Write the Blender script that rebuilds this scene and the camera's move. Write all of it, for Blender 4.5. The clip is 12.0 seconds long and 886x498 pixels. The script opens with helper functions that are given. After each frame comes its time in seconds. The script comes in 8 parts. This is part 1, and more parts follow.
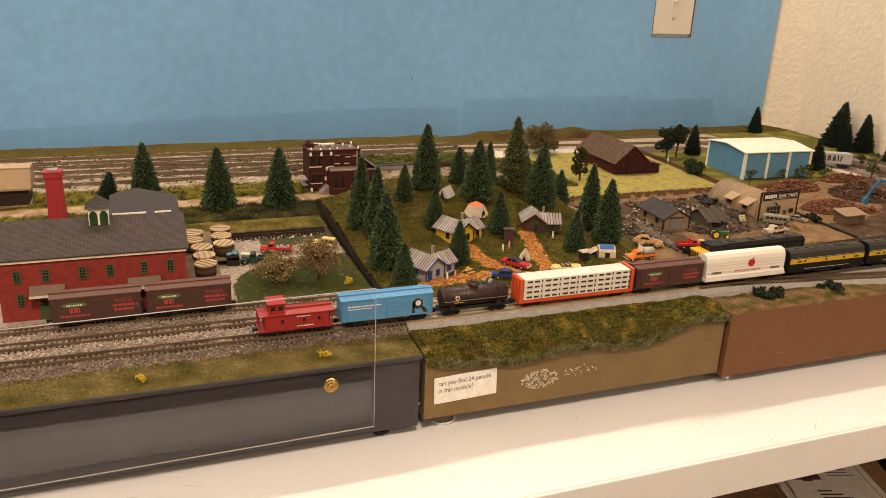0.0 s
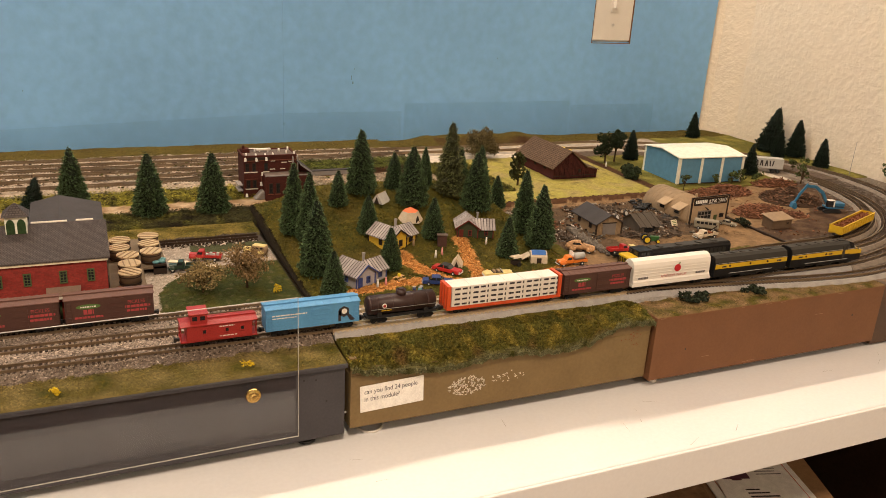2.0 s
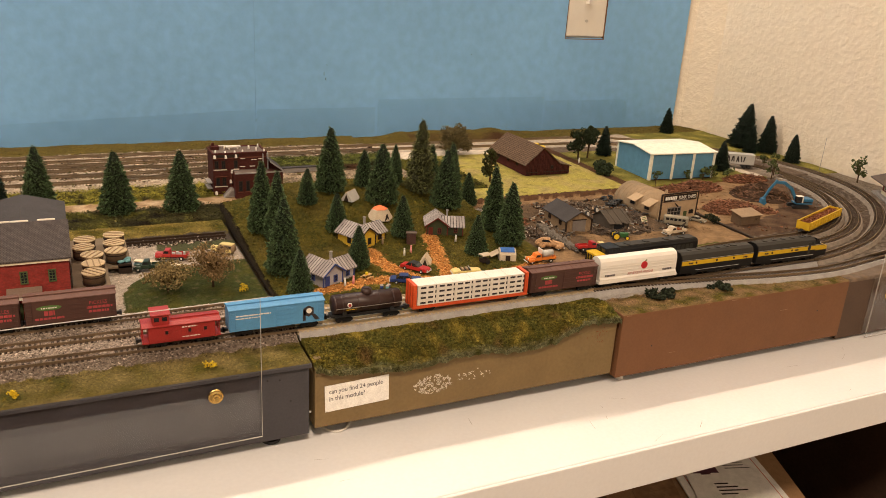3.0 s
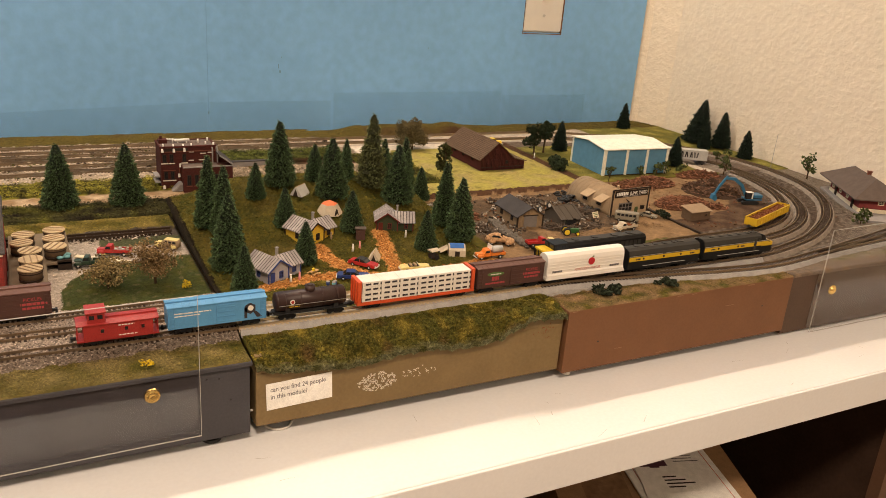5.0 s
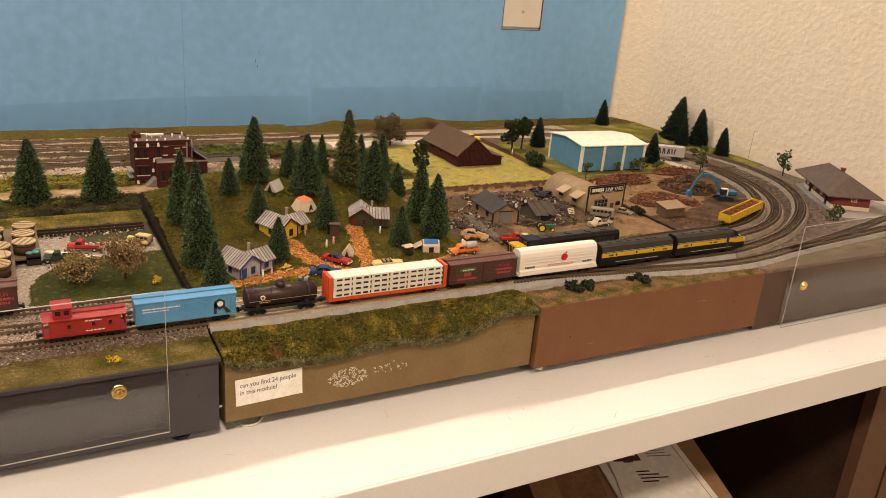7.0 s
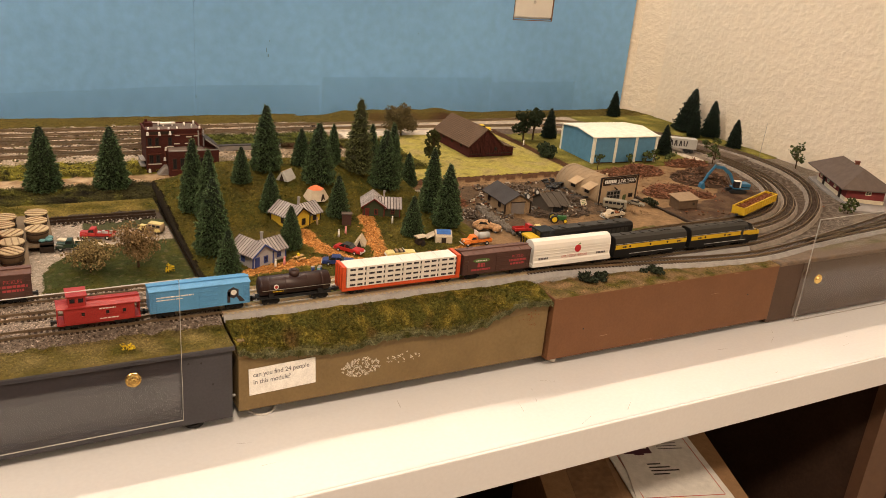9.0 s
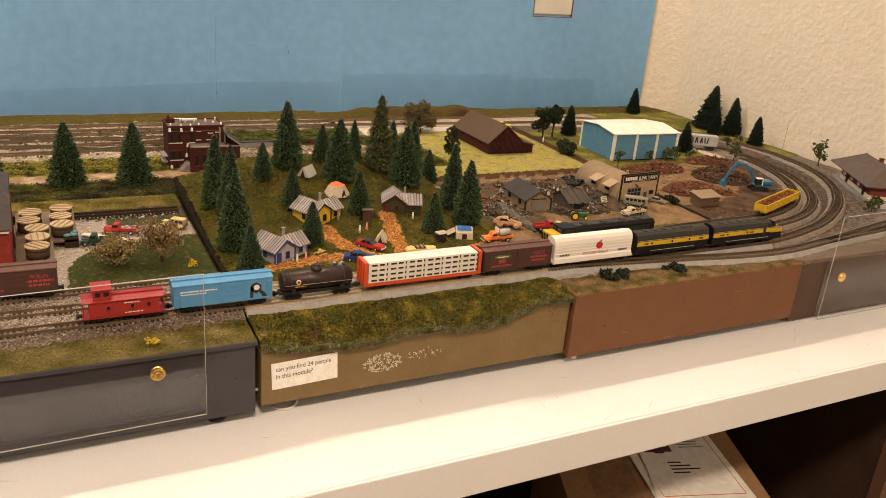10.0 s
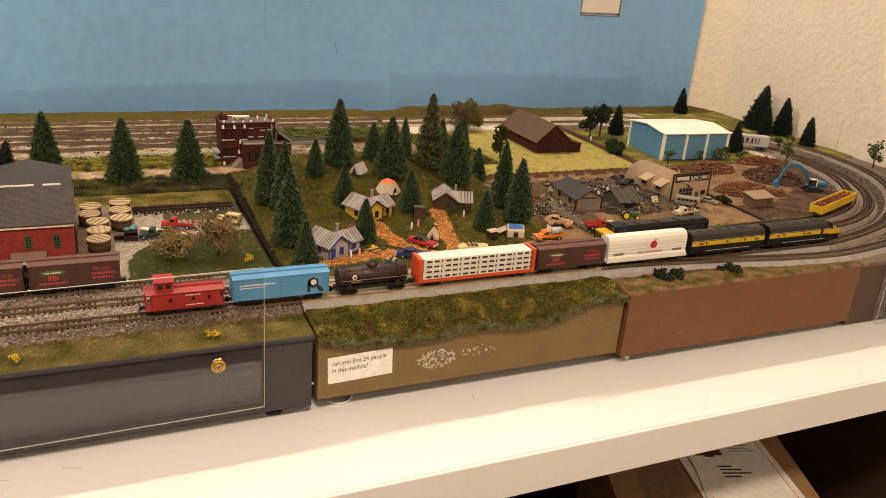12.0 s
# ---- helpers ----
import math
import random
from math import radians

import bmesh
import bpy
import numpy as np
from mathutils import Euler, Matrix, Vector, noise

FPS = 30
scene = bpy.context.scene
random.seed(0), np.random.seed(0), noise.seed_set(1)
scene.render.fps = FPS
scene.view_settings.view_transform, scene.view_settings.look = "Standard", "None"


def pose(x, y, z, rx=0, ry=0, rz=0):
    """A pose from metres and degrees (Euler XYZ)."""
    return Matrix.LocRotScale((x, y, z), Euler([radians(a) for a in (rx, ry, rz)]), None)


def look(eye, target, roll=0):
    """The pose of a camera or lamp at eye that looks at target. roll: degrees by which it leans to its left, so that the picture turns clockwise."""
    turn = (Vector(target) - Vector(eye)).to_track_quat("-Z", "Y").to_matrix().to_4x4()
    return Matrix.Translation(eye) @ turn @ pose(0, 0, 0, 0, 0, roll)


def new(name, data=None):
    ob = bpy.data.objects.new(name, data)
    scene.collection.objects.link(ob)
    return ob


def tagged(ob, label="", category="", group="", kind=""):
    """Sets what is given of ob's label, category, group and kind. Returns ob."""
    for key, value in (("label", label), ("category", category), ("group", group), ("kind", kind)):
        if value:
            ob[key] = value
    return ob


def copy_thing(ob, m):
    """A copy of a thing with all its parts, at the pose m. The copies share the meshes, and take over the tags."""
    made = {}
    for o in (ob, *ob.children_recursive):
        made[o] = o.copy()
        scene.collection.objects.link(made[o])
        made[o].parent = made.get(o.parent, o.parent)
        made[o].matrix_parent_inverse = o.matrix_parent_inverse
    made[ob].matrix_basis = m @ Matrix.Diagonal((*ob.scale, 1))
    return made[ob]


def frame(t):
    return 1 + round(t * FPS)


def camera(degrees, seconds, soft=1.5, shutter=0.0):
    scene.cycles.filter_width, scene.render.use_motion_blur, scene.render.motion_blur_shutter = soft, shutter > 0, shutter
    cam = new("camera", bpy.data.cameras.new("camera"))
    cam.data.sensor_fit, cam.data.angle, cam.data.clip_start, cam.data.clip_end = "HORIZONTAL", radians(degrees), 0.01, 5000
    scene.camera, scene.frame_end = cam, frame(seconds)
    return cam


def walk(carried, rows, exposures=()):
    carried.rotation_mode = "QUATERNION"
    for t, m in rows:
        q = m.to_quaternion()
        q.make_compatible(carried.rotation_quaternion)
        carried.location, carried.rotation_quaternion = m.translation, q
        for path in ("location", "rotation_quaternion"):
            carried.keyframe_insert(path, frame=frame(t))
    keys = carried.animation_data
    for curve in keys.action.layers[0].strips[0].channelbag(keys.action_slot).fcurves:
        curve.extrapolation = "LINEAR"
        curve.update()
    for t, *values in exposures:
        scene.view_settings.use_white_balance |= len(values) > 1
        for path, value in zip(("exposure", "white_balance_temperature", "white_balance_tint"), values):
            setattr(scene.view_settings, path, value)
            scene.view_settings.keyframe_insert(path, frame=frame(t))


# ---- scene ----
cam = camera(57.1, 12.0, soft=0.8)
PATH = [
    (0, (-0.214, -0.571, 0.388), (0.476, 1.182, -0.283), 2.6),
    (0.5, (-0.21, -0.57, 0.388), (0.507, 1.172, -0.281), 2.8),
    (1, (-0.206, -0.572, 0.389), (0.531, 1.162, -0.282), 3.1),
    (1.5, (-0.198, -0.578, 0.393), (0.566, 1.147, -0.273), 3.3),
    (2, (-0.189, -0.58, 0.395), (0.599, 1.134, -0.268), 3.4),
    (2.5, (-0.182, -0.582, 0.397), (0.625, 1.122, -0.271), 3.5),
    (3, (-0.174, -0.585, 0.4), (0.651, 1.108, -0.275), 3.6),
    (3.5, (-0.167, -0.587, 0.402), (0.68, 1.095, -0.273), 3.7),
    (5.5, (-0.15, -0.592, 0.404), (0.755, 1.053, -0.285), 4.7),
    (6, (-0.146, -0.595, 0.405), (0.77, 1.044, -0.284), 4.8),
    (6.5, (-0.142, -0.596, 0.405), (0.783, 1.037, -0.285), 4.9),
    (8.5, (-0.145, -0.592, 0.401), (0.772, 1.038, -0.306), 5.2),
    (9, (-0.147, -0.59, 0.401), (0.763, 1.042, -0.312), 5.2),
    (9.5, (-0.148, -0.59, 0.4), (0.75, 1.047, -0.316), 5.2),
    (10, (-0.152, -0.588, 0.399), (0.723, 1.059, -0.322), 5.0),
    (10.5, (-0.158, -0.586, 0.399), (0.683, 1.078, -0.327), 4.6),
    (11, (-0.16, -0.583, 0.397), (0.662, 1.089, -0.331), 4.5),
    (11.5, (-0.164, -0.582, 0.396), (0.649, 1.094, -0.332), 4.7),
    (12, (-0.169, -0.581, 0.394), (0.63, 1.103, -0.332), 4.7),
]
walk(cam, [(t, look(eye, target, roll)) for t, eye, target, roll in PATH])

# ---- light and world ----
world = bpy.data.worlds.new("room_air")
world.use_nodes = True
world.node_tree.nodes["Background"].inputs[0].default_value = (1.0, 0.86, 0.70, 1)
world.node_tree.nodes["Background"].inputs[1].default_value = 0.0
scene.world = world

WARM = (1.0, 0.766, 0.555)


# Unseen fill lamps, added under the ceiling to lift the ambient light.
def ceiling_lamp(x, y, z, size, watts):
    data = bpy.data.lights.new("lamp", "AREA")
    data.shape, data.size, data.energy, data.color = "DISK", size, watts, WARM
    ob = new("fill_lamp_light", data)
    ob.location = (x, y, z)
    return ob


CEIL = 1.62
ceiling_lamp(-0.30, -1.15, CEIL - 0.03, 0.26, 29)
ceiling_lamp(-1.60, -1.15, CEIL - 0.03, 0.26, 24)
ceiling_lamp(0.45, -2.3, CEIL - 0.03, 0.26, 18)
# strip lamp above the layout, along the wall
strip = bpy.data.lights.new("strip_lamp", "AREA")
strip.shape, strip.size, strip.size_y, strip.energy, strip.color = "RECTANGLE", 2.6, 0.035, 25, WARM
new("strip_lamp_light", strip).location = (0.1, 0.72, 1.30)
scene.view_settings.exposure = 0.03


# ---- materials ----
def paint(name, rgb, rough=0.7, var=0.18, scale=120.0, bump=0.15, bscale=900.0, metal=0.0, island=0.0, attr="", spec=None):
    """A procedural surface: colour drifting at two sizes, and fine relief."""
    m = bpy.data.materials.new(name)
    m.use_nodes = True
    t = m.node_tree
    n, l = t.nodes, t.links
    b = n["Principled BSDF"]
    b.inputs["Roughness"].default_value, b.inputs["Metallic"].default_value = rough, metal
    b.inputs["Specular IOR Level"].default_value = spec if spec is not None else (0.5 if rough < 0.7 else 0.12)
    co = n.new("ShaderNodeTexCoord")
    big, fine = n.new("ShaderNodeTexNoise"), n.new("ShaderNodeTexNoise")
    big.inputs["Scale"].default_value, fine.inputs["Scale"].default_value = scale, bscale
    big.inputs["Detail"].default_value, fine.inputs["Detail"].default_value = 4, 3
    l.new(co.outputs["Object"], big.inputs["Vector"]), l.new(co.outputs["Object"], fine.inputs["Vector"])
    add = n.new("ShaderNodeMath")
    add.operation = "ADD"
    l.new(big.outputs["Fac"], add.inputs[0]), l.new(fine.outputs["Fac"], add.inputs[1])
    rng = n.new("ShaderNodeMapRange")
    rng.inputs["From Min"].default_value, rng.inputs["From Max"].default_value = 0.65, 1.35
    rng.inputs["To Min"].default_value, rng.inputs["To Max"].default_value = 1 - var, 1 + var
    l.new(add.outputs[0], rng.inputs["Value"])
    last = rng.outputs["Result"]
    if island:
        geo, isl = n.new("ShaderNodeNewGeometry"), n.new("ShaderNodeMapRange")
        isl.inputs["To Min"].default_value, isl.inputs["To Max"].default_value = 1 - island, 1 + island
        l.new(geo.outputs["Random Per Island"], isl.inputs["Value"])
        mul = n.new("ShaderNodeMath")
        mul.operation = "MULTIPLY"
        l.new(last, mul.inputs[0]), l.new(isl.outputs["Result"], mul.inputs[1])
        last = mul.outputs[0]
    mix = n.new("ShaderNodeVectorMath")
    mix.operation = "SCALE"
    if attr:
        a = n.new("ShaderNodeAttribute")
        a.attribute_name = attr
        l.new(a.outputs["Color"], mix.inputs[0])
    else:
        mix.inputs[0].default_value = rgb
    l.new(last, mix.inputs["Scale"])
    l.new(mix.outputs["Vector"], b.inputs["Base Color"])
    if bump:
        bp = n.new("ShaderNodeBump")
        bp.inputs["Strength"].default_value, bp.inputs["Distance"].default_value = bump, 0.6 / bscale
        l.new(fine.outputs["Fac"], bp.inputs["Height"]), l.new(bp.outputs["Normal"], b.inputs["Normal"])
    return m


def clear_sheet(name, tint, gloss, rough=0.03):
    """Thin clear plastic: lets light straight through, with a reflection that grows at grazing angles."""
    m = bpy.data.materials.new(name)
    m.use_nodes = True
    t = m.node_tree
    n, l = t.nodes, t.links
    n.remove(n["Principled BSDF"])
    tr, gl, mx, lw, pw, fr = (n.new("ShaderNode" + k) for k in ("BsdfTransparent", "BsdfGlossy", "MixShader", "LayerWeight", "Math", "Math"))
    tr.inputs["Color"].default_value = (*tint, 1)
    gl.inputs["Roughness"].default_value = rough
    pw.operation, fr.operation = "POWER", "MULTIPLY_ADD"
    pw.inputs[1].default_value, fr.inputs[1].default_value, fr.inputs[2].default_value = 4.0, 0.25, gloss
    lw.inputs["Blend"].default_value = 0.5
    l.new(lw.outputs["Facing"], pw.inputs[0]), l.new(pw.outputs[0], fr.inputs[0])
    l.new(fr.outputs[0], mx.inputs[0]), l.new(tr.outputs[0], mx.inputs[1]), l.new(gl.outputs[0], mx.inputs[2])
    l.new(mx.outputs[0], n["Material Output"].inputs["Surface"])
    return m


def stucco(name, rgb):
    """Troweled wall plaster with flat islands and a fine grain."""
    m = paint(name, rgb, 0.85, 0.05, 3.0, 0.0, 60.0)
    n, l = m.node_tree.nodes, m.node_tree.links
    co, a, v, r, add, bp = (n.new(k) for k in ("ShaderNodeTexCoord", "ShaderNodeTexNoise", "ShaderNodeTexNoise", "ShaderNodeValToRGB", "ShaderNodeMath", "ShaderNodeBump"))
    a.inputs["Scale"].default_value, a.inputs["Detail"].default_value, a.inputs["Distortion"].default_value = 100, 6, 0.2
    v.inputs["Scale"].default_value = 260
    r.color_ramp.elements[0].position, r.color_ramp.elements[1].position = 0.40, 0.66
    l.new(co.outputs["Object"], a.inputs["Vector"]), l.new(co.outputs["Object"], v.inputs["Vector"])
    l.new(a.outputs["Fac"], r.inputs["Fac"])
    add.operation = "MULTIPLY_ADD"
    add.inputs[1].default_value = 0.25
    l.new(v.outputs["Fac"], add.inputs[0]), l.new(r.outputs["Color"], add.inputs[2])
    bp.inputs["Strength"].default_value, bp.inputs["Distance"].default_value = 0.50, 0.0016
    l.new(add.outputs[0], bp.inputs["Height"]), l.new(bp.outputs["Normal"], n["Principled BSDF"].inputs["Normal"])
    return m


M = {}
# Mid-tone colour for the added unseen walls, picked to cut bounced light.
M["unseen_wall_paint"] = paint("tan_wall_paint", (0.32, 0.27, 0.21), 0.8, 0.06, 3.0, 0.05, 60)
M["wall_white"] = stucco("wall_plaster", (0.82, 0.73, 0.60))
M["blue"] = paint("blue_backdrop_paint", (0.226, 0.495, 0.88), 0.55, 0.10, 3.5, 0.05, 60)
M["shelf"] = paint("white_shelf_paint", (0.80, 0.805, 0.825), 0.45, 0.035, 7, 0.02, 260)
M["ground"] = paint("scenery_ground", (1, 1, 1), 0.95, 0.35, 160, 0.9, 1100, attr="cover")
M["grey_box"] = paint("dark_grey_box_paint", (0.053, 0.051, 0.058), 0.6, 0.16, 30, 0.05, 500, spec=0.3)
M["olive_box"] = paint("olive_brown_box_paint", (0.185, 0.128, 0.058), 0.65, 0.14, 35, 0.25, 330, spec=0.25)
M["brown_box"] = paint("reddish_brown_box_paint", (0.168, 0.078, 0.036), 0.6, 0.10, 30, 0.10, 420, spec=0.25)
M["dark_brown_box"] = paint("dark_brown_box_paint", (0.085, 0.053, 0.036), 0.6, 0.16, 30, 0.10, 420, spec=0.25)
M["rail"] = paint("rail_metal", (0.30, 0.225, 0.150), 0.40, 0.2, 90, 0.1, 900, 0.85)
M["rail_bright"] = paint("rail_bright_metal", (0.72, 0.60, 0.42), 0.3, 0.15, 90, 0.05, 900, 0.9)
M["ties"] = paint("brown_sleepers", (0.040, 0.026, 0.018), 0.8, 0.3, 200, 0.2, 900, island=0.3)
M["ties_pale"] = paint("pale_sleepers", (0.50, 0.42, 0.30), 0.8, 0.2, 200, 0.2, 900, island=0.15)
M["roadbed"] = paint("grey_roadbed", (0.36, 0.345, 0.335), 0.85, 0.24, 120, 0.8, 1500)
M["needles"] = paint("fir_needles", (1, 1, 1), 0.6, 0.20, 180, 0.0, 800, island=0.15, attr="cover", spec=0.22)
M["bark"] = paint("brown_bark", (0.07, 0.045, 0.025), 0.9, 0.3, 200, 0.5, 900)
M["turf"] = paint("grass_turf", (1, 1, 1), 0.95, 0.25, 200, 0.0, 900, island=0.20, attr="cover")
M["acrylic"] = clear_sheet("clear_acrylic", (0.97, 0.97, 0.97), 0.008, 0.0)
M["grey_gloss"] = paint("dark_grey_gloss", (0.044, 0.042, 0.048), 0.05, 0.16, 30, 0.0, 500, spec=0.85)
M["brown_gloss"] = paint("dark_brown_gloss", (0.076, 0.049, 0.035), 0.07, 0.14, 30, 0.0, 500, spec=0.75)
M["roadbed_brown"] = paint("brown_grey_roadbed", (0.26, 0.22, 0.185), 0.9, 0.4, 150, 0.8, 1500)
M["roadbed_pale"] = paint("pale_grey_roadbed", (0.43, 0.385, 0.33), 0.9, 0.35, 150, 0.8, 1500)
M["film"] = clear_sheet("clear_plastic_film", (0.972, 0.975, 0.978), 0.012, 0.2)
M["edge"] = clear_sheet("acrylic_edge", (0.9, 0.9, 0.9), 0.06)
_n, _l = M["edge"].node_tree.nodes, M["edge"].node_tree.links
_d, _m = _n.new("ShaderNodeBsdfDiffuse"), _n.new("ShaderNodeMixShader")
_d.inputs["Color"].default_value, _m.inputs[0].default_value = (0.85, 0.82, 0.76, 1), 0.38
_first = _n["Material Output"].inputs["Surface"].links[0].from_socket
_l.new(_first, _m.inputs[1]), _l.new(_d.outputs[0], _m.inputs[2]), _l.new(_m.outputs[0], _n["Material Output"].inputs["Surface"])
M["white"] = paint("white_plastic", (0.80, 0.77, 0.72), 0.4, 0.04, 60, 0.03, 500)
M["gold"] = paint("polished_brass", (0.83, 0.58, 0.20), 0.22, 0.1, 120, 0.05, 900, 1.0)
M["black"] = paint("black_rubber", (0.012, 0.012, 0.013), 0.6, 0.2, 200, 0.1, 900)
M["steel"] = paint("zinc_steel", (0.55, 0.54, 0.52), 0.35, 0.15, 200, 0.1, 900, 0.9)

M["tape"] = paint("brown_packing_tape", (0.26, 0.155, 0.085), 0.22, 0.25, 40, 0.5, 120)
M["stain"] = paint("dark_blue_stain", (0.125, 0.24, 0.39), 0.7)
M["raw_edge"] = paint("raw_hardboard_edge", (0.20, 0.095, 0.05), 0.8, 0.25, 60, 0.2, 400)
M["scuff"] = paint("grey_scuff", (0.42, 0.40, 0.38), 0.6)


# ---- building blocks ----
def box(bm, x0, x1, y0, y1, z0, z1, bevel=0.0):
    v = [bm.verts.new((x, y, z)) for z in (z0, z1) for y in (y0, y1) for x in (x0, x1)]
    f = [bm.faces.new([v[i] for i in q]) for q in ((0, 2, 3, 1), (4, 5, 7, 6), (0, 1, 5, 4), (2, 6, 7, 3), (0, 4, 6, 2), (1, 3, 7, 5))]
    if bevel:
        edges = {e for q in f for e in q.edges}
        bmesh.ops.bevel(bm, geom=list(edges), offset=bevel, segments=2, affect="EDGES", profile=0.5)
    return bm


def prism(bm, outline, axis, a, b):
    """An outline of (u, v) pulled from a to b along axis: x (u=y, v=z), y (u=x, v=z) or z (u=x, v=y)."""
    put = {"x": lambda u, v, w: (w, u, v), "y": lambda u, v, w: (u, w, v), "z": lambda u, v, w: (u, v, w)}[axis]
    lo, hi = ([bm.verts.new(put(u, v, w)) for u, v in outline] for w in (a, b))
    n = len(outline)
    faces = [bm.faces.new(lo), bm.faces.new(hi[::-1])]
    faces += [bm.faces.new((lo[i], hi[i], hi[(i + 1) % n], lo[(i + 1) % n])) for i in range(n)]
    bmesh.ops.recalc_face_normals(bm, faces=faces)
    return bm


def rod(bm, p, q, r, r2=None, seg=8):
    """A round bar from p to q."""
    p, q = Vector(p), Vector(q)
    turn = (q - p).to_track_quat("Z", "Y").to_matrix().to_4x4()
    bmesh.ops.create_cone(bm, cap_ends=True, segments=seg, radius1=r, radius2=r if r2 is None else max(r2, 1e-5), depth=(q - p).length,
                          matrix=Matrix.Translation((p + q) / 2) @ turn)
    return bm


def ball(bm, c, r, sx=1, sy=1, sz=1, seg=10):
    bmesh.ops.create_uvsphere(bm, u_segments=seg, v_segments=max(6, seg * 2 // 3), radius=r, matrix=Matrix.Translation(c) @ Matrix.Diagonal((sx, sy, sz, 1)))
    return bm


def mesh_of(bm, name, mat, smooth=False):
    me = bpy.data.meshes.new(name)
    bm.to_mesh(me)
    bm.free()
    me.materials.append(M[mat])
    if smooth:
        me.polygons.foreach_set("use_smooth", [True] * len(me.polygons))
    return me


def part(name, bm, mat, parent=None, label="", smooth=False):
    ob = new(name, mesh_of(bm, name, mat, smooth))
    ob.parent = parent
    if label:
        ob["label"] = label
    return ob


def B(*a, **k):
    return box(bmesh.new(), *a, **k)


def thing(name, label, category, m=None, group="", kind=""):
    ob = new(name)
    ob.empty_display_size = 0.01
    if m is not None:
        ob.matrix_basis = m
    return tagged(ob, label, category, group, kind)


def lone(name, bm, mat, label, category, m=None, group="", kind="", smooth=False):
    ob = part(name, bm, mat, None, "", smooth)
    if m is not None:
        ob.matrix_basis = m
    return tagged(ob, label, category, group, kind)


def at(x, y, z=0.08, turn=0.0, s=1.0):
    return pose(x, y, z, 0, 0, turn) @ Matrix.Scale(s, 4)


def hash01(*a):
    return noise.noise(Vector((a[0] * 12.9 + 3.1, a[1] * 78.2 + 1.7, (a[2] if len(a) > 2 else 0) * 37.7))) * 0.5 + 0.5


# ---- the room ----
XW, YW, FLOOR = 1.078, 0.803, -0.86
tagged(part("floor", B(-2.6, 1.2, -3.0, 0.95, FLOOR - 0.05, FLOOR), "dark_brown_box"), "dark floor of the room", "floor", kind="structure")
tagged(part("ceiling", B(-2.6, 1.2, -3.0, 0.95, CEIL, CEIL + 0.05), "shelf"), "white painted ceiling", "ceiling", kind="structure")
tagged(part("wall_north", B(-2.6, 1.2, YW, 0.95, FLOOR, CEIL), "wall_white"), "off-white plaster wall behind the railway", "wall", kind="structure")
bm = prism(bmesh.new(), [(1.034, 0.803), (1.050, 0.789), (XW, 0.735), (XW, -3.0), (1.2, -3.0), (1.2, 0.803)], "z", FLOOR, CEIL)
tagged(part("wall_east", bm, "wall_white"), "cream wall with troweled plaster texture", "wall", kind="structure")
# West and south walls are unseen, added to close the room and limit fill.
tagged(part("wall_west", B(-2.7, -2.6, -3.0, 0.95, FLOOR, CEIL), "unseen_wall_paint"), "plain tan wall, unseen, added to close the room", "wall", kind="structure")
tagged(part("wall_south", B(-2.7, 1.2, -3.1, -3.0, FLOOR, CEIL), "unseen_wall_paint"), "plain tan wall, unseen, added to close the room", "wall", kind="structure")

# blue backdrop panels with the cut-out for the switch
bd = thing("backdrop", "sky-blue painted backdrop panels on the wall", "backdrop", kind="structure")
YB = 0.797
for x0, x1, z0, z1 in ((-2.5, 0.1295, 0.0, 1.2), (0.1298, 0.736, 0.0, 1.2), (0.736, 0.826, 0.0, 0.2655), (0.736, 0.826, 0.42, 1.2), (0.826, 1.034, 0.0, 1.2)):
    part("panel", B(x0, x1, YB, YW - 0.0005, z0, z1), "blue", bd)
for x, z, w, h in ((0.1300, 0.119, 0.0008, 0.0022), (0.2520, 0.188, 0.0009, 0.0022), (0.2490, 0.197, 0.0005, 0.0035), (0.2540, 0.212, 0.0004, 0.0012), (-0.265, 0.178, 0.0007, 0.0007), (0.5330, 0.232, 0.0007, 0.0007), (0.605, 0.395, 0.0006, 0.0006)):
    part("stain", B(x - w, x + w, YB - 0.0004, YB - 0.0001, z - h, z + h), "stain", bd)
for q in ((0.8245, 0.8268, 0.2640, 0.4200), (0.7352, 0.7362, 0.2640, 0.4200), (0.7352, 0.8268, 0.2625, 0.2640)):
    part("cut_edge", B(q[0], q[1], YB - 0.0003, YW - 0.0006, q[2], q[3]), "raw_edge", bd, "raw brown edge of the cut-out")
films = thing("film_strip", "clear plastic film strips taped along the foot of the backdrop", "plastic film")
part("strip", prism(bmesh.new(), [(-1.0, 0.08), (0.127, 0.08), (0.127, 0.137), (-1.0, 0.092)], "y", YB - 0.0016, YB - 0.0006), "film", films)
for x0, x1, z1 in ((0.131, 0.345, 0.137), (0.350, 0.700, 0.151), (0.704, 0.905, 0.143)):
    part("strip", B(x0, x1, YB - 0.0016, YB - 0.0006, 0.08, z1), "film", films)
sw = thing("light_switch", "white light switch plate in a cut-out of the blue backdrop", "light switch", pose(0.781, YW, 0.34))
part("plate", B(-0.044, 0.044, -0.006, -0.0003, -0.072, 0.072, bevel=0.002), "white", sw)
part("toggle", prism(bmesh.new(), [(-0.0045, -0.010), (0.0045, -0.010), (0.0035, 0.012), (-0.0035, 0.012)], "y", -0.016, -0.005), "white", sw)
part("collar", B(-0.008, 0.008, -0.0075, -0.005, -0.018, 0.018), "white", sw)
for z in (-0.042, 0.042):
    part("screw", rod(bmesh.new(), (0, -0.0075, z), (0, -0.005, z), 0.003), "steel", sw)

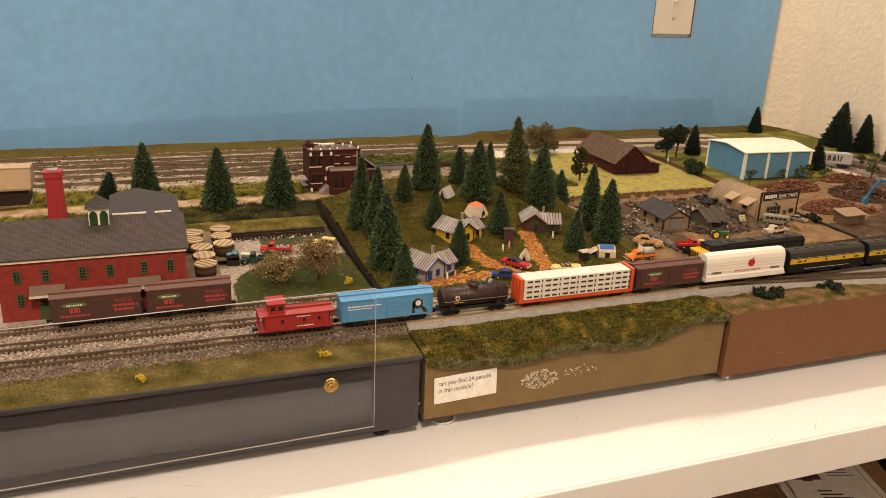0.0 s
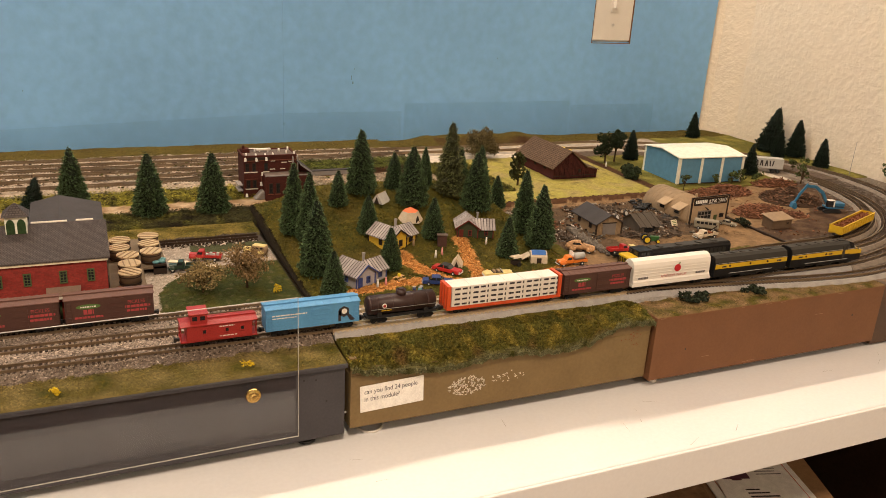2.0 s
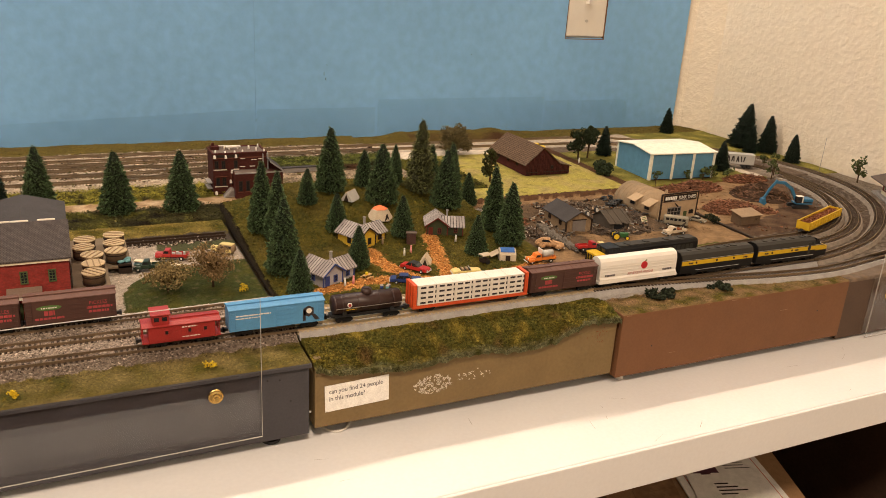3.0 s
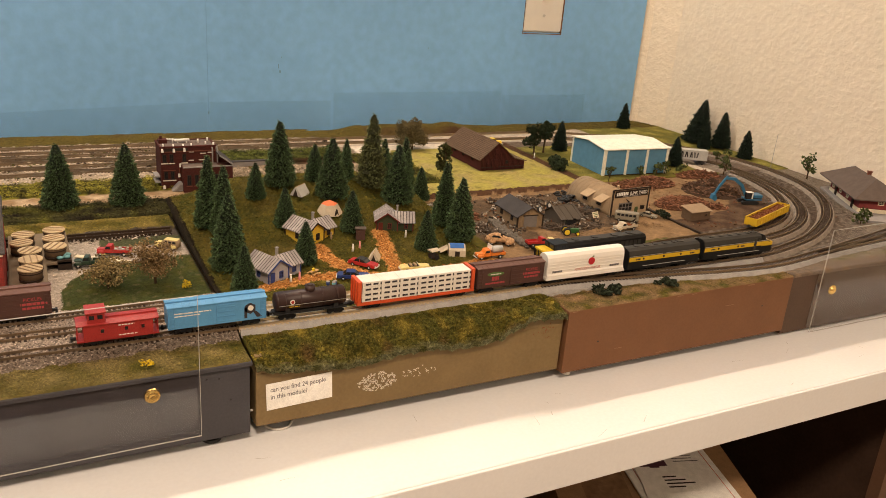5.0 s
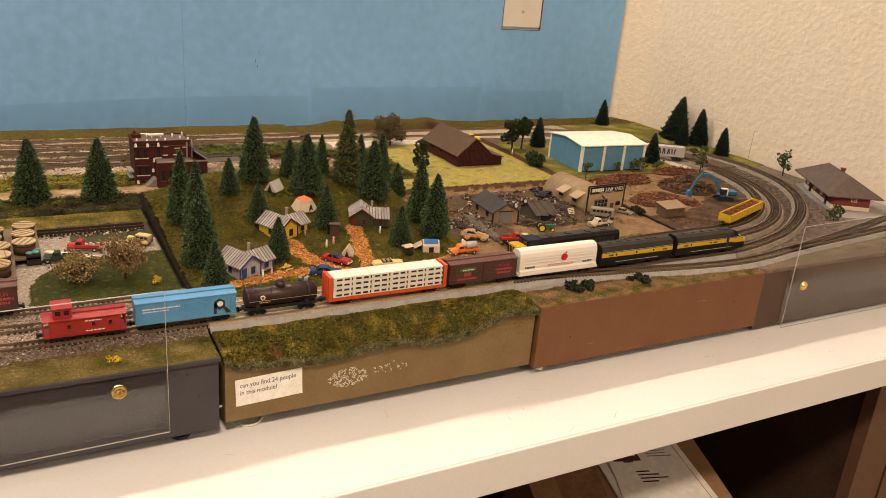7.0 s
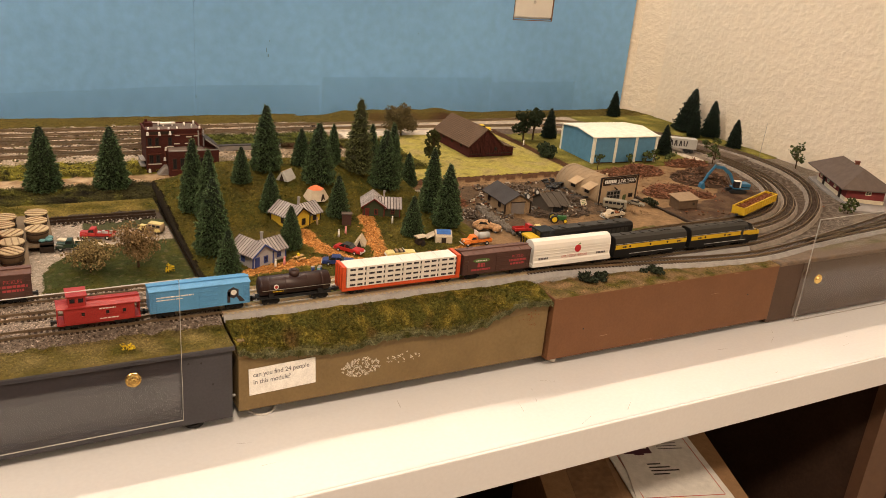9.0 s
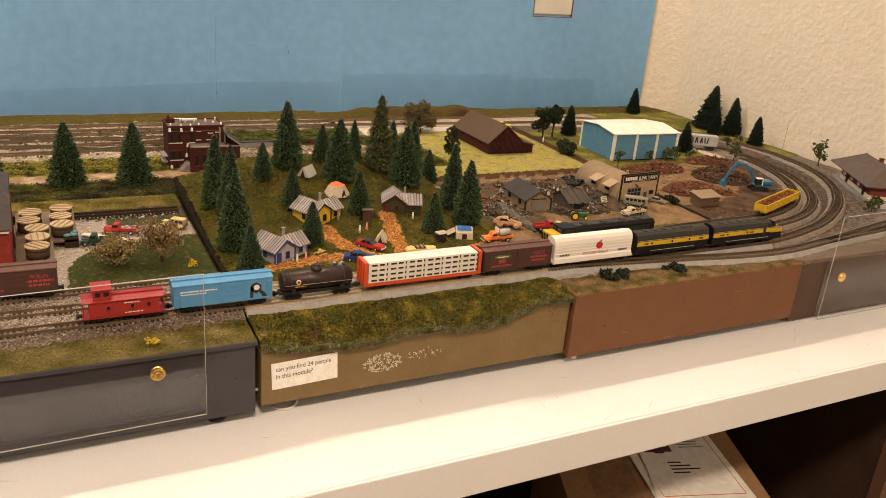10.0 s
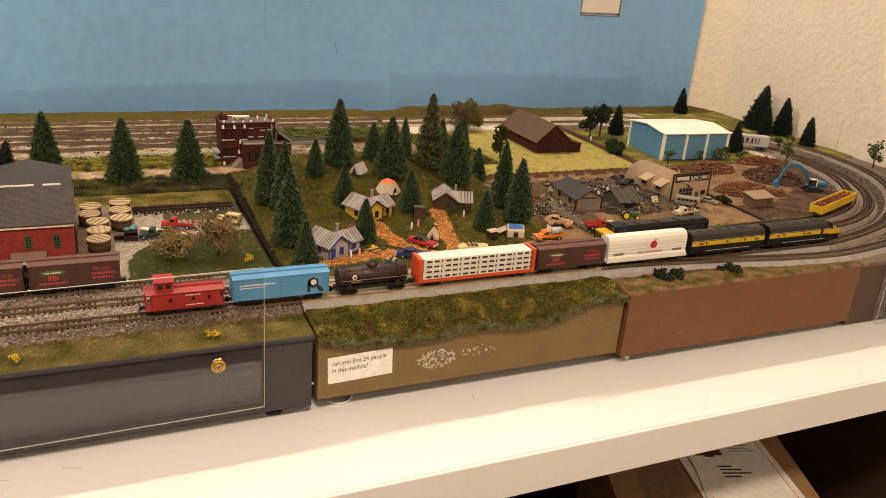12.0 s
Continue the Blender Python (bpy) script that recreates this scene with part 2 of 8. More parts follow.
# ---- the shelf ----
shelf = thing("shelf", "white painted wooden shelf carrying the model railway", "shelf")
part("top", B(-2.5, XW - 0.001, -0.1045, YW - 0.001, -0.036, 0.0, bevel=0.0015), "shelf", shelf)
part("front_rail", B(-2.5, XW - 0.001, -0.1075, -0.1047, -0.0400, -0.0008, bevel=0.001), "shelf", shelf)

_r = random.Random(77)
bm = bmesh.new()
for _ in range(26):
    x, y, a, q = _r.uniform(-0.35, 0.95), _r.uniform(-0.10, -0.012), _r.uniform(-0.5, 2.2), _r.uniform(0.002, 0.009)
    u, w = (math.cos(a) * q, math.sin(a) * q), _r.uniform(0.00015, 0.00035)
    bm.faces.new([bm.verts.new((x + i * u[0] - j * w * math.sin(a), y + i * u[1] + j * w * math.cos(a), 0.0002)) for i, j in ((-1, -1), (1, -0.3), (1, 0.3), (-1, 1))])
tagged(part("scuff_mark", bm, "scuff", shelf, "small grey scuffs in the paint"), kind="stuff")

# ---- ground ----
GRASS, MOSS, DARKBUSH = (0.106, 0.089, 0.017), (0.066, 0.066, 0.014), (0.028, 0.026, 0.010)
BALLAST, SAND, TAN, ORANGE = (0.155, 0.120, 0.095), (0.25, 0.160, 0.085), (0.18, 0.115, 0.062), (0.46, 0.215, 0.065)
LAWN, PALELAWN, GRAVEL, CINDER = (0.046, 0.058, 0.018), (0.36, 0.315, 0.080), (0.34, 0.29, 0.24), (0.085, 0.07, 0.06)
BANK, GREYBED, JUNK, CONCRETE = (0.075, 0.038, 0.020), (0.34, 0.32, 0.30), (0.105, 0.072, 0.046), (0.55, 0.49, 0.41)


def blend(a, b, f):
    f = min(1.0, max(0.0, f))
    return tuple(p * (1 - f) + q * f for p, q in zip(a, b))


def nz(x, y, s, seed=0.0):
    return noise.noise(Vector((x * s, y * s, seed)))


def step01(a, b, x):
    f = min(1.0, max(0.0, (x - a) / (b - a)))
    return f * f * (3 - 2 * f)


def near_path(x, y, pts):
    """The distance from (x, y) to a line through pts."""
    best = 9.0
    for (ax, ay), (bx, by) in zip(pts, pts[1:]):
        dx, dy = bx - ax, by - ay
        f = min(1, max(0, ((x - ax) * dx + (y - ay) * dy) / (dx * dx + dy * dy)))
        best = min(best, math.hypot(x - ax - f * dx, y - ay - f * dy))
    return best


def grass_mix(x, y, seed):
    g = blend(GRASS, MOSS, nz(x, y, 45, seed) + 0.5)
    return blend(g, (0.15, 0.112, 0.014), (nz(x, y, 260, seed + 4) - 0.10) * 1.6)


def h_grey(x, y):
    return 0.0795 + 0.0008 * nz(x, y, 60) + (0.003 if y > 0.335 else 0) + (0.0047 + 0.0003 * nz(x, y, 220)) * step01(0.028, 0.045, y) * (1 - step01(0.126, 0.140, y))


def c_grey(x, y):
    w = 0.004 * nz(x, y, 90, 2)
    # Right edge painted near-black to widen the shaded gap beside the hill.
    if x > -0.0062 and y > 0.13:
        return (0.012, 0.010, 0.008)
    if y + w < 0.034:
        return blend(grass_mix(x, y, 1), (0.205, 0.160, 0.062), 0.55 + nz(x, y, 50, 3))
    if y + w < 0.131:
        return blend((0.150, 0.115, 0.090), (0.37, 0.31, 0.26), nz(x, y, 600) * 1.5 + 0.10 + 0.62 * step01(0.044, 0.074, y))
    if y + w > 0.338:
        return blend(grass_mix(x, y, 2), (0.26, 0.195, 0.055), 0.40 + nz(x, y, 40, 12))
    if y + w > 0.316:
        return CINDER
    edge = 0.245 + 0.01 * nz(x, y, 30) - (0.055 * max(0, (-0.085 - x) / 0.05))
    if x + w > -0.135 and y + w < edge:
        return blend(blend(LAWN, MOSS, nz(x, y, 60, 5) * 1.4 + 0.2), (0.13, 0.11, 0.05), nz(x, y, 180, 7) * 1.6 - 0.3)
    if y + w > 0.29 and x > -0.09:
        return blend(LAWN, GRAVEL, 0.1)
    return blend(GRAVEL, (0.5, 0.43, 0.36), nz(x, y, 300) + 0.3)


PATHS = ([(0.126, 0.216), (0.130, 0.188), (0.139, 0.166), (0.153, 0.140)], [(0.209, 0.240), (0.203, 0.207), (0.196, 0.177), (0.187, 0.134)],
         [(0.046, 0.137), (0.068, 0.139), (0.096, 0.148), (0.122, 0.146), (0.150, 0.140), (0.185, 0.129), (0.224, 0.128), (0.268, 0.134), (0.312, 0.143)])


def verge(x):
    """How far down the fringe of turf hangs over the front board."""
    return 0.0655 + 0.010 * max(0, 1 - abs(x + 0.005) / 0.03) + 0.014 * min(1, max(0, (x - 0.235) / 0.04)) + 0.0025 * math.sin(x * 55)


def h_olive(x, y):
    hill = 0.040 * math.exp(-((y - 0.37) / 0.105) ** 2) * (0.3 + 0.7 * step01(-0.01, 0.095, x)) * (1 - 0.62 * step01(0.20, 0.315, x))
    hill *= step01(0.095, 0.17, y)
    z = 0.080 + hill + 0.0016 * nz(x, y, 42) + 0.0008 * nz(x, y, 150)
    if y < 0.034:
        f = (0.034 - y) / 0.038
        z = 0.0812 * (1 - f ** 1.6) + verge(x) * f ** 1.6 + 0.0022 * nz(x, y, 60)
    return z


def c_olive(x, y):
    # Left edge near-black: the module gap's shade put into the ground colour.
    if x < 0.0022 + 0.002 * nz(x, y, 90) and y > 0.11:
        return (0.020, 0.015, 0.009)
    if y > 0.112:
        d = min(near_path(x, y, p) for p in PATHS) + 0.006 * nz(x, y, 120, 3)
        if d < 0.0095:
            return blend(ORANGE, (0.40, 0.20, 0.06), nz(x, y, 300) + 0.4)
    g = grass_mix(x, y, 7)
    if y < 0.05:
        g = blend(g, (0.088, 0.086, 0.018), 0.25 + 1.0 * nz(x, y, 38, 6))
        g = blend(g, (0.225, 0.172, 0.030), 1.4 * nz(x, y, 75, 16) + 0.02)
        g = blend(g, (0.125, 0.075, 0.026), 1.6 * nz(x, y, 55, 26) - 0.25)
        return blend(g, (0.165, 0.160, 0.080), (-0.001 - y) * 160 + 0.7 * nz(x, y, 60, 9))
    g = blend(g, (0.125, 0.095, 0.025), nz(x, y, 16, 8) * 1.2)
    g = blend(g, (0.040, 0.044, 0.012), 1.3 * nz(x, y, 48, 18) - 0.15)
    return blend(g, (0.22, 0.18, 0.025), 1.6 * nz(x, y, 120, 28) - 0.60)


def h_brown(x, y):
    return 0.0795 + 0.0009 * nz(x, y, 60) + (0.004 + 0.003 * nz(x, y, 200) if y > 0.375 else 0) + (0.002 * abs(nz(x, y, 90)) if 0.2 < y < 0.37 else 0)


def c_brown(x, y):
    w = 0.005 * nz(x, y, 80, 2)
    if y + w < 0.034:
        return blend(grass_mix(x, y, 3), SAND, 0.55 + nz(x, y, 70))
    if y + w < 0.122 + 0.016 * min(1, max(0, (x - 0.40) / 0.12)):
        return blend(GREYBED, (0.44, 0.41, 0.38), nz(x, y, 300) + 0.2)
    if y + w < 0.132 + 0.016 * min(1, max(0, (x - 0.40) / 0.12)):
        return grass_mix(x, y, 4)
    if y + w > 0.373:
        return BANK
    if x < 0.33 and y > 0.16:
        return grass_mix(x, y, 7)
    junk = 0.205 - 0.02 * min(1, max(0, (0.5 - x) / 0.08))
    drive = near_path(x, y, [(0.420, 0.228), (0.428, 0.18)])
    if y + w < junk or drive + w < 0.016 or x + w > 0.575 or y + w > 0.356:
        return blend(SAND, TAN, nz(x, y, 60) + 0.4)
    return blend(JUNK, (0.14, 0.092, 0.055), nz(x, y, 110, 6) * 1.5 + 0.15)


def h_right(x, y):
    return 0.0795 + 0.001 * nz(x, y, 60)


def c_right(x, y):
    r = math.hypot(x - 0.667, y - 0.386) if x > 0.667 else abs(y - 0.386)
    w = 0.006 * nz(x, y, 60, 2)
    if y < 0.02:
        return blend(BALLAST, SAND, nz(x, y, 60))
    if r > 0.365:
        return blend((0.20, 0.165, 0.13), MOSS, (0.05 - y) * 14 + nz(x, y, 40)) if x > 0.72 else BALLAST
    if r + w > 0.232:
        return blend((0.072, 0.052, 0.039), (0.185, 0.155, 0.130), nz(x, y, 160) * 1.4 + 0.15 + 0.6 * step01(0.30, 0.36, r))
    if y + w < 0.150 or r + w > 0.178:
        return blend((0.065, 0.038, 0.025), (0.12, 0.078, 0.049), nz(x, y, 50) + 0.35)
    return blend(SAND, TAN, nz(x, y, 50) + 0.5)


def h_rear(x, y):
    ridge = 0.0022 + 0.0075 * step01(0.345, 0.40, x) * (1 - step01(0.56, 0.66, x))
    mound = ridge * min(1, max(0, (y - 0.745) / 0.03)) * (1 + 0.5 * nz(x, y, 22, 2))
    bed = 0.0029 + 0.0003 * nz(x, y, 130) if y > 0.560 and x < 0.30 else 0
    return 0.0815 + 0.001 * nz(x, y, 50) + bed + max(0, mound) + (0.0035 * max(0, nz(x, y, 70)) if x < 0.31 and (y < 0.45 or 0.487 < y < 0.55) else 0)


def c_rear(x, y):
    w = 0.008 * nz(x, y, 60, 2)
    if y + w > 0.742:
        return blend(blend(grass_mix(x, y, 11), (0.15, 0.11, 0.035), 0.5), BANK, nz(x, y, 25, 4) * 0.8 - 0.15 + (0.75 if 0.4 < x < 0.62 and y < 0.772 else 0))
    if 0.10 < x < 0.31:
        if y + w < 0.520:
            return grass_mix(x, y, 7)
        if y + w < 0.572:
            return blend((0.34, 0.27, 0.20), (0.17, 0.13, 0.08), nz(x, y, 60) * 1.3 + 0.35)
        if y + w < 0.597:
            return blend(BANK, DARKBUSH, nz(x, y, 50) + 0.5)
        if y + w < 0.662:
            return blend((0.105, 0.118, 0.025), (0.030, 0.034, 0.012), nz(x, y, 90) * 2.0 + 0.35)
    if x < 0.31:
        if y + w < 0.448:
            return blend(blend((0.045, 0.042, 0.016), (0.13, 0.125, 0.02), (-0.08 - x) * 4 + nz(x, y, 60, 5)), (0.015, 0.012, 0.008), nz(x, y, 40) * 1.8)
        if y + w < 0.484:
            return blend(SAND, (0.50, 0.38, 0.25), nz(x, y, 60) + 0.3)
        if y + w < 0.548:
            return blend((0.23, 0.205, 0.03), (0.04, 0.036, 0.012), nz(x, y, 90) * 2.0 + 0.35)
        return blend(blend((0.31, 0.25, 0.185), (0.46, 0.385, 0.305), nz(x, y, 200) * 1.5 + 0.4), (0.13, 0.10, 0.07), nz(x, y, 45, 9) * 1.5 - 0.2)
    if y + w > 0.690 and x < 0.86:
        return blend((0.42, 0.36, 0.29), (0.24, 0.19, 0.15), nz(x, y, 200) + 0.3)
    if x < 0.615:
        if x < 0.395 and 0.44 < y < 0.625:
            return blend((0.11, 0.105, 0.018), DARKBUSH, nz(x, y, 60) * 1.6 + 0.3)
        if x < 0.335 and y > 0.5:
            return blend((0.19, 0.148, 0.108), (0.30, 0.24, 0.18), nz(x, y, 200) * 1.5 + 0.4)
        if y + w * 0.4 > 0.640 or (x < 0.395 and y > 0.49):
            return blend(CONCRETE, (0.62, 0.53, 0.42), nz(x, y, 60) + 0.3)
        return blend(blend(PALELAWN, (0.34, 0.27, 0.12), nz(x, y, 35) + 0.25), (0.12, 0.10, 0.03), nz(x, y, 70, 3) * 1.4 - 0.25)
    if x < 0.635:
        return BANK
    r = math.hypot(x - 0.667, y - 0.386)
    if 0.238 < r < 0.362 and y > 0.386:
        if r < 0.275 and x > 0.80 and y < 0.55:
            return blend((0.26, 0.22, 0.18), BALLAST, nz(x, y, 60) + 0.3)
        return blend((0.12, 0.09, 0.07), BALLAST, nz(x, y, 200) + 0.4)
    if 0.88 < x < 0.97 and 0.40 < y < 0.52:
        return CONCRETE
    return blend((0.14, 0.13, 0.03), PALELAWN, nz(x, y, 30) + 0.1)


def ground(name, parent, x0, x1, y0, y1, h, c, step=0.003):
    nx, ny = max(2, round((x1 - x0) / step)), max(2, round((y1 - y0) / step))
    xs, ys = np.linspace(x0, x1, nx + 1), np.linspace(y0, y1, ny + 1)
    v, col = [], []
    for y in ys:
        for x in xs:
            v.append((x, y, h(x, y)))
            col.append((*c(x, y), 1.0))
    f = [(j * (nx + 1) + i, j * (nx + 1) + i + 1, (j + 1) * (nx + 1) + i + 1, (j + 1) * (nx + 1) + i) for j in range(ny) for i in range(nx)]
    ring = [i for i in range(nx + 1)] + [j * (nx + 1) + nx for j in range(1, ny + 1)] + [ny * (nx + 1) + i for i in range(nx - 1, -1, -1)] + [j * (nx + 1) for j in range(ny - 1, 0, -1)]
    base = len(v)
    for i in ring:
        v.append((v[i][0], v[i][1], min(v[i][2] - 0.002, 0.0755)))
        col.append(col[i])
    m = len(ring)
    f += [(ring[k], base + k, base + (k + 1) % m, ring[(k + 1) % m]) for k in range(m)]
    me = bpy.data.meshes.new(name)
    me.from_pydata(v, [], f)
    me.color_attributes.new("cover", "FLOAT_COLOR", "POINT").data.foreach_set("color", [q for k in col for q in k])
    me.materials.append(M["ground"])
    me.polygons.foreach_set("use_smooth", [True] * len(me.polygons))
    ob = new(name, me)
    ob.parent = parent
    return ob


def turf(name, parent, x0, x1, y0, y1, h, c, n, size, keep, seed, label="", vary=0.42, lift=0.7, tilt=0.28):
    """Ground foam, ballast and static grass: many tiny tilted flakes just above the ground, coloured as the ground below."""
    rnd = random.Random(seed)
    v, f, col = [], [], []
    for _ in range(n):
        x, y = rnd.uniform(x0, x1), rnd.uniform(y0, y1)
        if not keep(x, y):
            continue
        s = size * rnd.uniform(0.5, 1.3)
        z, a = h(x, y) + size * lift * rnd.random(), rnd.uniform(0, 6.28)
        tx, ty = rnd.gauss(0, tilt), rnd.gauss(0, tilt)
        k = len(v)
        for i in range(3):
            dx, dy = s * math.cos(a + i * 2.09), s * math.sin(a + i * 2.09)
            v.append((x + dx, y + dy, z + dx * tx + dy * ty))
        f.append((k, k + 1, k + 2))
        q = c(x, y)
        g = 1 + vary * rnd.uniform(-1, 1.2)
        col += [(q[0] * g, q[1] * g, q[2] * g, 1)] * 3
    me = bpy.data.meshes.new(name)
    me.from_pydata(v, [], f)
    me.color_attributes.new("cover", "FLOAT_COLOR", "POINT").data.foreach_set("color", [q for k in col for q in k])
    me.materials.append(M["turf"])
    ob = new(name, me)
    ob.parent = parent
    tagged(ob, label, kind="stuff")
    return ob


def leveling_foot(parent, x, y, h=0.012):
    bm = rod(bmesh.new(), (x, y, 0.0005), (x, y, 0.003), 0.008, 0.0075, 14)
    rod(bm, (x, y, 0.003), (x, y, 0.006), 0.0055, 0.0045, 6)
    rod(bm, (x, y, 0.006), (x, y, h + 0.001), 0.0022, None, 8)
    part("leveling_foot", bm, "black", parent, "black adjustable screw foot")


def carcass(parent, x0, x1, y0, y1, z0, z1, mat, t=0.006):
    part("front_panel", B(x0, x1, y0, y0 + t, z0, z1, bevel=0.0006), mat, parent)
    part("back_panel", B(x0, x1, y1 - t, y1, z0, z1), mat, parent)
    part("side_panel", B(x0, x0 + t, y0 + t, y1 - t, z0, z1), mat, parent)
    part("side_panel", B(x1 - t, x1, y0 + t, y1 - t, z0, z1), mat, parent)
    part("deck", B(x0 + t, x1 - t, y0 + t, y1 - t, z1 - 0.006, z1 - 0.0005), mat, parent)


# dark grey module
mod_grey = thing("railway_module", "dark grey painted model railway module with ballasted tracks and a lawn", "railway module", group="railway modules")
carcass(mod_grey, -0.62, -0.005, 0.0, 0.379, 0.010, 0.0745, "grey_box")
part("top_edge", B(-0.62, -0.0035, -0.0035, 0.004, 0.0745, 0.0784, bevel=0.0008), "grey_box", mod_grey)
ground("ground", mod_grey, -0.62, -0.0045, -0.002, 0.380, h_grey, c_grey)
for x in (-0.034, -0.58):
    leveling_foot(mod_grey, x, 0.016, 0.010)
    leveling_foot(mod_grey, x, 0.34, 0.010)
for x, z in ((-0.030, 0.066), (-0.021, 0.045), (-0.040, 0.067)):
    part("nail_hole", rod(bmesh.new(), (x, -0.0003, z), (x, 0.001, z), 0.0009), "black", mod_grey)

# olive module with the hill
mod_olive = thing("railway_module", "olive brown module with a grassy hill, cottages and fir trees", "railway module", group="railway modules")
carcass(mod_olive, 0.0, 0.3075, 0.0, 0.42, 0.014, 0.064, "olive_box")
part("front_rise", prism(bmesh.new(), [(0.0, 0.0641)] + [(0.0, 0.0665)] + [(0.3075 * i / 40, 0.0187 + 0.757 * verge(0.3075 * i / 40)) for i in range(41)] + [(0.3075, 0.0641)], "y", 0.0002, 0.0038), "olive_box", mod_olive)
part("side_rise", B(0.0004, 0.006, 0.004, 0.419, 0.064, 0.0785), "olive_box", mod_olive)
part("side_rise", B(0.3015, 0.3071, 0.004, 0.419, 0.064, 0.0785), "olive_box", mod_olive)
ground("ground", mod_olive, -0.001, 0.308, -0.004, 0.42, h_olive, c_olive)
for x in (0.03, 0.235):
    leveling_foot(mod_olive, x, 0.060 if x < 0.1 else 0.030, 0.014)
    leveling_foot(mod_olive, x, 0.39, 0.014)

# reddish brown module with the junk yard
mod_brown = thing("railway_module", "reddish brown module with a junk yard and turnouts", "railway module", group="railway modules")
carcass(mod_brown, 0.311, 0.6285, -0.004, 0.384, 0.010, 0.0785, "brown_box")
ground("ground", mod_brown, 0.312, 0.6280, -0.0035, 0.385, h_brown, c_brown)
part("peg", rod(bmesh.new(), (0.328, 0.010, 0.0005), (0.328, 0.010, 0.0105), 0.0045, 0.0045, 12), "white", mod_brown, "pale wooden peg foot")
for x in (0.345, 0.585):
    leveling_foot(mod_brown, x, 0.018 if x > 0.5 else 0.35, 0.010)
for x, z in ((0.352, 0.040), (0.585, 0.048)):
    part("nail_hole", rod(bmesh.new(), (x, -0.0043, z), (x, -0.003, z), 0.0009), "black", mod_brown)

# dark brown corner module
mod_right = thing("railway_module", "dark brown corner module with curved tracks and a digger pit", "railway module", group="railway modules")
carcass(mod_right, 0.6315, 1.072, 0.0, 0.392, 0.003, 0.0785, "dark_brown_box")
ground("ground", mod_right, 0.6317, 1.0725, -0.001, 0.392, h_right, c_right, 0.0035)

# rear modules along the wall
mod_yard = thing("railway_module", "rear module with freight yard tracks and bushes", "railway module", group="railway modules")
carcass(mod_yard, -0.75, 0.3095, 0.4205, 0.794, 0.005, 0.0785, "dark_brown_box")
part("lip", B(-0.75, -0.001, 0.382, 0.420, 0.060, 0.0790), "dark_brown_box", mod_yard)
ground("ground", mod_yard, -0.75, 0.3099, 0.3815, 0.795, h_rear, lambda x, y: c_rear(x, y), 0.0045)
mod_rear = thing("railway_module", "rear corner module with a barn, meadow and blue shed", "railway module", group="railway modules")
carcass(mod_rear, 0.311, 1.072, 0.394, 0.794, 0.005, 0.0785, "dark_brown_box")
ground("ground", mod_rear, 0.3105, 1.0725, 0.3935, 0.795, h_rear, c_rear, 0.0045)

turf("turf", mod_olive, -0.001, 0.308, -0.004, 0.05, h_olive, c_olive, 52000, 0.0011, lambda x, y: y < 0.036 + 0.003 * nz(x, y, 90), 1, "olive, yellow and brown grass turf", 0.46, 1.3, 0.5)
turf("fringe", mod_olive, 0.0, 0.308, -0.0058, -0.0036, lambda x, y: verge(x) - 0.0042 + 0.0028 * nz(x, 0, 130), lambda x, y: blend((0.185, 0.180, 0.095), MOSS, 0.25 + 1.2 * nz(x, 0, 90, 5)), 16000, 0.0010, lambda x, y: True, 17, "pale grey green fringe of turf", 0.45, 3.6, 0.8)
turf("turf", mod_olive, 0.0, 0.308, 0.102, 0.42, h_olive, c_olive, 90000, 0.0011, lambda x, y: c_olive(x, y)[0] < 0.3 and y > 0.104, 2, "olive and yellow grass turf", 0.42, 1.0, 0.35)
turf("turf", mod_grey, -0.36, -0.005, -0.001, 0.038, h_grey, c_grey, 26000, 0.0008, lambda x, y: y < 0.035, 3, "mossy grass turf")
turf("turf", mod_grey, -0.36, -0.005, 0.335, 0.379, h_grey, c_grey, 14000, 0.0010, lambda x, y: True, 4, "mossy grass turf")
turf("turf", mod_grey, -0.19, -0.0065, 0.131, 0.335, h_grey, c_grey, 30000, 0.0009, lambda x, y: True, 14, "mown green lawn and pale gravel", 0.35, 0.4, 0.15)
turf("ballast", mod_grey, -0.36, -0.005, 0.03, 0.132, h_grey, c_grey, 42000, 0.0010, lambda x, y: True, 5, "coarse brown grey ballast", 0.75, 0.4)
turf("turf", mod_brown, 0.312, 0.628, -0.002, 0.034, h_brown, c_brown, 14000, 0.0009, lambda x, y: True, 6, "dry sandy grass")
turf("rubble", mod_brown, 0.33, 0.60, 0.185, 0.375, h_brown, c_brown, 9000, 0.0012, lambda x, y: c_brown(x, y)[0] < 0.24, 7, "dark junk yard rubble")
turf("undergrowth", mod_yard, -0.45, 0.3, 0.383, 0.452, h_rear, c_rear, 40000, 0.0012, lambda x, y: x < 0.02 or y > 0.42, 8, "dark green low bushes", 0.7, 2.6)
turf("undergrowth", mod_yard, -0.45, 0.3, 0.486, 0.552, h_rear, c_rear, 34000, 0.0012, lambda x, y: True, 9, "yellow green low bushes", 0.7, 3.4)
turf("undergrowth", mod_yard, 0.10, 0.309, 0.582, 0.664, h_rear, c_rear, 26000, 0.0012, lambda x, y: True, 19, "green low bushes beside the yard", 0.7, 3.4)
turf("undergrowth", mod_rear, 0.311, 0.397, 0.44, 0.625, h_rear, c_rear, 13000, 0.0012, lambda x, y: True, 13, "dark and yellow green low bushes", 0.7, 2.6)
turf("turf", mod_yard, -0.6, 0.309, 0.745, 0.795, h_rear, c_rear, 20000, 0.0011, lambda x, y: True, 10, "grassy mound turf")
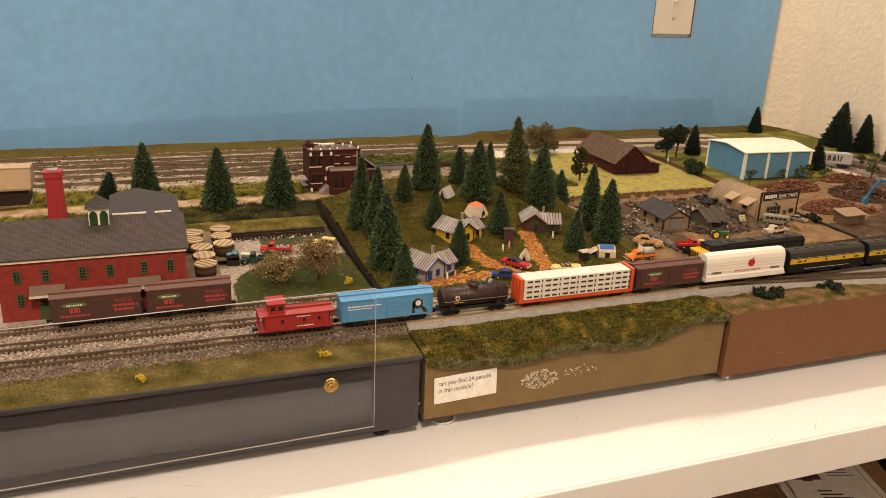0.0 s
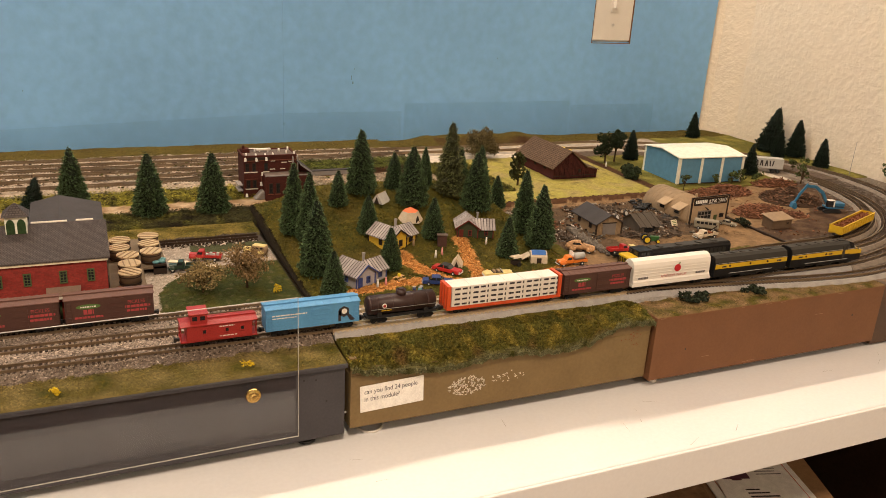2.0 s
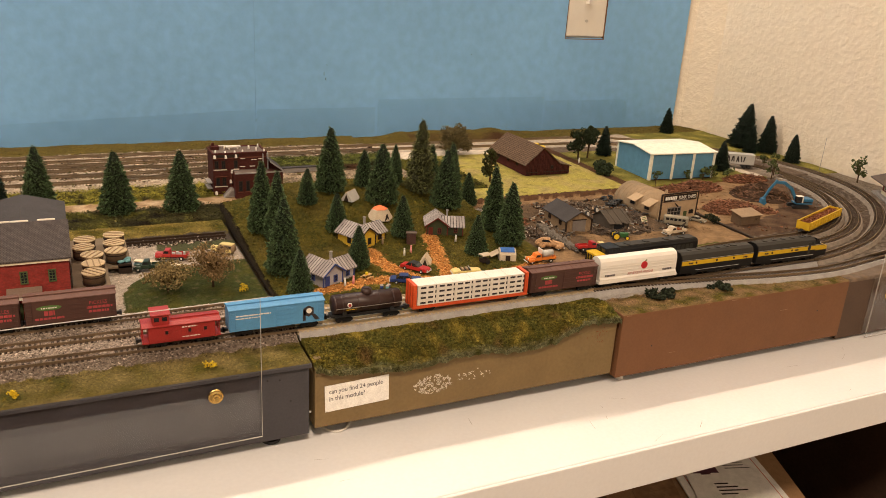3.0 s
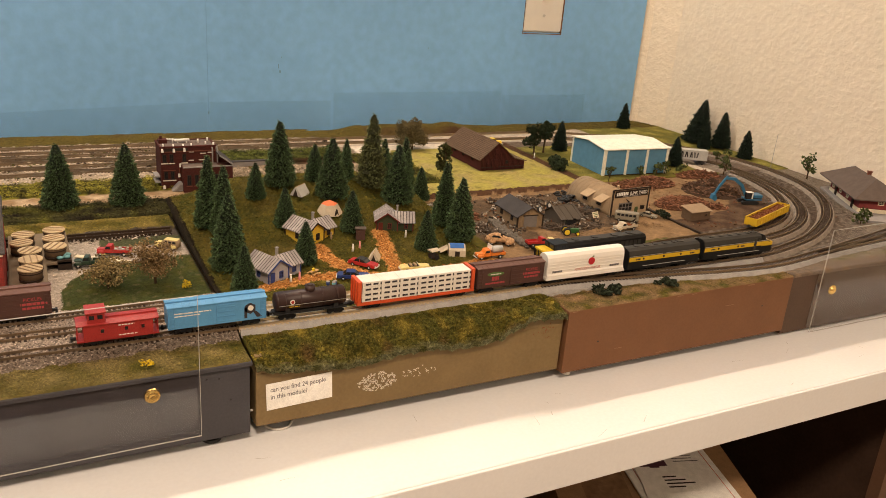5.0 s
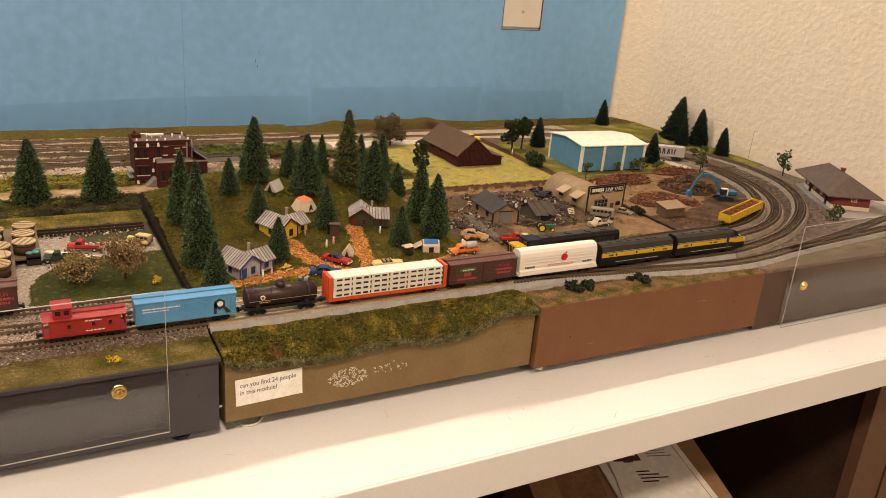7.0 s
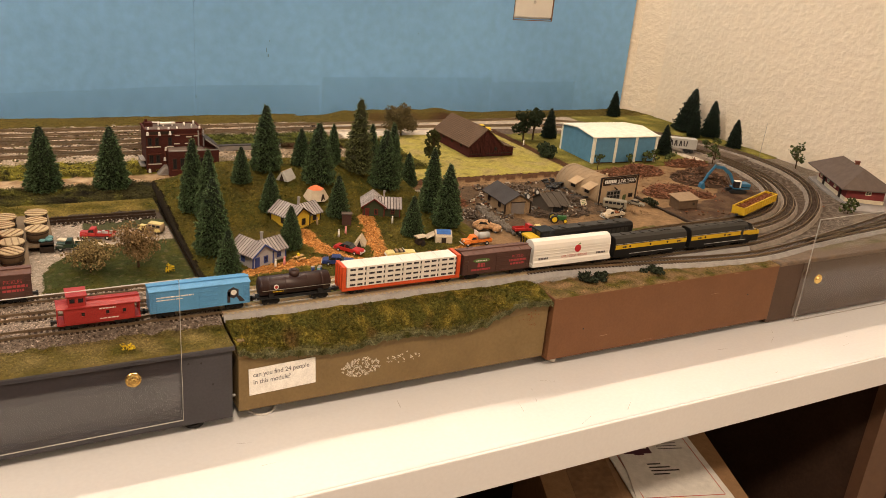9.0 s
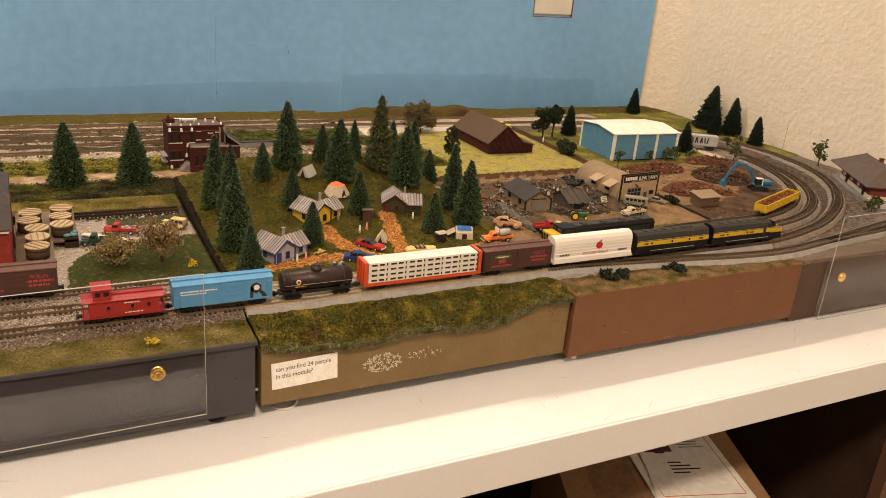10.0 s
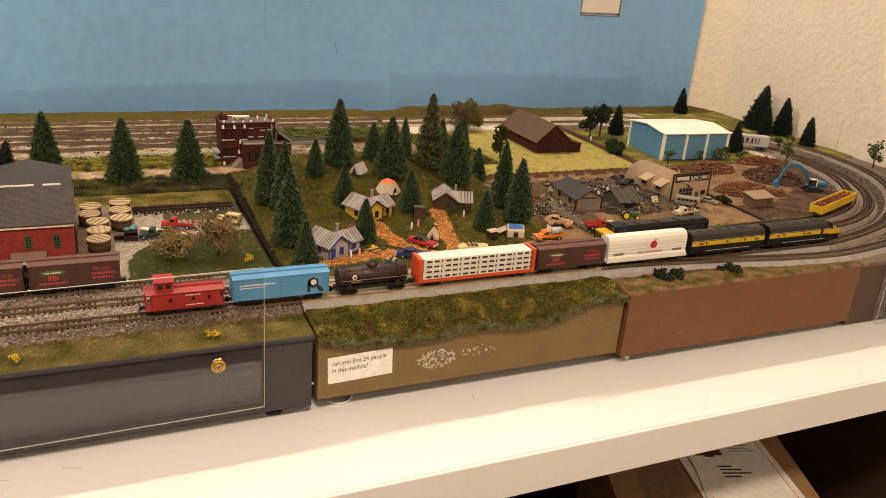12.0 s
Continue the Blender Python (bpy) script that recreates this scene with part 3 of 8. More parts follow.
turf("turf", mod_rear, 0.311, 1.07, 0.745, 0.795, h_rear, c_rear, 18000, 0.0011, lambda x, y: True, 11, "grassy mound turf")
turf("turf", mod_rear, 0.311, 1.07, 0.394, 0.70, h_rear, c_rear, 30000, 0.0013, lambda x, y: c_rear(x, y)[2] < 0.25 and c_rear(x, y)[0] < 0.5, 12, "pale and green meadow grass", 0.24, 0.4, 0.12)



def litter(name, parent, n, size, where, palette, seed, label):
    """Loose bits: small tilted slabs and bars in mixed colours, lying where where() gives a place."""
    rnd = random.Random(seed)
    v, f, col = [], [], []
    for _ in range(n):
        p = where(rnd)
        if p is None:
            continue
        L, W, T = size * rnd.uniform(0.5, 2.2), size * rnd.uniform(0.25, 0.8), size * rnd.uniform(0.12, 0.5)
        m = pose(*p, rnd.gauss(0, 14), rnd.gauss(0, 14), rnd.uniform(0, 360))
        k = len(v)
        v += [tuple(m @ Vector((a * L / 2, b * W / 2, c * T))) for c in (-0.4, 1) for a, b in ((-1, -1), (1, -1), (1, 1), (-1, 1))]
        f += [tuple(k + i for i in q) for q in ((4, 5, 6, 7), (0, 1, 5, 4), (1, 2, 6, 5), (2, 3, 7, 6), (3, 0, 4, 7))]
        q, g = rnd.choice(palette), rnd.uniform(0.6, 1.3)
        col += [(q[0] * g, q[1] * g, q[2] * g, 1)] * 8
    me = bpy.data.meshes.new(name)
    me.from_pydata(v, [], f)
    me.color_attributes.new("cover", "FLOAT_COLOR", "POINT").data.foreach_set("color", [q for k in col for q in k])
    me.materials.append(M["turf"])
    ob = new(name, me)
    ob.parent = parent
    return tagged(ob, label, kind="stuff")


def yard_spot(r):
    x, y = r.uniform(0.325, 0.610), r.uniform(0.185, 0.372)
    return (x, y, h_brown(x, y) + r.uniform(0, 0.002)) if c_brown(x, y)[0] < 0.17 and y < 0.352 and nz(x, y, 34, 3) > 0.02 else None


def path_spot(r):
    p = PATHS[r.choice((0, 1, 2, 2))]
    i, t = r.randrange(len(p) - 1), r.random()
    x, y = (p[i][k] * (1 - t) + p[i + 1][k] * t + r.gauss(0, 0.0042) for k in (0, 1))
    return x, y, h_olive(x, y) + 0.0002


def pit_spot(r):
    x, y = r.uniform(0.635, 0.90), r.uniform(0.14, 0.40)
    return (x, y, 0.0797) if nz(x, y, 30, 8) > 0.0 else None


def siding_spot(r):
    x, y = r.uniform(-0.13, -0.012), 0.322 + r.gauss(0, 0.006)
    return x, y, h_grey(x, y) + 0.0008


litter("junk_litter", mod_brown, 2600, 0.0032, yard_spot, ((0.05, 0.04, 0.032), (0.09, 0.06, 0.04), (0.16, 0.065, 0.03), (0.13, 0.115, 0.10), (0.035, 0.03, 0.028), (0.26, 0.20, 0.14), (0.46, 0.40, 0.33), (0.20, 0.185, 0.165), (0.30, 0.27, 0.23), (0.12, 0.08, 0.05)), 61, "mixed rusty, grey and pale junk")
litter("bark_mulch", mod_olive, 3200, 0.0016, path_spot, ((0.50, 0.235, 0.07), (0.40, 0.17, 0.045), (0.58, 0.31, 0.11), (0.30, 0.12, 0.03)), 62, "orange bark chips on the paths")
litter("scrap_litter", mod_right, 500, 0.0022, pit_spot, ((0.14, 0.06, 0.03), (0.09, 0.055, 0.035), (0.22, 0.10, 0.055), (0.18, 0.12, 0.07)), 63, "rusty scrap bits in the pit")
def rear_spot(r):
    x, y = r.uniform(-0.46, 0.305), r.uniform(0.556, 0.745)
    return (x, y, h_rear(x, y) + 0.0004) if nz(x, y, 30, 2) > -0.15 else None


litter("yard_litter", mod_yard, 2600, 0.0026, rear_spot, ((0.07, 0.05, 0.035), (0.42, 0.36, 0.29), (0.12, 0.085, 0.055), (0.20, 0.155, 0.11), (0.08, 0.075, 0.02)), 65, "weeds, cinders and pale stones between the tracks")
turf("ballast", mod_yard, -0.46, 0.30, 0.556, 0.745, h_rear, c_rear, 60000, 0.0012, lambda x, y: min(abs(y - q) for q in (0.725, 0.697, 0.672, 0.643, 0.612, 0.576)) > 0.0070, 29, "pale yard ballast", 0.75, 0.25)
turf("ballast", mod_right, 0.64, 1.06, 0.03, 0.39, h_right, c_right, 60000, 0.0008, lambda x, y: (math.hypot(x - 0.667, y - 0.386) if x > 0.667 else 0.386 - y) > 0.232, 39, "brown grey ballast round the curve", 0.75, 0.4)
litter("gravel", mod_grey, 500, 0.0017, siding_spot, ((0.50, 0.44, 0.38), (0.10, 0.08, 0.065), (0.30, 0.24, 0.19), (0.05, 0.04, 0.03)), 64, "pale and dark gravel bits")


# ---- tracks ----
def straight(a, b, step=0.01):
    n = max(2, int(math.dist(a, b) / step))
    return [(a[0] + (b[0] - a[0]) * i / n, a[1] + (b[1] - a[1]) * i / n) for i in range(n + 1)]


def arc(cx, cy, r, a0, a1, n=60, r1=None):
    r1 = r if r1 is None else r1
    return [(cx + (r + (r1 - r) * i / n) * math.cos(radians(a0 + (a1 - a0) * i / n)), cy + (r + (r1 - r) * i / n) * math.sin(radians(a0 + (a1 - a0) * i / n))) for i in range(n + 1)]


def ease(pts, per=14):
    """A smooth line through a few points."""
    out = []
    p = [pts[0], *pts, pts[-1]]
    for i in range(1, len(p) - 2):
        for k in range(per):
            t = k / per
            out.append(tuple(0.5 * (2 * p[i][d] + (p[i + 1][d] - p[i - 1][d]) * t + (2 * p[i - 1][d] - 5 * p[i][d] + 4 * p[i + 1][d] - p[i + 2][d]) * t * t
                                    + (3 * p[i][d] - p[i - 1][d] - 3 * p[i + 1][d] + p[i + 2][d]) * t ** 3) for d in (0, 1)))
    return out + [pts[-1]]


def evenly(pts, step):
    """Points with their headings at even steps along a line."""
    out, need = [], 0.0
    for (ax, ay), (bx, by) in zip(pts, pts[1:]):
        d = math.hypot(bx - ax, by - ay)
        if d < 1e-9:
            continue
        while need <= d:
            f = need / d
            out.append((ax + (bx - ax) * f, ay + (by - ay) * f, math.atan2(by - ay, bx - ax)))
            need += step
        need -= d
    return out


def sweep(pts, profile):
    """A bar of the given cross-section (offset, z) along a line."""
    p = evenly(pts, 0.008)
    last = pts[-1]
    p.append((last[0], last[1], p[-1][2]))
    v, f, n = [], [], len(profile)
    for x, y, a in p:
        for o, z in profile:
            v.append((x - o * math.sin(a), y + o * math.cos(a), z))
    for i in range(len(p) - 1):
        for k in range(n):
            f.append((i * n + k, (i + 1) * n + k, (i + 1) * n + (k + 1) % n, i * n + (k + 1) % n))
    f += [tuple(range(n))[::-1], tuple(range((len(p) - 1) * n, len(p) * n))]
    return v, f


def raw(name, v, f, mat, parent, label="", kind=""):
    me = bpy.data.meshes.new(name)
    me.from_pydata(v, [], f)
    me.materials.append(M[mat])
    ob = new(name, me)
    ob.parent = parent
    return tagged(ob, label, kind=kind)


ZR = 0.0868


SLEEPER = {}


def track(pts, label, bed=True, mats=("ties", "rail"), z=0.0, bedding="roadbed", pieces=False):
    th = thing("track", label, "railway track", group="model railway tracks")
    if bed:
        raw("roadbed", *sweep(pts, [(-0.0125, 0.079 + z), (-0.0092, 0.0842 + z), (0.0092, 0.0842 + z), (0.0125, 0.079 + z)]), bedding, th, "moulded ballast bed")
    v, f = [], []
    for x, y, a in evenly(pts, 0.0042):
        if pieces and x > -0.36:
            if mats[0] not in SLEEPER:
                SLEEPER[mats[0]] = mesh_of(B(-0.0011, 0.0011, -0.0080, 0.0080, -0.0013, 0.0008), "sleeper", mats[0])
            ob = new("sleeper", SLEEPER[mats[0]])
            ob.parent, ob.matrix_basis = th, pose(x, y, 0.0838 + z, 0, 0, math.degrees(a))
            continue
        c, s, k = math.cos(a), math.sin(a), len(v)
        for zz in (0.0825 + z, 0.0846 + z):
            for lx, ly in ((-0.0011, -0.0080), (0.0011, -0.0080), (0.0011, 0.0080), (-0.0011, 0.0080)):
                v.append((x + lx * c - ly * s, y + lx * s + ly * c, zz))
        f += [tuple(k + i for i in q) for q in ((4, 5, 6, 7), (0, 1, 5, 4), (1, 2, 6, 5), (2, 3, 7, 6), (3, 0, 4, 7))]
    if v:
        raw("sleeper_rest", v, f, mats[0], th, "weathered sleepers", "stuff")
    for o in (-0.0048, 0.0048):
        raw("rail", *sweep(pts, [(o - 0.0005, 0.0843 + z), (o - 0.0003, ZR + z), (o + 0.0003, ZR + z), (o + 0.0005, 0.0843 + z)]), mats[1], th)
    return th


OUTER = [(0.63, 0.055), (0.660, 0.0585), (0.709, 0.070), (0.778, 0.094), (0.863, 0.143), (0.932, 0.202), (0.974, 0.258), (1.002, 0.322), (1.012, 0.387)]
OUT = arc(0.680, 0.387, 0.332, 0, 90, 45)
MID = arc(0.655, 0.385, 0.287, -90, 90, 90)
track(straight((-0.62, 0.055), (-0.002, 0.052)), "brown code track on ballast", False, pieces=True)
track(straight((-0.002, 0.052), (0.311, 0.054)), "bright railed track on a grey bed", True, ("ties_pale", "rail_bright"), pieces=True)
track(straight((0.311, 0.054), (0.63, 0.055)), "brown tied main line track on a grey bed", True, ("ties", "rail"), pieces=True)
track(ease(OUTER) + OUT[1:19], "curved outer main line track", bedding="roadbed_brown")
track(OUT[18:] + straight(OUT[-1], (0.31, 0.721))[1:], "pale tied outer main line track along the wall", True, ("ties_pale", "rail"), 0.0, "roadbed_pale")
track(straight((0.31, 0.721), (-0.75, 0.728)), "brown rear main line track on pale ballast", False, ("ties", "rail"))
track(straight((-0.62, 0.085), (-0.002, 0.085)), "brown code track on ballast", False, pieces=True)
track(straight((-0.002, 0.085), (0.311, 0.090)), "bright railed track on a grey bed", True, ("ties_pale", "rail_bright"), pieces=True)
track(straight((0.311, 0.090), (0.63, 0.0974)), "brown tied main line track on a grey bed", True, ("ties", "rail"), pieces=True)
track(straight((0.63, 0.0974), (0.655, 0.098)) + MID[1:66], "curved inner main line track", bedding="roadbed_brown")
track(MID[65:] + straight(MID[-1], (0.31, 0.690))[1:], "pale tied inner main line track along the wall", True, ("ties_pale", "rail"), 0.0, "roadbed_pale")
track(straight((0.31, 0.690), (-0.75, 0.700)), "brown rear main line track on pale ballast", False, ("ties", "rail"))
track(straight((-0.62, 0.115), (-0.006, 0.116)), "siding track on brown ballast", False, pieces=True)
track(ease([(0.385, 0.093), (0.43, 0.100), (0.465, 0.108), (0.515, 0.119), (0.565, 0.125), (0.655, 0.128)]) + arc(0.655, 0.385, 0.257, -90, 0, 60, 0.270)[1:], "siding that curves round the digger pit", bedding="roadbed_brown")
track(ease([(0.350, 0.054), (0.412, 0.046), (0.484, 0.036), (0.555, 0.026), (0.625, 0.023), (0.704, 0.034), (0.80, 0.052), (0.93, 0.080), (1.065, 0.118)]), "branch track leading off the main line", True, ("ties", "rail"))
track(ease([(0.72, 0.038), (0.80, 0.046), (0.93, 0.060), (1.065, 0.082)]), "branch siding track beside the platform")
for y0, x1, y1 in ((0.672, 0.30, 0.690), (0.643, 0.17, 0.672), (0.612, 0.10, 0.640), (0.576, 0.02, 0.608)):
    track(ease([(-0.75, y0), (x1 - 0.18, y0), (x1 - 0.02, y1 - 0.004), (x1, y1)]), "brown freight yard track on pale ballast", False, ("ties", "rail"), 0.0)
track(straight((-0.75, 0.574), (-0.08, 0.5755)), "white tied yard track on pale ballast", False, ("ties_pale", "rail"), -0.0004)
track(ease([(-0.30, 0.672), (-0.21, 0.668), (-0.12, 0.648), (-0.04, 0.643)]), "crossover track in the freight yard", False, ("ties", "rail"), 0.0002)
track(ease([(-0.24, 0.612), (-0.15, 0.609), (-0.06, 0.582), (0.02, 0.576)]), "crossover track in the freight yard", False, ("ties", "rail"), 0.0002)
track(straight((-0.62, 0.323), (-0.012, 0.325)), "dark buried siding half sunk in cinders", False, ("ties", "ties"), -0.0026)


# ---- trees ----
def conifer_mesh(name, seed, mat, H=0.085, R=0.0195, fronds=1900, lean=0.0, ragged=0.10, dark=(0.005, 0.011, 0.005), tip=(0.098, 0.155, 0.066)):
    """A bristly cone: a core set with fronds of needles. Core and needle roots are dark to paint in the crown's inner
    shade; the tips are pale.
    """
    rnd = random.Random(seed)
    v, f, col = [], [], []

    def girth(t, a):
        tier = 1 + ragged * 0.6 * math.sin(t * 46 + seed + 1.3 * math.sin(a * 2 + seed))
        lump = 1 + ragged * 1.6 * noise.noise(Vector((math.cos(a) * 2.1, math.sin(a) * 2.1, t * 8 + seed)))
        return (R * 1.08 * (1 - t) ** 0.60 * min(1.0, 0.86 + t * 1.6) + 0.0006) * tier * lump

    rings, seg = 16, 14
    for j in range(rings + 1):
        t = 0.02 + 0.95 * j / rings
        for i in range(seg):
            a = 2 * math.pi * i / seg
            r = girth(t, a) * 0.70
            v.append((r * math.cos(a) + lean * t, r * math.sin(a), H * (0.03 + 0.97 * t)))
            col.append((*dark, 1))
    f += [(j * seg + i, j * seg + (i + 1) % seg, (j + 1) * seg + (i + 1) % seg, (j + 1) * seg + i) for j in range(rings) for i in range(seg)]
    f.append(tuple(range(seg))[::-1])
    for k in range(fronds):
        t = 1 - math.sqrt((k + rnd.random()) / fronds) * 0.99
        a = k * 2.39996 + rnd.gauss(0, 0.12)
        z = H * (0.03 + 0.97 * t)
        r = girth(t, a) * rnd.uniform(0.86, 1.08)
        reach = min(r, rnd.uniform(0.0042, 0.0064))
        out, side, up = Vector((math.cos(a), math.sin(a), 0)), Vector((-math.sin(a), math.cos(a), 0)), Vector((0, 0, 1))
        root = out * (r - reach) + up * (z + rnd.uniform(0.0004, 0.0016)) + Vector((lean * t, 0, 0))
        aim = (out + side * rnd.gauss(0, 0.22) + up * rnd.uniform(-0.55, 0.05)).normalized()
        g = rnd.uniform(0.35, 1.45) * (1.15 if rnd.random() < 0.75 else 2.0)
        for q in range(9):
            s0 = reach * rnd.uniform(0.15, 0.75)
            p = root + aim * s0
            spread = 1.0 - s0 / reach
            d = (aim + side * rnd.gauss(0, 0.55) + up * rnd.gauss(0.10, 0.40)).normalized()
            e = p + d * rnd.uniform(0.0016, 0.0028) * (0.8 + 0.3 * spread)
            w = d.cross(Vector((rnd.gauss(0, 1), rnd.gauss(0, 1), rnd.gauss(0, 1)))).normalized() * rnd.uniform(0.00025, 0.00048)
            n = len(v)
            v += [tuple(p - w), tuple(p + w), tuple(e + w * 0.35), tuple(e - w * 0.35)]
            f.append((n, n + 1, n + 2, n + 3))
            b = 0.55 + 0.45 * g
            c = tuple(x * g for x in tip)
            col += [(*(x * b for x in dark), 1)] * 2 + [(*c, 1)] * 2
    me = bpy.data.meshes.new(name)
    me.from_pydata(v, [], f)
    me.color_attributes.new("cover", "FLOAT_COLOR", "POINT").data.foreach_set("color", [q for k in col for q in k])
    me.materials.append(M[mat])
    return me


# Each dark value colours in the shade inside the crown; tip is the needle colour.
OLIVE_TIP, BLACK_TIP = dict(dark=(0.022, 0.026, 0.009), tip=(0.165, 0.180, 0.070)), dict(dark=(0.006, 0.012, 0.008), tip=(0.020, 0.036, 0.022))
FIRS = {}
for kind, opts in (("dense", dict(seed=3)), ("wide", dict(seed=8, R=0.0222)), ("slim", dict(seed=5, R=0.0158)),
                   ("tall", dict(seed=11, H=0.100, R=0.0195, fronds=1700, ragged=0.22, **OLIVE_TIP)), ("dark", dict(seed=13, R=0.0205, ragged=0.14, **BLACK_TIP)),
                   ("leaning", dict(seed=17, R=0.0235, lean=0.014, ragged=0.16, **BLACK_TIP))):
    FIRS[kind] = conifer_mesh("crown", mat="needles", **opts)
FIR_LABEL = {"dense": "dark green model fir tree with dense bristly branches", "wide": "broad dark green model fir tree", "slim": "slim dark green model fir tree",
             "tall": "tall olive green model spruce with loose tiers", "dark": "small blackish green model fir tree", "leaning": "blackish green model fir tree leaning over"}


def fir(x, y, z, h, kind="dense"):
    th = thing("fir_tree", FIR_LABEL[kind], "tree", at(x, y, z, hash01(x * 7, y * 9) * 360 if kind != "leaning" else 0, h / (0.100 if kind == "tall" else 0.085)), "model fir trees")
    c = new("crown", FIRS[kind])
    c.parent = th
    part("trunk", rod(bmesh.new(), (0, 0, -0.002), (0.014 * 0.7 if kind == "leaning" else 0, 0, 0.06), 0.0022, 0.0008, 7), "bark", th)


for x, y, h, kind in ((-0.120, 0.436, 0.080, "wide"), (-0.045, 0.432, 0.079, "wide"), (-0.205, 0.452, 0.086, "dense"), (-0.252, 0.440, 0.054, "leaning"),
                      (0.085, 0.324, 0.045, "wide"), (0.121, 0.348, 0.082, "dense"), (0.025, 0.298, 0.085, "slim"), (0.036, 0.271, 0.081, "slim"),
                      (0.023, 0.192, 0.083, "dense"), (0.025, 0.137, 0.048, "wide"), (0.104, 0.268, 0.048, "wide"), (0.101, 0.183, 0.048, "wide"),
                      (0.170, 0.362, 0.049, "wide"), (0.176, 0.314, 0.076, "wide"), (0.212, 0.362, 0.054, "slim"), (0.240, 0.344, 0.097, "tall"),
                      (0.284, 0.406, 0.064, "slim"), (0.263, 0.313, 0.077, "wide"), (0.320, 0.415, 0.078, "slim"), (0.326, 0.374, 0.048, "wide"),
                      (0.177, 0.247, 0.051, "wide"), (0.300, 0.252, 0.082, "slim"), (0.299, 0.208, 0.078, "dense"), (0.246, 0.190, 0.049, "wide")):
    hz = h_olive(x, y) if 0 < x < 0.309 and y < 0.42 else h_rear(x, y) if y > 0.39 else h_brown(x, y)
    fir(x, y, hz - 0.001, h, kind)
for x, y, h, kind in ((0.705, 0.588, 0.055, "dark"), (0.972, 0.740, 0.055, "dark"), (1.040, 0.600, 0.087, "leaning"), (1.020, 0.552, 0.053, "dark"), (1.055, 0.545, 0.073, "dark"),
                      (1.040, 0.468, 0.055, "dark"), (0.852, 0.450, 0.054, "dark")):
    fir(x, y, h_rear(x, y) - 0.001, h, kind)


# ---- more materials ----
def coursed(name, c1, c2, mortar, w, h, plane="xz", rough=0.8, gap=0.06, bump=0.4, offset=0.5):
    """Small courses (bricks, shingles, boards) too fine to pick apart, laid in one plane of the object."""
    m = paint(name, c1, rough, 0.2, 90, 0.0, 700)
    n, l = m.node_tree.nodes, m.node_tree.links
    b = n["Principled BSDF"]
    co, sep, com, br, mul, bp = (n.new(k) for k in ("ShaderNodeTexCoord", "ShaderNodeSeparateXYZ", "ShaderNodeCombineXYZ", "ShaderNodeTexBrick", "ShaderNodeVectorMath", "ShaderNodeBump"))
    l.new(co.outputs["Object"], sep.inputs[0])
    l.new(sep.outputs[plane[0].upper()], com.inputs[0]), l.new(sep.outputs[plane[1].upper()], com.inputs[1])
    l.new(com.outputs[0], br.inputs["Vector"])
    br.offset = offset
    br.inputs["Color1"].default_value, br.inputs["Color2"].default_value, br.inputs["Mortar"].default_value = (*c1, 1), (*c2, 1), (*mortar, 1)
    br.inputs["Scale"].default_value, br.inputs["Mortar Size"].default_value = 1.0, gap * h
    br.inputs["Brick Width"].default_value, br.inputs["Row Height"].default_value = w, h
    old = next(k for k in n if k.bl_idname == "ShaderNodeVectorMath" and k.operation == "SCALE")
    l.new(br.outputs["Color"], old.inputs[0])
    bp.inputs["Strength"].default_value, bp.inputs["Distance"].default_value = bump, h * 0.15
    bp.invert = True
    l.new(br.outputs["Fac"], bp.inputs["Height"]), l.new(bp.outputs["Normal"], b.inputs["Normal"])
    return m


M["red_brick"] = coursed("red_brick", (0.30, 0.042, 0.035), (0.22, 0.035, 0.03), (0.20, 0.05, 0.04), 0.0026, 0.0011)
M["dark_brick"] = coursed("dark_red_brick", (0.080, 0.022, 0.018), (0.060, 0.018, 0.015), (0.07, 0.03, 0.026), 0.0026, 0.0011)
M["dark_brick_y"] = coursed("dark_red_brick_side", (0.080, 0.022, 0.018), (0.060, 0.018, 0.015), (0.07, 0.03, 0.026), 0.0026, 0.0011, "yz")
M["slate"] = coursed("grey_slate_shingles", (0.078, 0.067, 0.066), (0.094, 0.080, 0.078), (0.044, 0.038, 0.037), 0.0022, 0.0016, "xy", 0.75, 0.16, 0.8)
M["felt"] = paint("dark_roofing_felt", (0.060, 0.056, 0.058), 0.85, 0.18, 60, 0.3, 700)
M["barn_board"] = coursed("dark_red_barn_boards", (0.075, 0.022, 0.020), (0.055, 0.018, 0.016), (0.02, 0.008, 0.008), 0.05, 0.0023, "zx", 0.85, 0.16, 0.6)
M["plank_roof"] = coursed("grey_plank_roof", (0.42, 0.39, 0.38), (0.27, 0.245, 0.245), (0.07, 0.06, 0.06), 0.07, 0.0034, "yx", 0.8, 0.12, 0.6)
M["plank_roof_x"] = coursed("grey_plank_roof_cross", (0.42, 0.39, 0.38), (0.27, 0.245, 0.245), (0.07, 0.06, 0.06), 0.07, 0.0034, "xy", 0.8, 0.12, 0.6)
M["tan_board"] = coursed("tan_upright_boards", (0.30, 0.215, 0.13), (0.265, 0.185, 0.112), (0.19, 0.13, 0.075), 0.09, 0.0019, "zx", 0.8, 0.12, 0.4)
M["barn_roof"] = coursed("brown_barn_shingles", (0.155, 0.105, 0.072), (0.115, 0.078, 0.055), (0.05, 0.03, 0.02), 0.0050, 0.0024, "yx", 0.85, 0.12, 0.6)
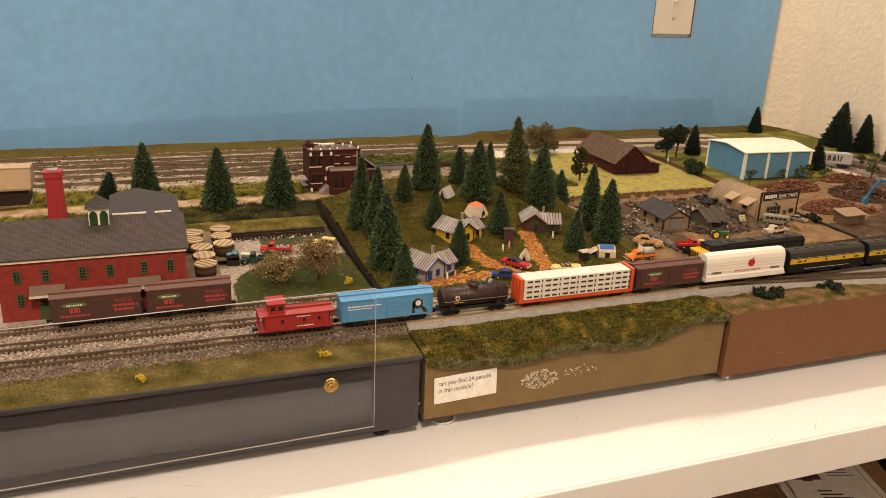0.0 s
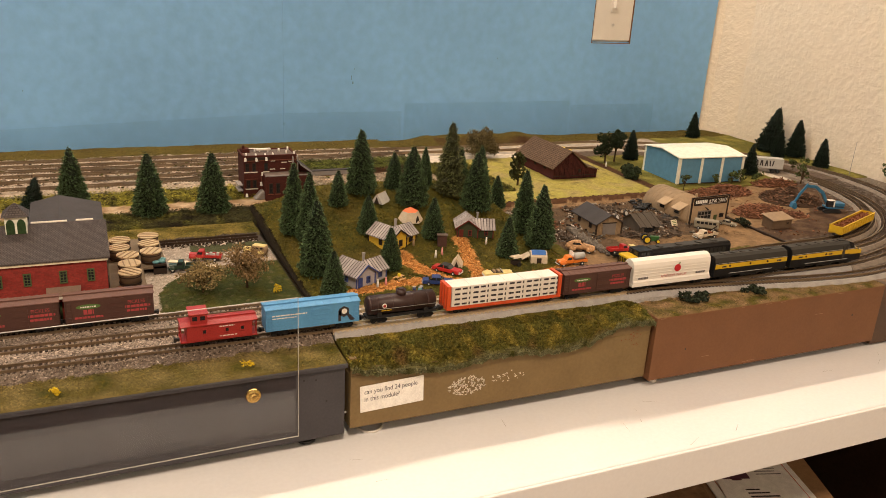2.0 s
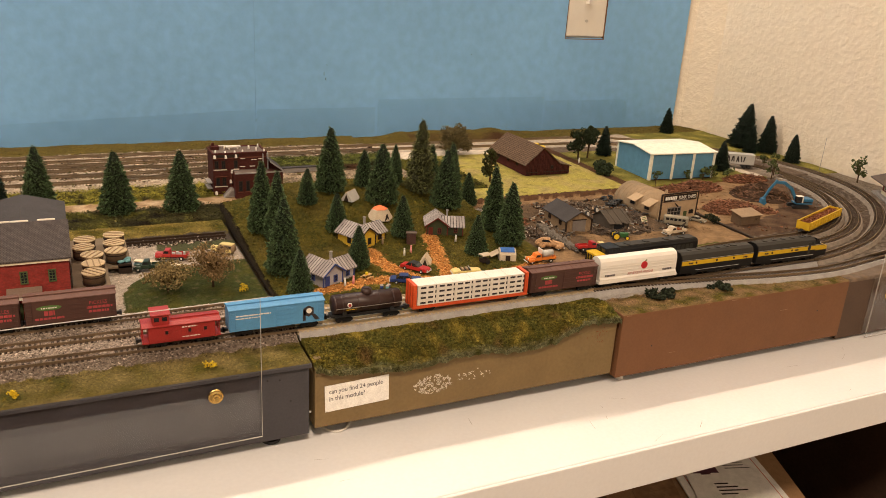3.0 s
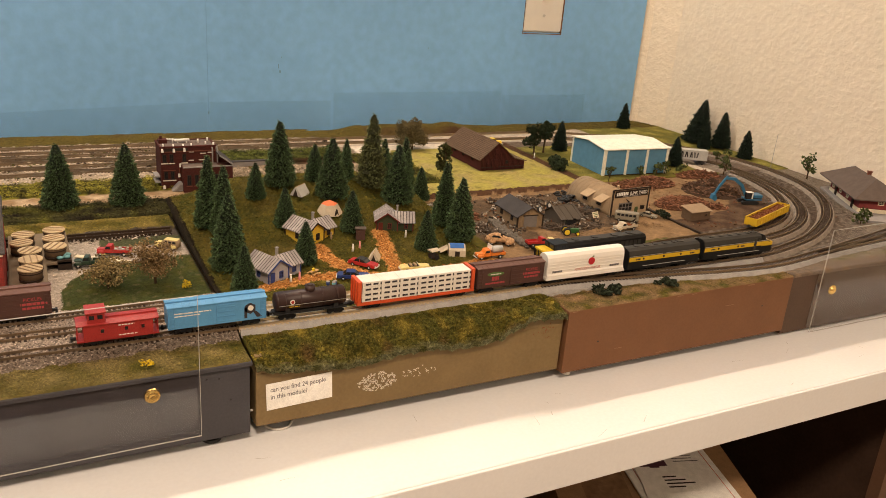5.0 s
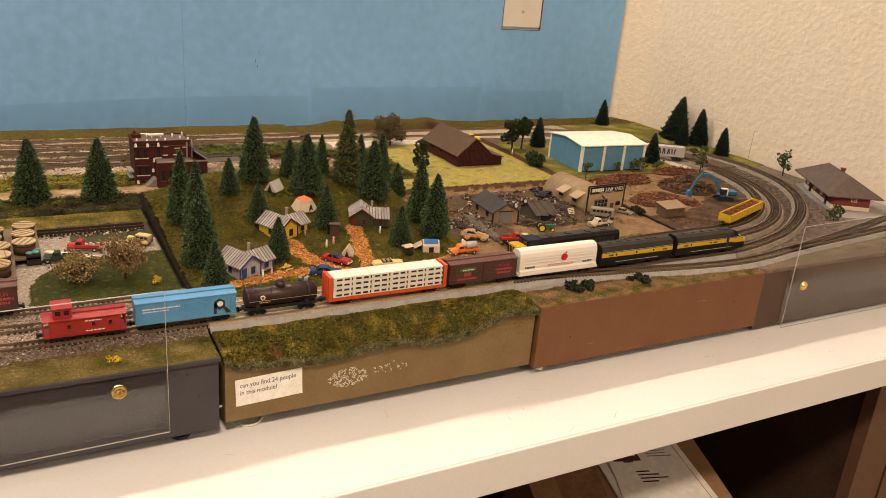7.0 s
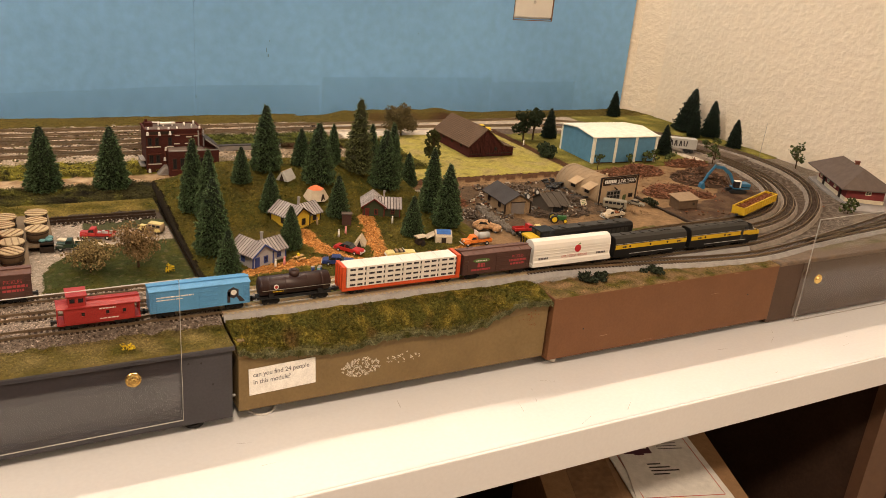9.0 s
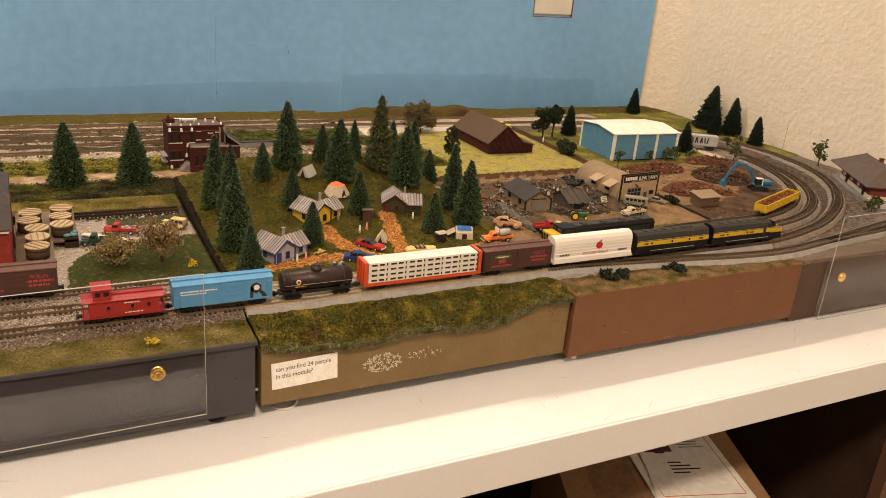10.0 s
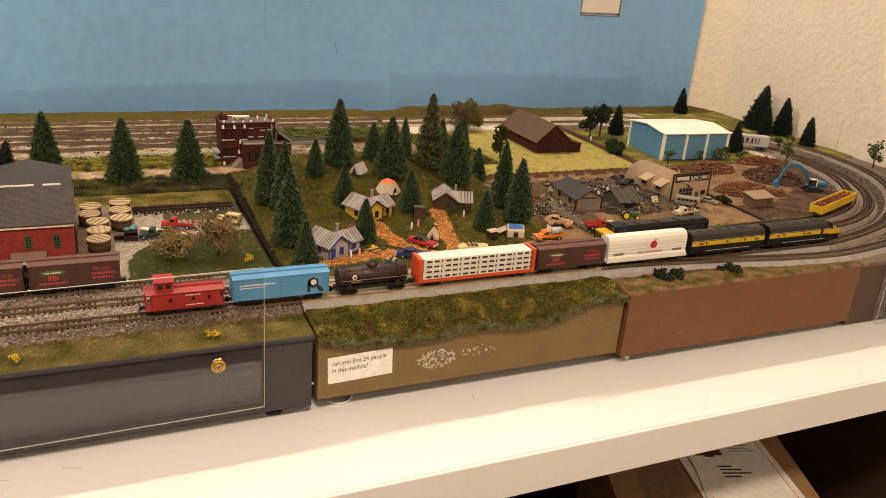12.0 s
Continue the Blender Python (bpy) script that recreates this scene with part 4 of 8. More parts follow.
for key, rgb, rough in (("yellow_wall", (0.66, 0.44, 0.05), 0.7), ("grey_wall", (0.42, 0.40, 0.42), 0.7), ("green_wall", (0.045, 0.055, 0.03), 0.8), ("blue_trim", (0.035, 0.06, 0.22), 0.6),
                        ("red_trim", (0.125, 0.028, 0.022), 0.7), ("dark_trim", (0.035, 0.025, 0.02), 0.7), ("green_trim", (0.075, 0.10, 0.045), 0.7), ("cream", (0.72, 0.64, 0.48), 0.6),
                        ("chimney_brick", (0.16, 0.06, 0.04), 0.85), ("tan", (0.32, 0.232, 0.145), 0.75), ("tan_light", (0.42, 0.31, 0.20), 0.75), ("shack_wood", (0.085, 0.072, 0.060), 0.9), ("grey_door", (0.20, 0.18, 0.17), 0.7),
                        ("shed_blue", (0.10, 0.26, 0.42), 0.55), ("shed_white", (0.80, 0.80, 0.70), 0.5), ("rust", (0.20, 0.075, 0.035), 0.9), ("dirt_brown", (0.105, 0.050, 0.028), 0.95),
                        ("dark_dirt", (0.055, 0.034, 0.023), 0.95), ("barrel", (0.10, 0.065, 0.04), 0.7), ("barrel_top", (0.50, 0.38, 0.22), 0.6), ("dock", (0.19, 0.145, 0.10), 0.85), ("hut_board", (0.135, 0.092, 0.060), 0.85), ("hut_roof", (0.30, 0.22, 0.145), 0.8),
                        ("awning", (0.20, 0.14, 0.11), 0.7), ("chimney_red", (0.34, 0.022, 0.028), 0.6), ("stone_grey", (0.30, 0.28, 0.27), 0.8), ("canvas", (0.52, 0.44, 0.33), 0.85),
                        ("orange_canvas", (0.72, 0.20, 0.09), 0.8), ("blue_canvas", (0.05, 0.14, 0.42), 0.7), ("grey_canvas", (0.42, 0.41, 0.38), 0.8), ("station_roof", (0.125, 0.098, 0.086), 0.85),
                        ("station_red", (0.20, 0.045, 0.045), 0.8), ("paper", (0.80, 0.78, 0.74), 0.7), ("ink", (0.05, 0.045, 0.05), 0.7), ("ink_grey", (0.16, 0.15, 0.16), 0.7), ("cardboard", (0.30, 0.18, 0.095), 0.85),
                        ("cabinet", (0.14, 0.075, 0.045), 0.5), ("flower", (0.72, 0.52, 0.03), 0.8), ("flake", (0.72, 0.66, 0.56), 0.8), ("cable", (0.62, 0.60, 0.56), 0.5), ("label_maroon", (0.09, 0.03, 0.05), 0.6)):
    M[key] = paint(key, rgb, rough, 0.16, 110, 0.2, 900)
M["pane"] = paint("dark_window_pane", (0.02, 0.022, 0.026), 0.12, 0.1, 60, 0.0, 500)
M["pane_green"] = paint("green_window_pane", (0.03, 0.06, 0.025), 0.25, 0.3, 200, 0.0, 500)
# Darker copy of the cabinet wood; puts the open bay's shade into the colour.
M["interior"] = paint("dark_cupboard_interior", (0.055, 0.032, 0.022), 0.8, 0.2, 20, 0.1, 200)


def words(text, size, m, mat, parent, name="lettering", squeeze=1.0, center=True, thick=0.00008):
    """Flat lettering in the built-in font, lying in the local x-y plane of m."""
    cu = bpy.data.curves.new(name, "FONT")
    cu.body, cu.size, cu.extrude = text, size, thick
    cu.align_x = "CENTER" if center else "LEFT"
    tmp = bpy.data.objects.new(name, cu)
    me = bpy.data.meshes.new_from_object(tmp)
    bpy.data.objects.remove(tmp)
    me.materials.append(M[mat])
    ob = new(name, me)
    ob.parent = parent
    ob.matrix_basis = m @ Matrix.Diagonal((squeeze, 1, 1, 1))
    return ob


FRONT = pose(0, 0, 0, 90)


def window(parent, m, w, h, frame_mat="cream", pane_mat="pane", bars=1, rows=1):
    """A framed window whose face looks along local -y; m puts its centre on the wall."""
    t = min(w, h) * 0.16
    bm = bmesh.new()
    for a in ((-w / 2, w / 2, h / 2 - t, h / 2), (-w / 2, w / 2, -h / 2, -h / 2 + t), (-w / 2, -w / 2 + t, -h / 2 + t, h / 2 - t), (w / 2 - t, w / 2, -h / 2 + t, h / 2 - t)):
        box(bm, a[0], a[1], -0.0007, 0.0004, a[2], a[3])
    for i in range(1, bars + 1):
        x = -w / 2 + w * i / (bars + 1)
        box(bm, x - t * 0.25, x + t * 0.25, -0.0005, 0.0004, -h / 2 + t, h / 2 - t)
    for i in range(1, rows + 1):
        z = -h / 2 + h * i / (rows + 1)
        box(bm, -w / 2 + t, w / 2 - t, -0.00045, 0.0004, z - t * 0.25, z + t * 0.25)
    ob = part("window", bm, frame_mat, parent)
    ob.matrix_basis = m
    part("pane", B(-w / 2 + t * 0.5, w / 2 - t * 0.5, -0.0002, 0.0003, -h / 2 + t * 0.5, h / 2 - t * 0.5), pane_mat, ob)
    return ob


def door(parent, m, w, h, mat="red_trim"):
    bm = B(-w / 2, w / 2, -0.0006, 0.0004, 0, h)
    box(bm, -w * 0.3, w * 0.3, -0.0009, -0.0005, h * 0.1, h * 0.42)
    box(bm, -w * 0.3, w * 0.3, -0.0009, -0.0005, h * 0.52, h * 0.88)
    ob = part("door", bm, mat, parent)
    ob.matrix_basis = m
    return ob


def gable_body(bm, W, D, H, R, y0=None):
    """Walls and gables with the ridge along x."""
    return prism(bm, [(-D / 2, 0), (D / 2, 0), (D / 2, H), (0, H + R), (-D / 2, H)], "x", -W / 2, W / 2)


def gable_roof(bm, W, D, H, R, over=0.0025, t=0.0011, cx=0.0, cy=0.0):
    """Two roof slabs with the ridge along x and eaves that stand over the walls."""
    s = R / (D / 2)
    e, ze = D / 2 + over, H - over * s
    for sg in (-1, 1):
        prism(bm, [(cy, H + R + t), (cy, H + R), (cy + sg * e, ze), (cy + sg * e, ze + t)], "x", cx - W / 2 - over, cx + W / 2 + over)
    return bm


def kit_cottage(m, wall, trim, label):
    """The same small kit cottage: a front-gabled block, a side wing with its own roof, and a chimney."""
    th = thing("cottage", label, "model house", m, "kit cottages")
    H, R, y0, y1 = 0.0135, 0.0085, -0.014, 0.018
    part("wall", prism(bmesh.new(), [(-0.021, 0), (0.003, 0), (0.003, H), (-0.009, H + R), (-0.021, H)], "y", y0, y1), wall, th)
    wing = part("wing_wall", gable_body(bmesh.new(), 0.0185, 0.0215, 0.0120, 0.0078), wall, th)
    wing.location.x = 0.0121
    bm = bmesh.new()
    s = R / 0.012
    for sg in (-1, 1):
        prism(bm, [(-0.009, H + R + 0.0012), (-0.009, H + R), (-0.009 + sg * 0.0148, H - 0.0028 * s), (-0.009 + sg * 0.0148, H - 0.0028 * s + 0.0012)], "y", y0 - 0.0025, y1 + 0.0025)
    part("roof", bm, "plank_roof_x", th, "weathered grey plank roof")
    part("wing_roof", gable_roof(bmesh.new(), 0.0235, 0.0215, 0.0120, 0.0078, 0.0026, 0.0011, 0.0096), "plank_roof", th, "weathered grey plank roof")
    bm = B(0.0022, 0.0042, 0.0018, 0.0038, H + 0.002, H + R + 0.0046)
    box(bm, 0.0018, 0.0046, 0.0014, 0.0042, H + R + 0.0044, H + R + 0.0052)
    part("chimney", bm, "stone_grey", th, "thin grey chimney")
    yf = y0 - 0.0004
    door(th, pose(-0.0165, yf, 0.0005), 0.0050, 0.0102, trim)
    window(th, pose(-0.0062, yf, 0.0068), 0.0044, 0.0068, trim)
    window(th, pose(0.0130, -0.01115, 0.0070), 0.0044, 0.0068, trim)
    window(th, pose(-0.0214, 0.0, 0.0078, 0, 0, -90), 0.0044, 0.0066, trim)
    window(th, pose(0.0218, 0.0, 0.0072, 0, 0, 90), 0.0044, 0.0062, trim)
    for x, y in ((-0.021, y0), (0.003, y0), (-0.021, y1), (0.0213, -0.01075)):
        part("corner_trim", B(x - 0.0006, x + 0.0006, y - 0.0006, y + 0.0006, 0, 0.0120), trim, th)
    for sg in (-1, 1):
        part("barge_board", prism(bmesh.new(), [(-0.009, H + R + 0.0012), (-0.009, H + R - 0.0006), (-0.009 + sg * 0.0148, H - 0.0028 * s - 0.0006), (-0.009 + sg * 0.0148, H - 0.0028 * s + 0.0010)], "y", y0 - 0.0031, y0 - 0.0026), trim, th)
    return th


kit_cottage(at(0.0645, 0.166, h_olive(0.064, 0.166) - 0.0005, 25, 1.06), "grey_wall", "blue_trim", "small grey cottage with blue trim and a plank roof")
kit_cottage(at(0.1285, 0.2440, h_olive(0.1285, 0.244) - 0.002, 26, 1.08), "yellow_wall", "dark_trim", "small bright yellow cottage with a grey plank roof")
kit_cottage(at(0.2330, 0.252, h_olive(0.233, 0.252) - 0.002, -20, 1.02), "green_wall", "red_trim", "small dark green cottage with red door and trim")


# ---- pickle factory on the grey module ----
fac = thing("factory", "red brick factory with slate roof, cupola and awnings", "model factory", at(0, 0, 0.0795))
x0, x1, yf, yr, H, HR = -0.3300, -0.1785, 0.148, 0.198, 0.0565, 0.0735
bm = prism(bmesh.new(), [(yf, 0), (0.248, 0), (0.248, H), (yr, HR), (yf, H)], "x", x0, x1)
part("wall", bm, "red_brick", fac)
bm = bmesh.new()
for a, b in ((yf - 0.003, yr), (0.251, yr)):
    za = H - 0.001
    prism(bm, [(a, za), (a, za + 0.0013), (b, HR + 0.0013), (b, HR)], "x", x0 - 0.003, x1 + 0.003)
part("roof", bm, "slate", fac, "grey slate shingle roof")
part("cornice", B(x0, x1 + 0.001, yf - 0.0022, yf - 0.0003, H - 0.0032, H - 0.0014), "cream", fac, "pale painted cornice strip")
bm = bmesh.new()
prism(bm, [(-0.2410, 0.060), (-0.1770, 0.060), (-0.1770, 0.0655), (-0.2150, 0.0752), (-0.2410, 0.0690)], "y", 0.202, 0.288)
part("rear_wing", bm, "felt", fac, "dark felt roofed rear wing")
part("rear_wing_wall", B(-0.2405, -0.1780, 0.2485, 0.287, 0, 0.060), "red_brick", fac)
for xs in (-0.236, -0.221, -0.199):
    bm = bmesh.new()
    rnd = random.Random(int(-xs * 1e4))
    for i in range(5):
        xx = xs + i * 0.0028
        box(bm, xx - 0.0017, xx + 0.0017, 0.1995 + rnd.uniform(-0.0006, 0.0004), 0.2025, 0.0738, 0.0752)
    part("roof_patch", bm, "flake", fac, "flaking white sealant on the ridge")
for x in (-0.315, -0.293, -0.264, -0.242, -0.214, -0.192):
    window(fac, pose(x, yf - 0.0004, 0.0405), 0.0062, 0.0115, "green_trim", "pane", 1, 3)
for x in (-0.314, -0.264, -0.242, -0.192):
    window(fac, pose(x, yf - 0.0004, 0.0200), 0.0062, 0.0110, "green_trim", "pane", 1, 3)
for x in (-0.296, -0.222):
    door(fac, pose(x, yf - 0.0004, 0.001), 0.009, 0.016, "green_trim")
for xa in (-0.3065, -0.2285):
    bm = prism(bmesh.new(), [(yf, 0.0305), (yf, 0.0315), (yf - 0.011, 0.0262), (yf - 0.011, 0.0245)], "x", xa, xa + 0.0275)
    part("awning", bm, "awning", fac, "brown sheet metal awning")
    part("awning_edge", B(xa, xa + 0.0275, yf - 0.0117, yf - 0.0111, 0.0244, 0.0265), "flake", fac)
cup = part("cupola", B(-0.2570, -0.2400, 0.1850, 0.2020, 0.058, 0.0860), "shed_white", fac, "white painted cupola")
for x in (-0.2528, -0.2442):
    w = part("cupola_window", prism(bmesh.new(), [(x - 0.0034, 0.0695), (x + 0.0034, 0.0695), (x + 0.0034, 0.0800), (x + 0.0020, 0.0828), (x, 0.0838), (x - 0.0020, 0.0828), (x - 0.0034, 0.0800)], "y", 0.1845, 0.1852), "pane_green", cup)
bm = bmesh.new()
bmesh.ops.create_cone(bm, cap_ends=True, segments=4, radius1=0.0155, radius2=0.0012, depth=0.010, matrix=pose(-0.2485, 0.1935, 0.0910, 0, 0, 45))
part("cupola_roof", bm, "slate", cup)
part("cupola_sill", B(-0.2580, -0.2390, 0.1838, 0.1852, 0.0650, 0.0670), "shed_white", cup)
st = thing("smokestack", "tall square red factory chimney", "model chimney", at(-0.2880, 0.262, 0.0795))
bm = bmesh.new()
bmesh.ops.create_cone(bm, cap_ends=True, segments=4, radius1=0.0130, radius2=0.0098, depth=0.100, matrix=pose(0, 0, 0.050, 0, 0, 45))
part("shaft", bm, "chimney_red", st)
bm = B(-0.0082, 0.0082, -0.0082, 0.0082, 0.0975, 0.1035)
part("cap", bm, "chimney_red", st)
part("flue", B(-0.0045, 0.0045, -0.0045, 0.0045, 0.1033, 0.1050), "stone_grey", st)
# dock with pickle vats
dk = thing("loading_dock", "weathered timber dock beside the factory", "model dock", at(0, 0, 0.0795))
part("platform", prism(bmesh.new(), [(-0.1765, 0.178), (-0.1440, 0.178), (-0.1440, 0.238), (-0.1210, 0.238), (-0.1210, 0.330), (-0.1765, 0.330)], "z", 0.0065, 0.0085), "dock", dk)
for x, y in ((-0.175, 0.180), (-0.1455, 0.180), (-0.1455, 0.236), (-0.1225, 0.240), (-0.1225, 0.285), (-0.1225, 0.328), (-0.150, 0.328), (-0.175, 0.328)):
    part("post", B(x - 0.0012, x + 0.0012, y - 0.0012, y + 0.0012, 0, 0.0066), "dark_trim", dk)
bm = bmesh.new()
for i in range(6):
    box(bm, -0.1205 + i * 0.0016, -0.1190 + i * 0.0016, 0.238, 0.252, 0.0068 - i * 0.0012, 0.0078 - i * 0.0012)
part("stair", bm, "stone_grey", dk)
vat = thing("pickle_vat", "brown wooden pickle vat with a planked cream lid", "model vat", at(-0.162, 0.296, 0.088), "pickle vats")
bm = rod(bmesh.new(), (0, 0, 0), (0, 0, 0.0115), 0.0098, 0.0102, 20)
part("tub", bm, "barrel", vat, "", True)
for z in (0.002, 0.0085):
    part("hoop", rod(bmesh.new(), (0, 0, z), (0, 0, z + 0.0009), 0.0105, 0.0105, 20), "dark_trim", vat)
bm = rod(bmesh.new(), (0, 0, 0.0115), (0, 0, 0.0125), 0.0108, 0.0108, 20)
part("lid", bm, "barrel_top", vat, "cream planked lid")
for k, off in enumerate((-0.0055, 0.0, 0.0055)):
    L = math.sqrt(0.0104 ** 2 - off ** 2)
    part("slat", B(-L, L, off - 0.0006, off + 0.0006, 0.0125, 0.0131), "tan", vat)
for i, (x, y) in enumerate(((-0.164, 0.272), (-0.157, 0.2475), (-0.157, 0.2225), (-0.158, 0.1985), (-0.133, 0.304), (-0.1345, 0.279), (-0.1345, 0.254))):
    copy_thing(vat, at(x, y, 0.088, 20 + 37 * i))
# far left shed
sh = thing("freight_shed", "brown freight shed with a tan hipped roof", "model shed", at(-0.362, 0.515, 0.082))
part("wall", B(-0.030, 0.024, -0.024, 0.024, 0, 0.0235), "dark_trim", sh, "dark brown plank wall")
part("plinth", B(-0.031, 0.025, -0.025, 0.025, 0, 0.0030), "tan_light", sh)
part("roof", prism(bmesh.new(), [(-0.029, 0.0225), (0.029, 0.0225), (0.029, 0.0250), (0.012, 0.0455), (-0.012, 0.0455), (-0.029, 0.0250)], "x", -0.034, 0.028), "tan", sh, "tan two-tone hipped roof")
part("roof_ridge", B(-0.0342, 0.0282, -0.0125, 0.0125, 0.0452, 0.0464), "tan_light", sh)

# ---- brick mill behind the hill ----
ml = thing("brick_mill", "dark red brick factory with pipes and roof vents", "model factory", at(0.004, 0.4885, 0.082))
WM, DM, HM, HW = 0.0705, 0.040, 0.0548, 0.0330
part("main_block", B(0, WM, 0, DM, 0, HM), "dark_brick", ml)
part("low_wing", B(0.0245, 0.0880, -0.0215, -0.0003, 0, HW), "dark_brick", ml)
part("side_wing", prism(bmesh.new(), [(WM + 0.0003, 0), (0.0920, 0), (0.0920, 0.0310), (WM + 0.0003, 0.0470)], "y", -0.0002, 0.034), "dark_brick_y", ml)
part("side_roof", prism(bmesh.new(), [(WM + 0.0003, 0.0474), (0.0935, 0.0306), (0.0935, 0.0318), (WM + 0.0003, 0.0487)], "y", -0.0215, 0.036), "felt", ml, "sloping dark felt roof")
part("roof_edge", prism(bmesh.new(), [(WM + 0.0003, 0.0470), (0.0940, 0.0298), (0.0940, 0.0322), (WM + 0.0003, 0.0492)], "y", -0.0226, -0.0216), "stone_grey", ml)
part("low_roof", B(0.0255, 0.0700, -0.0205, -0.0006, HW, HW + 0.0008), "station_roof", ml)
part("wing_coping", B(0.0240, 0.0885, -0.0222, -0.0206, HW - 0.0002, HW + 0.0012), "stone_grey", ml)
for a in ((-0.001, WM + 0.001, -0.001, 0.0012), (-0.001, WM + 0.001, DM - 0.0012, DM + 0.001), (-0.001, 0.0012, 0.0012, DM - 0.0012), (WM - 0.0012, WM + 0.001, 0.0012, DM - 0.0012)):
    part("parapet", B(*a, HM, HM + 0.0022), "dark_brick", ml)
part("flat_roof", B(0.0012, WM - 0.0012, 0.0012, DM - 0.0012, HM, HM + 0.0010), "station_roof", ml)
part("cornice", B(-0.0006, WM + 0.0006, -0.0013, -0.0003, HM - 0.0055, HM - 0.0042), "chimney_brick", ml)
part("sign_panel", B(0.0050, 0.0345, -0.0018, -0.0004, HM - 0.0040, HM - 0.0004), "dark_trim", ml, "blackened sign panel")
for x, y, r, h in ((0.004, 0.002, 0.0013, 0.0045), (0.0165, 0.001, 0.0014, 0.0035), (0.0290, 0.001, 0.0014, 0.0035), (0.0395, 0.002, 0.0013, 0.0040), (0.0680, 0.001, 0.0016, 0.0045), (0.052, 0.022, 0.0015, 0.0050),
                   (0.060, 0.012, 0.0012, 0.0040), (0.0660, 0.030, 0.0014, 0.0050), (0.020, 0.026, 0.0012, 0.0055)):
    part("roof_vent", rod(bmesh.new(), (x, y, HM + 0.0008), (x, y, HM + 0.0010 + h), r, r * 0.75, 10), "white", ml, "white painted vent", True)
bm = B(0.002, 0.0125, 0.022, 0.034, HM + 0.0008, HM + 0.0060)
box(bm, 0.0035, 0.0065, 0.026, 0.029, HM + 0.0060, HM + 0.0100)
part("roof_house", bm, "dark_brick", ml, "brick roof house with a chimney")
part("duct", rod(ball(ball(bmesh.new(), (0.0235, 0.024, HM + 0.0045), 0.0019, seg=12), (0.0400, 0.025, HM + 0.0045), 0.0019, seg=12), (0.0235, 0.024, HM + 0.0045), (0.0400, 0.025, HM + 0.0045), 0.0019, None, 12), "white", ml, "white duct on the roof", True)
for x in (0.0262, 0.0375):
    part("duct_foot", B(x - 0.0008, x + 0.0008, 0.0232, 0.0262, HM + 0.0008, HM + 0.0030), "white", ml)
part("roof_pipe", rod(bmesh.new(), (0.0125, 0.030, HM + 0.0050), (0.0250, 0.027, HM + 0.0050), 0.0009, None, 8), "white", ml)
for x in (0.0048, 0.0137, 0.0298):
    window(ml, pose(x, -0.0004, 0.0412), 0.0050, 0.0108, "dark_trim", "pane", 1, 1)
    part("sill", B(x - 0.0042, x + 0.0042, -0.0014, -0.0003, 0.0338, 0.0350), "flake", ml, "pale stone sill")
for x in (0.0060, 0.0143):
    window(ml, pose(x, -0.0004, 0.0182), 0.0050, 0.0108, "dark_trim", "pane", 1, 1)
    part("sill", B(x - 0.0042, x + 0.0042, -0.0014, -0.0003, 0.0110, 0.0121), "flake", ml, "pale stone sill")
    part("lintel", B(x - 0.0040, x + 0.0040, -0.0012, -0.0003, 0.0246, 0.0255), "chimney_brick", ml)
for x in (0.0315, 0.0410, 0.0560, 0.0660, 0.0780):
    window(ml, pose(x, -0.0219, 0.0165), 0.0052, 0.0140, "dark_trim", "pane", 1, 1)
    part("sill", B(x - 0.0038, x + 0.0038, -0.0229, -0.0216, 0.0080, 0.0090), "chimney_brick", ml)
for x, z, w in ((0.0390, 0.0485, 0.0030), (0.0540, 0.0460, 0.0036), (0.0385, 0.0372, 0.0034), (0.0520, 0.0372, 0.0036), (0.0630, 0.0470, 0.0030)):
    part("sill", B(x - w, x + w, -0.0013, -0.0003, z, z + 0.0010), "flake", ml, "pale stone sill")
for x, z in ((0.0240, 0.0325), (0.0222, 0.0190), (0.0030, 0.0040), (0.0020, 0.0530), (0.0165, 0.0525), (0.0298, 0.0530)):
    bm = rod(bmesh.new(), (x, -0.0005, z), (x, -0.0032, z + 0.0012), 0.0012, 0.0012, 8)
    rod(bm, (x, -0.0032, z + 0.0016), (x, -0.0036, z - 0.0026), 0.0013, 0.0018, 8)
    part("wall_vent", bm, "white", ml, "white painted wall vent")
part("corner_pipe", rod(bmesh.new(), (0.0232, -0.0008, 0.0020), (0.0232, -0.0008, 0.0330), 0.0008, None, 8), "chimney_brick", ml)
for x in (0.0660, 0.0725):
    bm = rod(bmesh.new(), (x, -0.0018, 0.0335), (x, -0.0018, 0.0530), 0.0010, None, 8)
    rod(bm, (x, -0.0018, 0.0530), (x, 0.0030, 0.0545), 0.0010, None, 8)
    part("downpipe", bm, "stone_grey", ml, "grey bent pipe")
part("stair_cover", prism(bmesh.new(), [(0.0115, 0), (0.0270, 0), (0.0270, 0.0105), (0.0215, 0.0105)], "y", -0.0135, -0.0005), "stone_grey", ml, "pale grey stair cover at the door")
part("cover_window", prism(bmesh.new(), [(0.0160, 0.0015), (0.0245, 0.0015), (0.0245, 0.0080), (0.0210, 0.0080)], "y", -0.0141, -0.0134), "grey_door", ml)
for z in (0.0145, 0.0070):
    part("loading_roof", B(-0.0065, -0.0003, 0.006, 0.028, z, z + 0.0016), "stone_grey", ml, "grey loading roof on the side wall")
# low retaining wall and conveyor by the mill
cv = thing("retaining_wall", "low grey retaining wall beside the rear road", "model wall", at(0.098, 0.574, 0.082))
part("wall", B(0, 0.110, 0, 0.006, 0, 0.009), "stone_grey", cv)
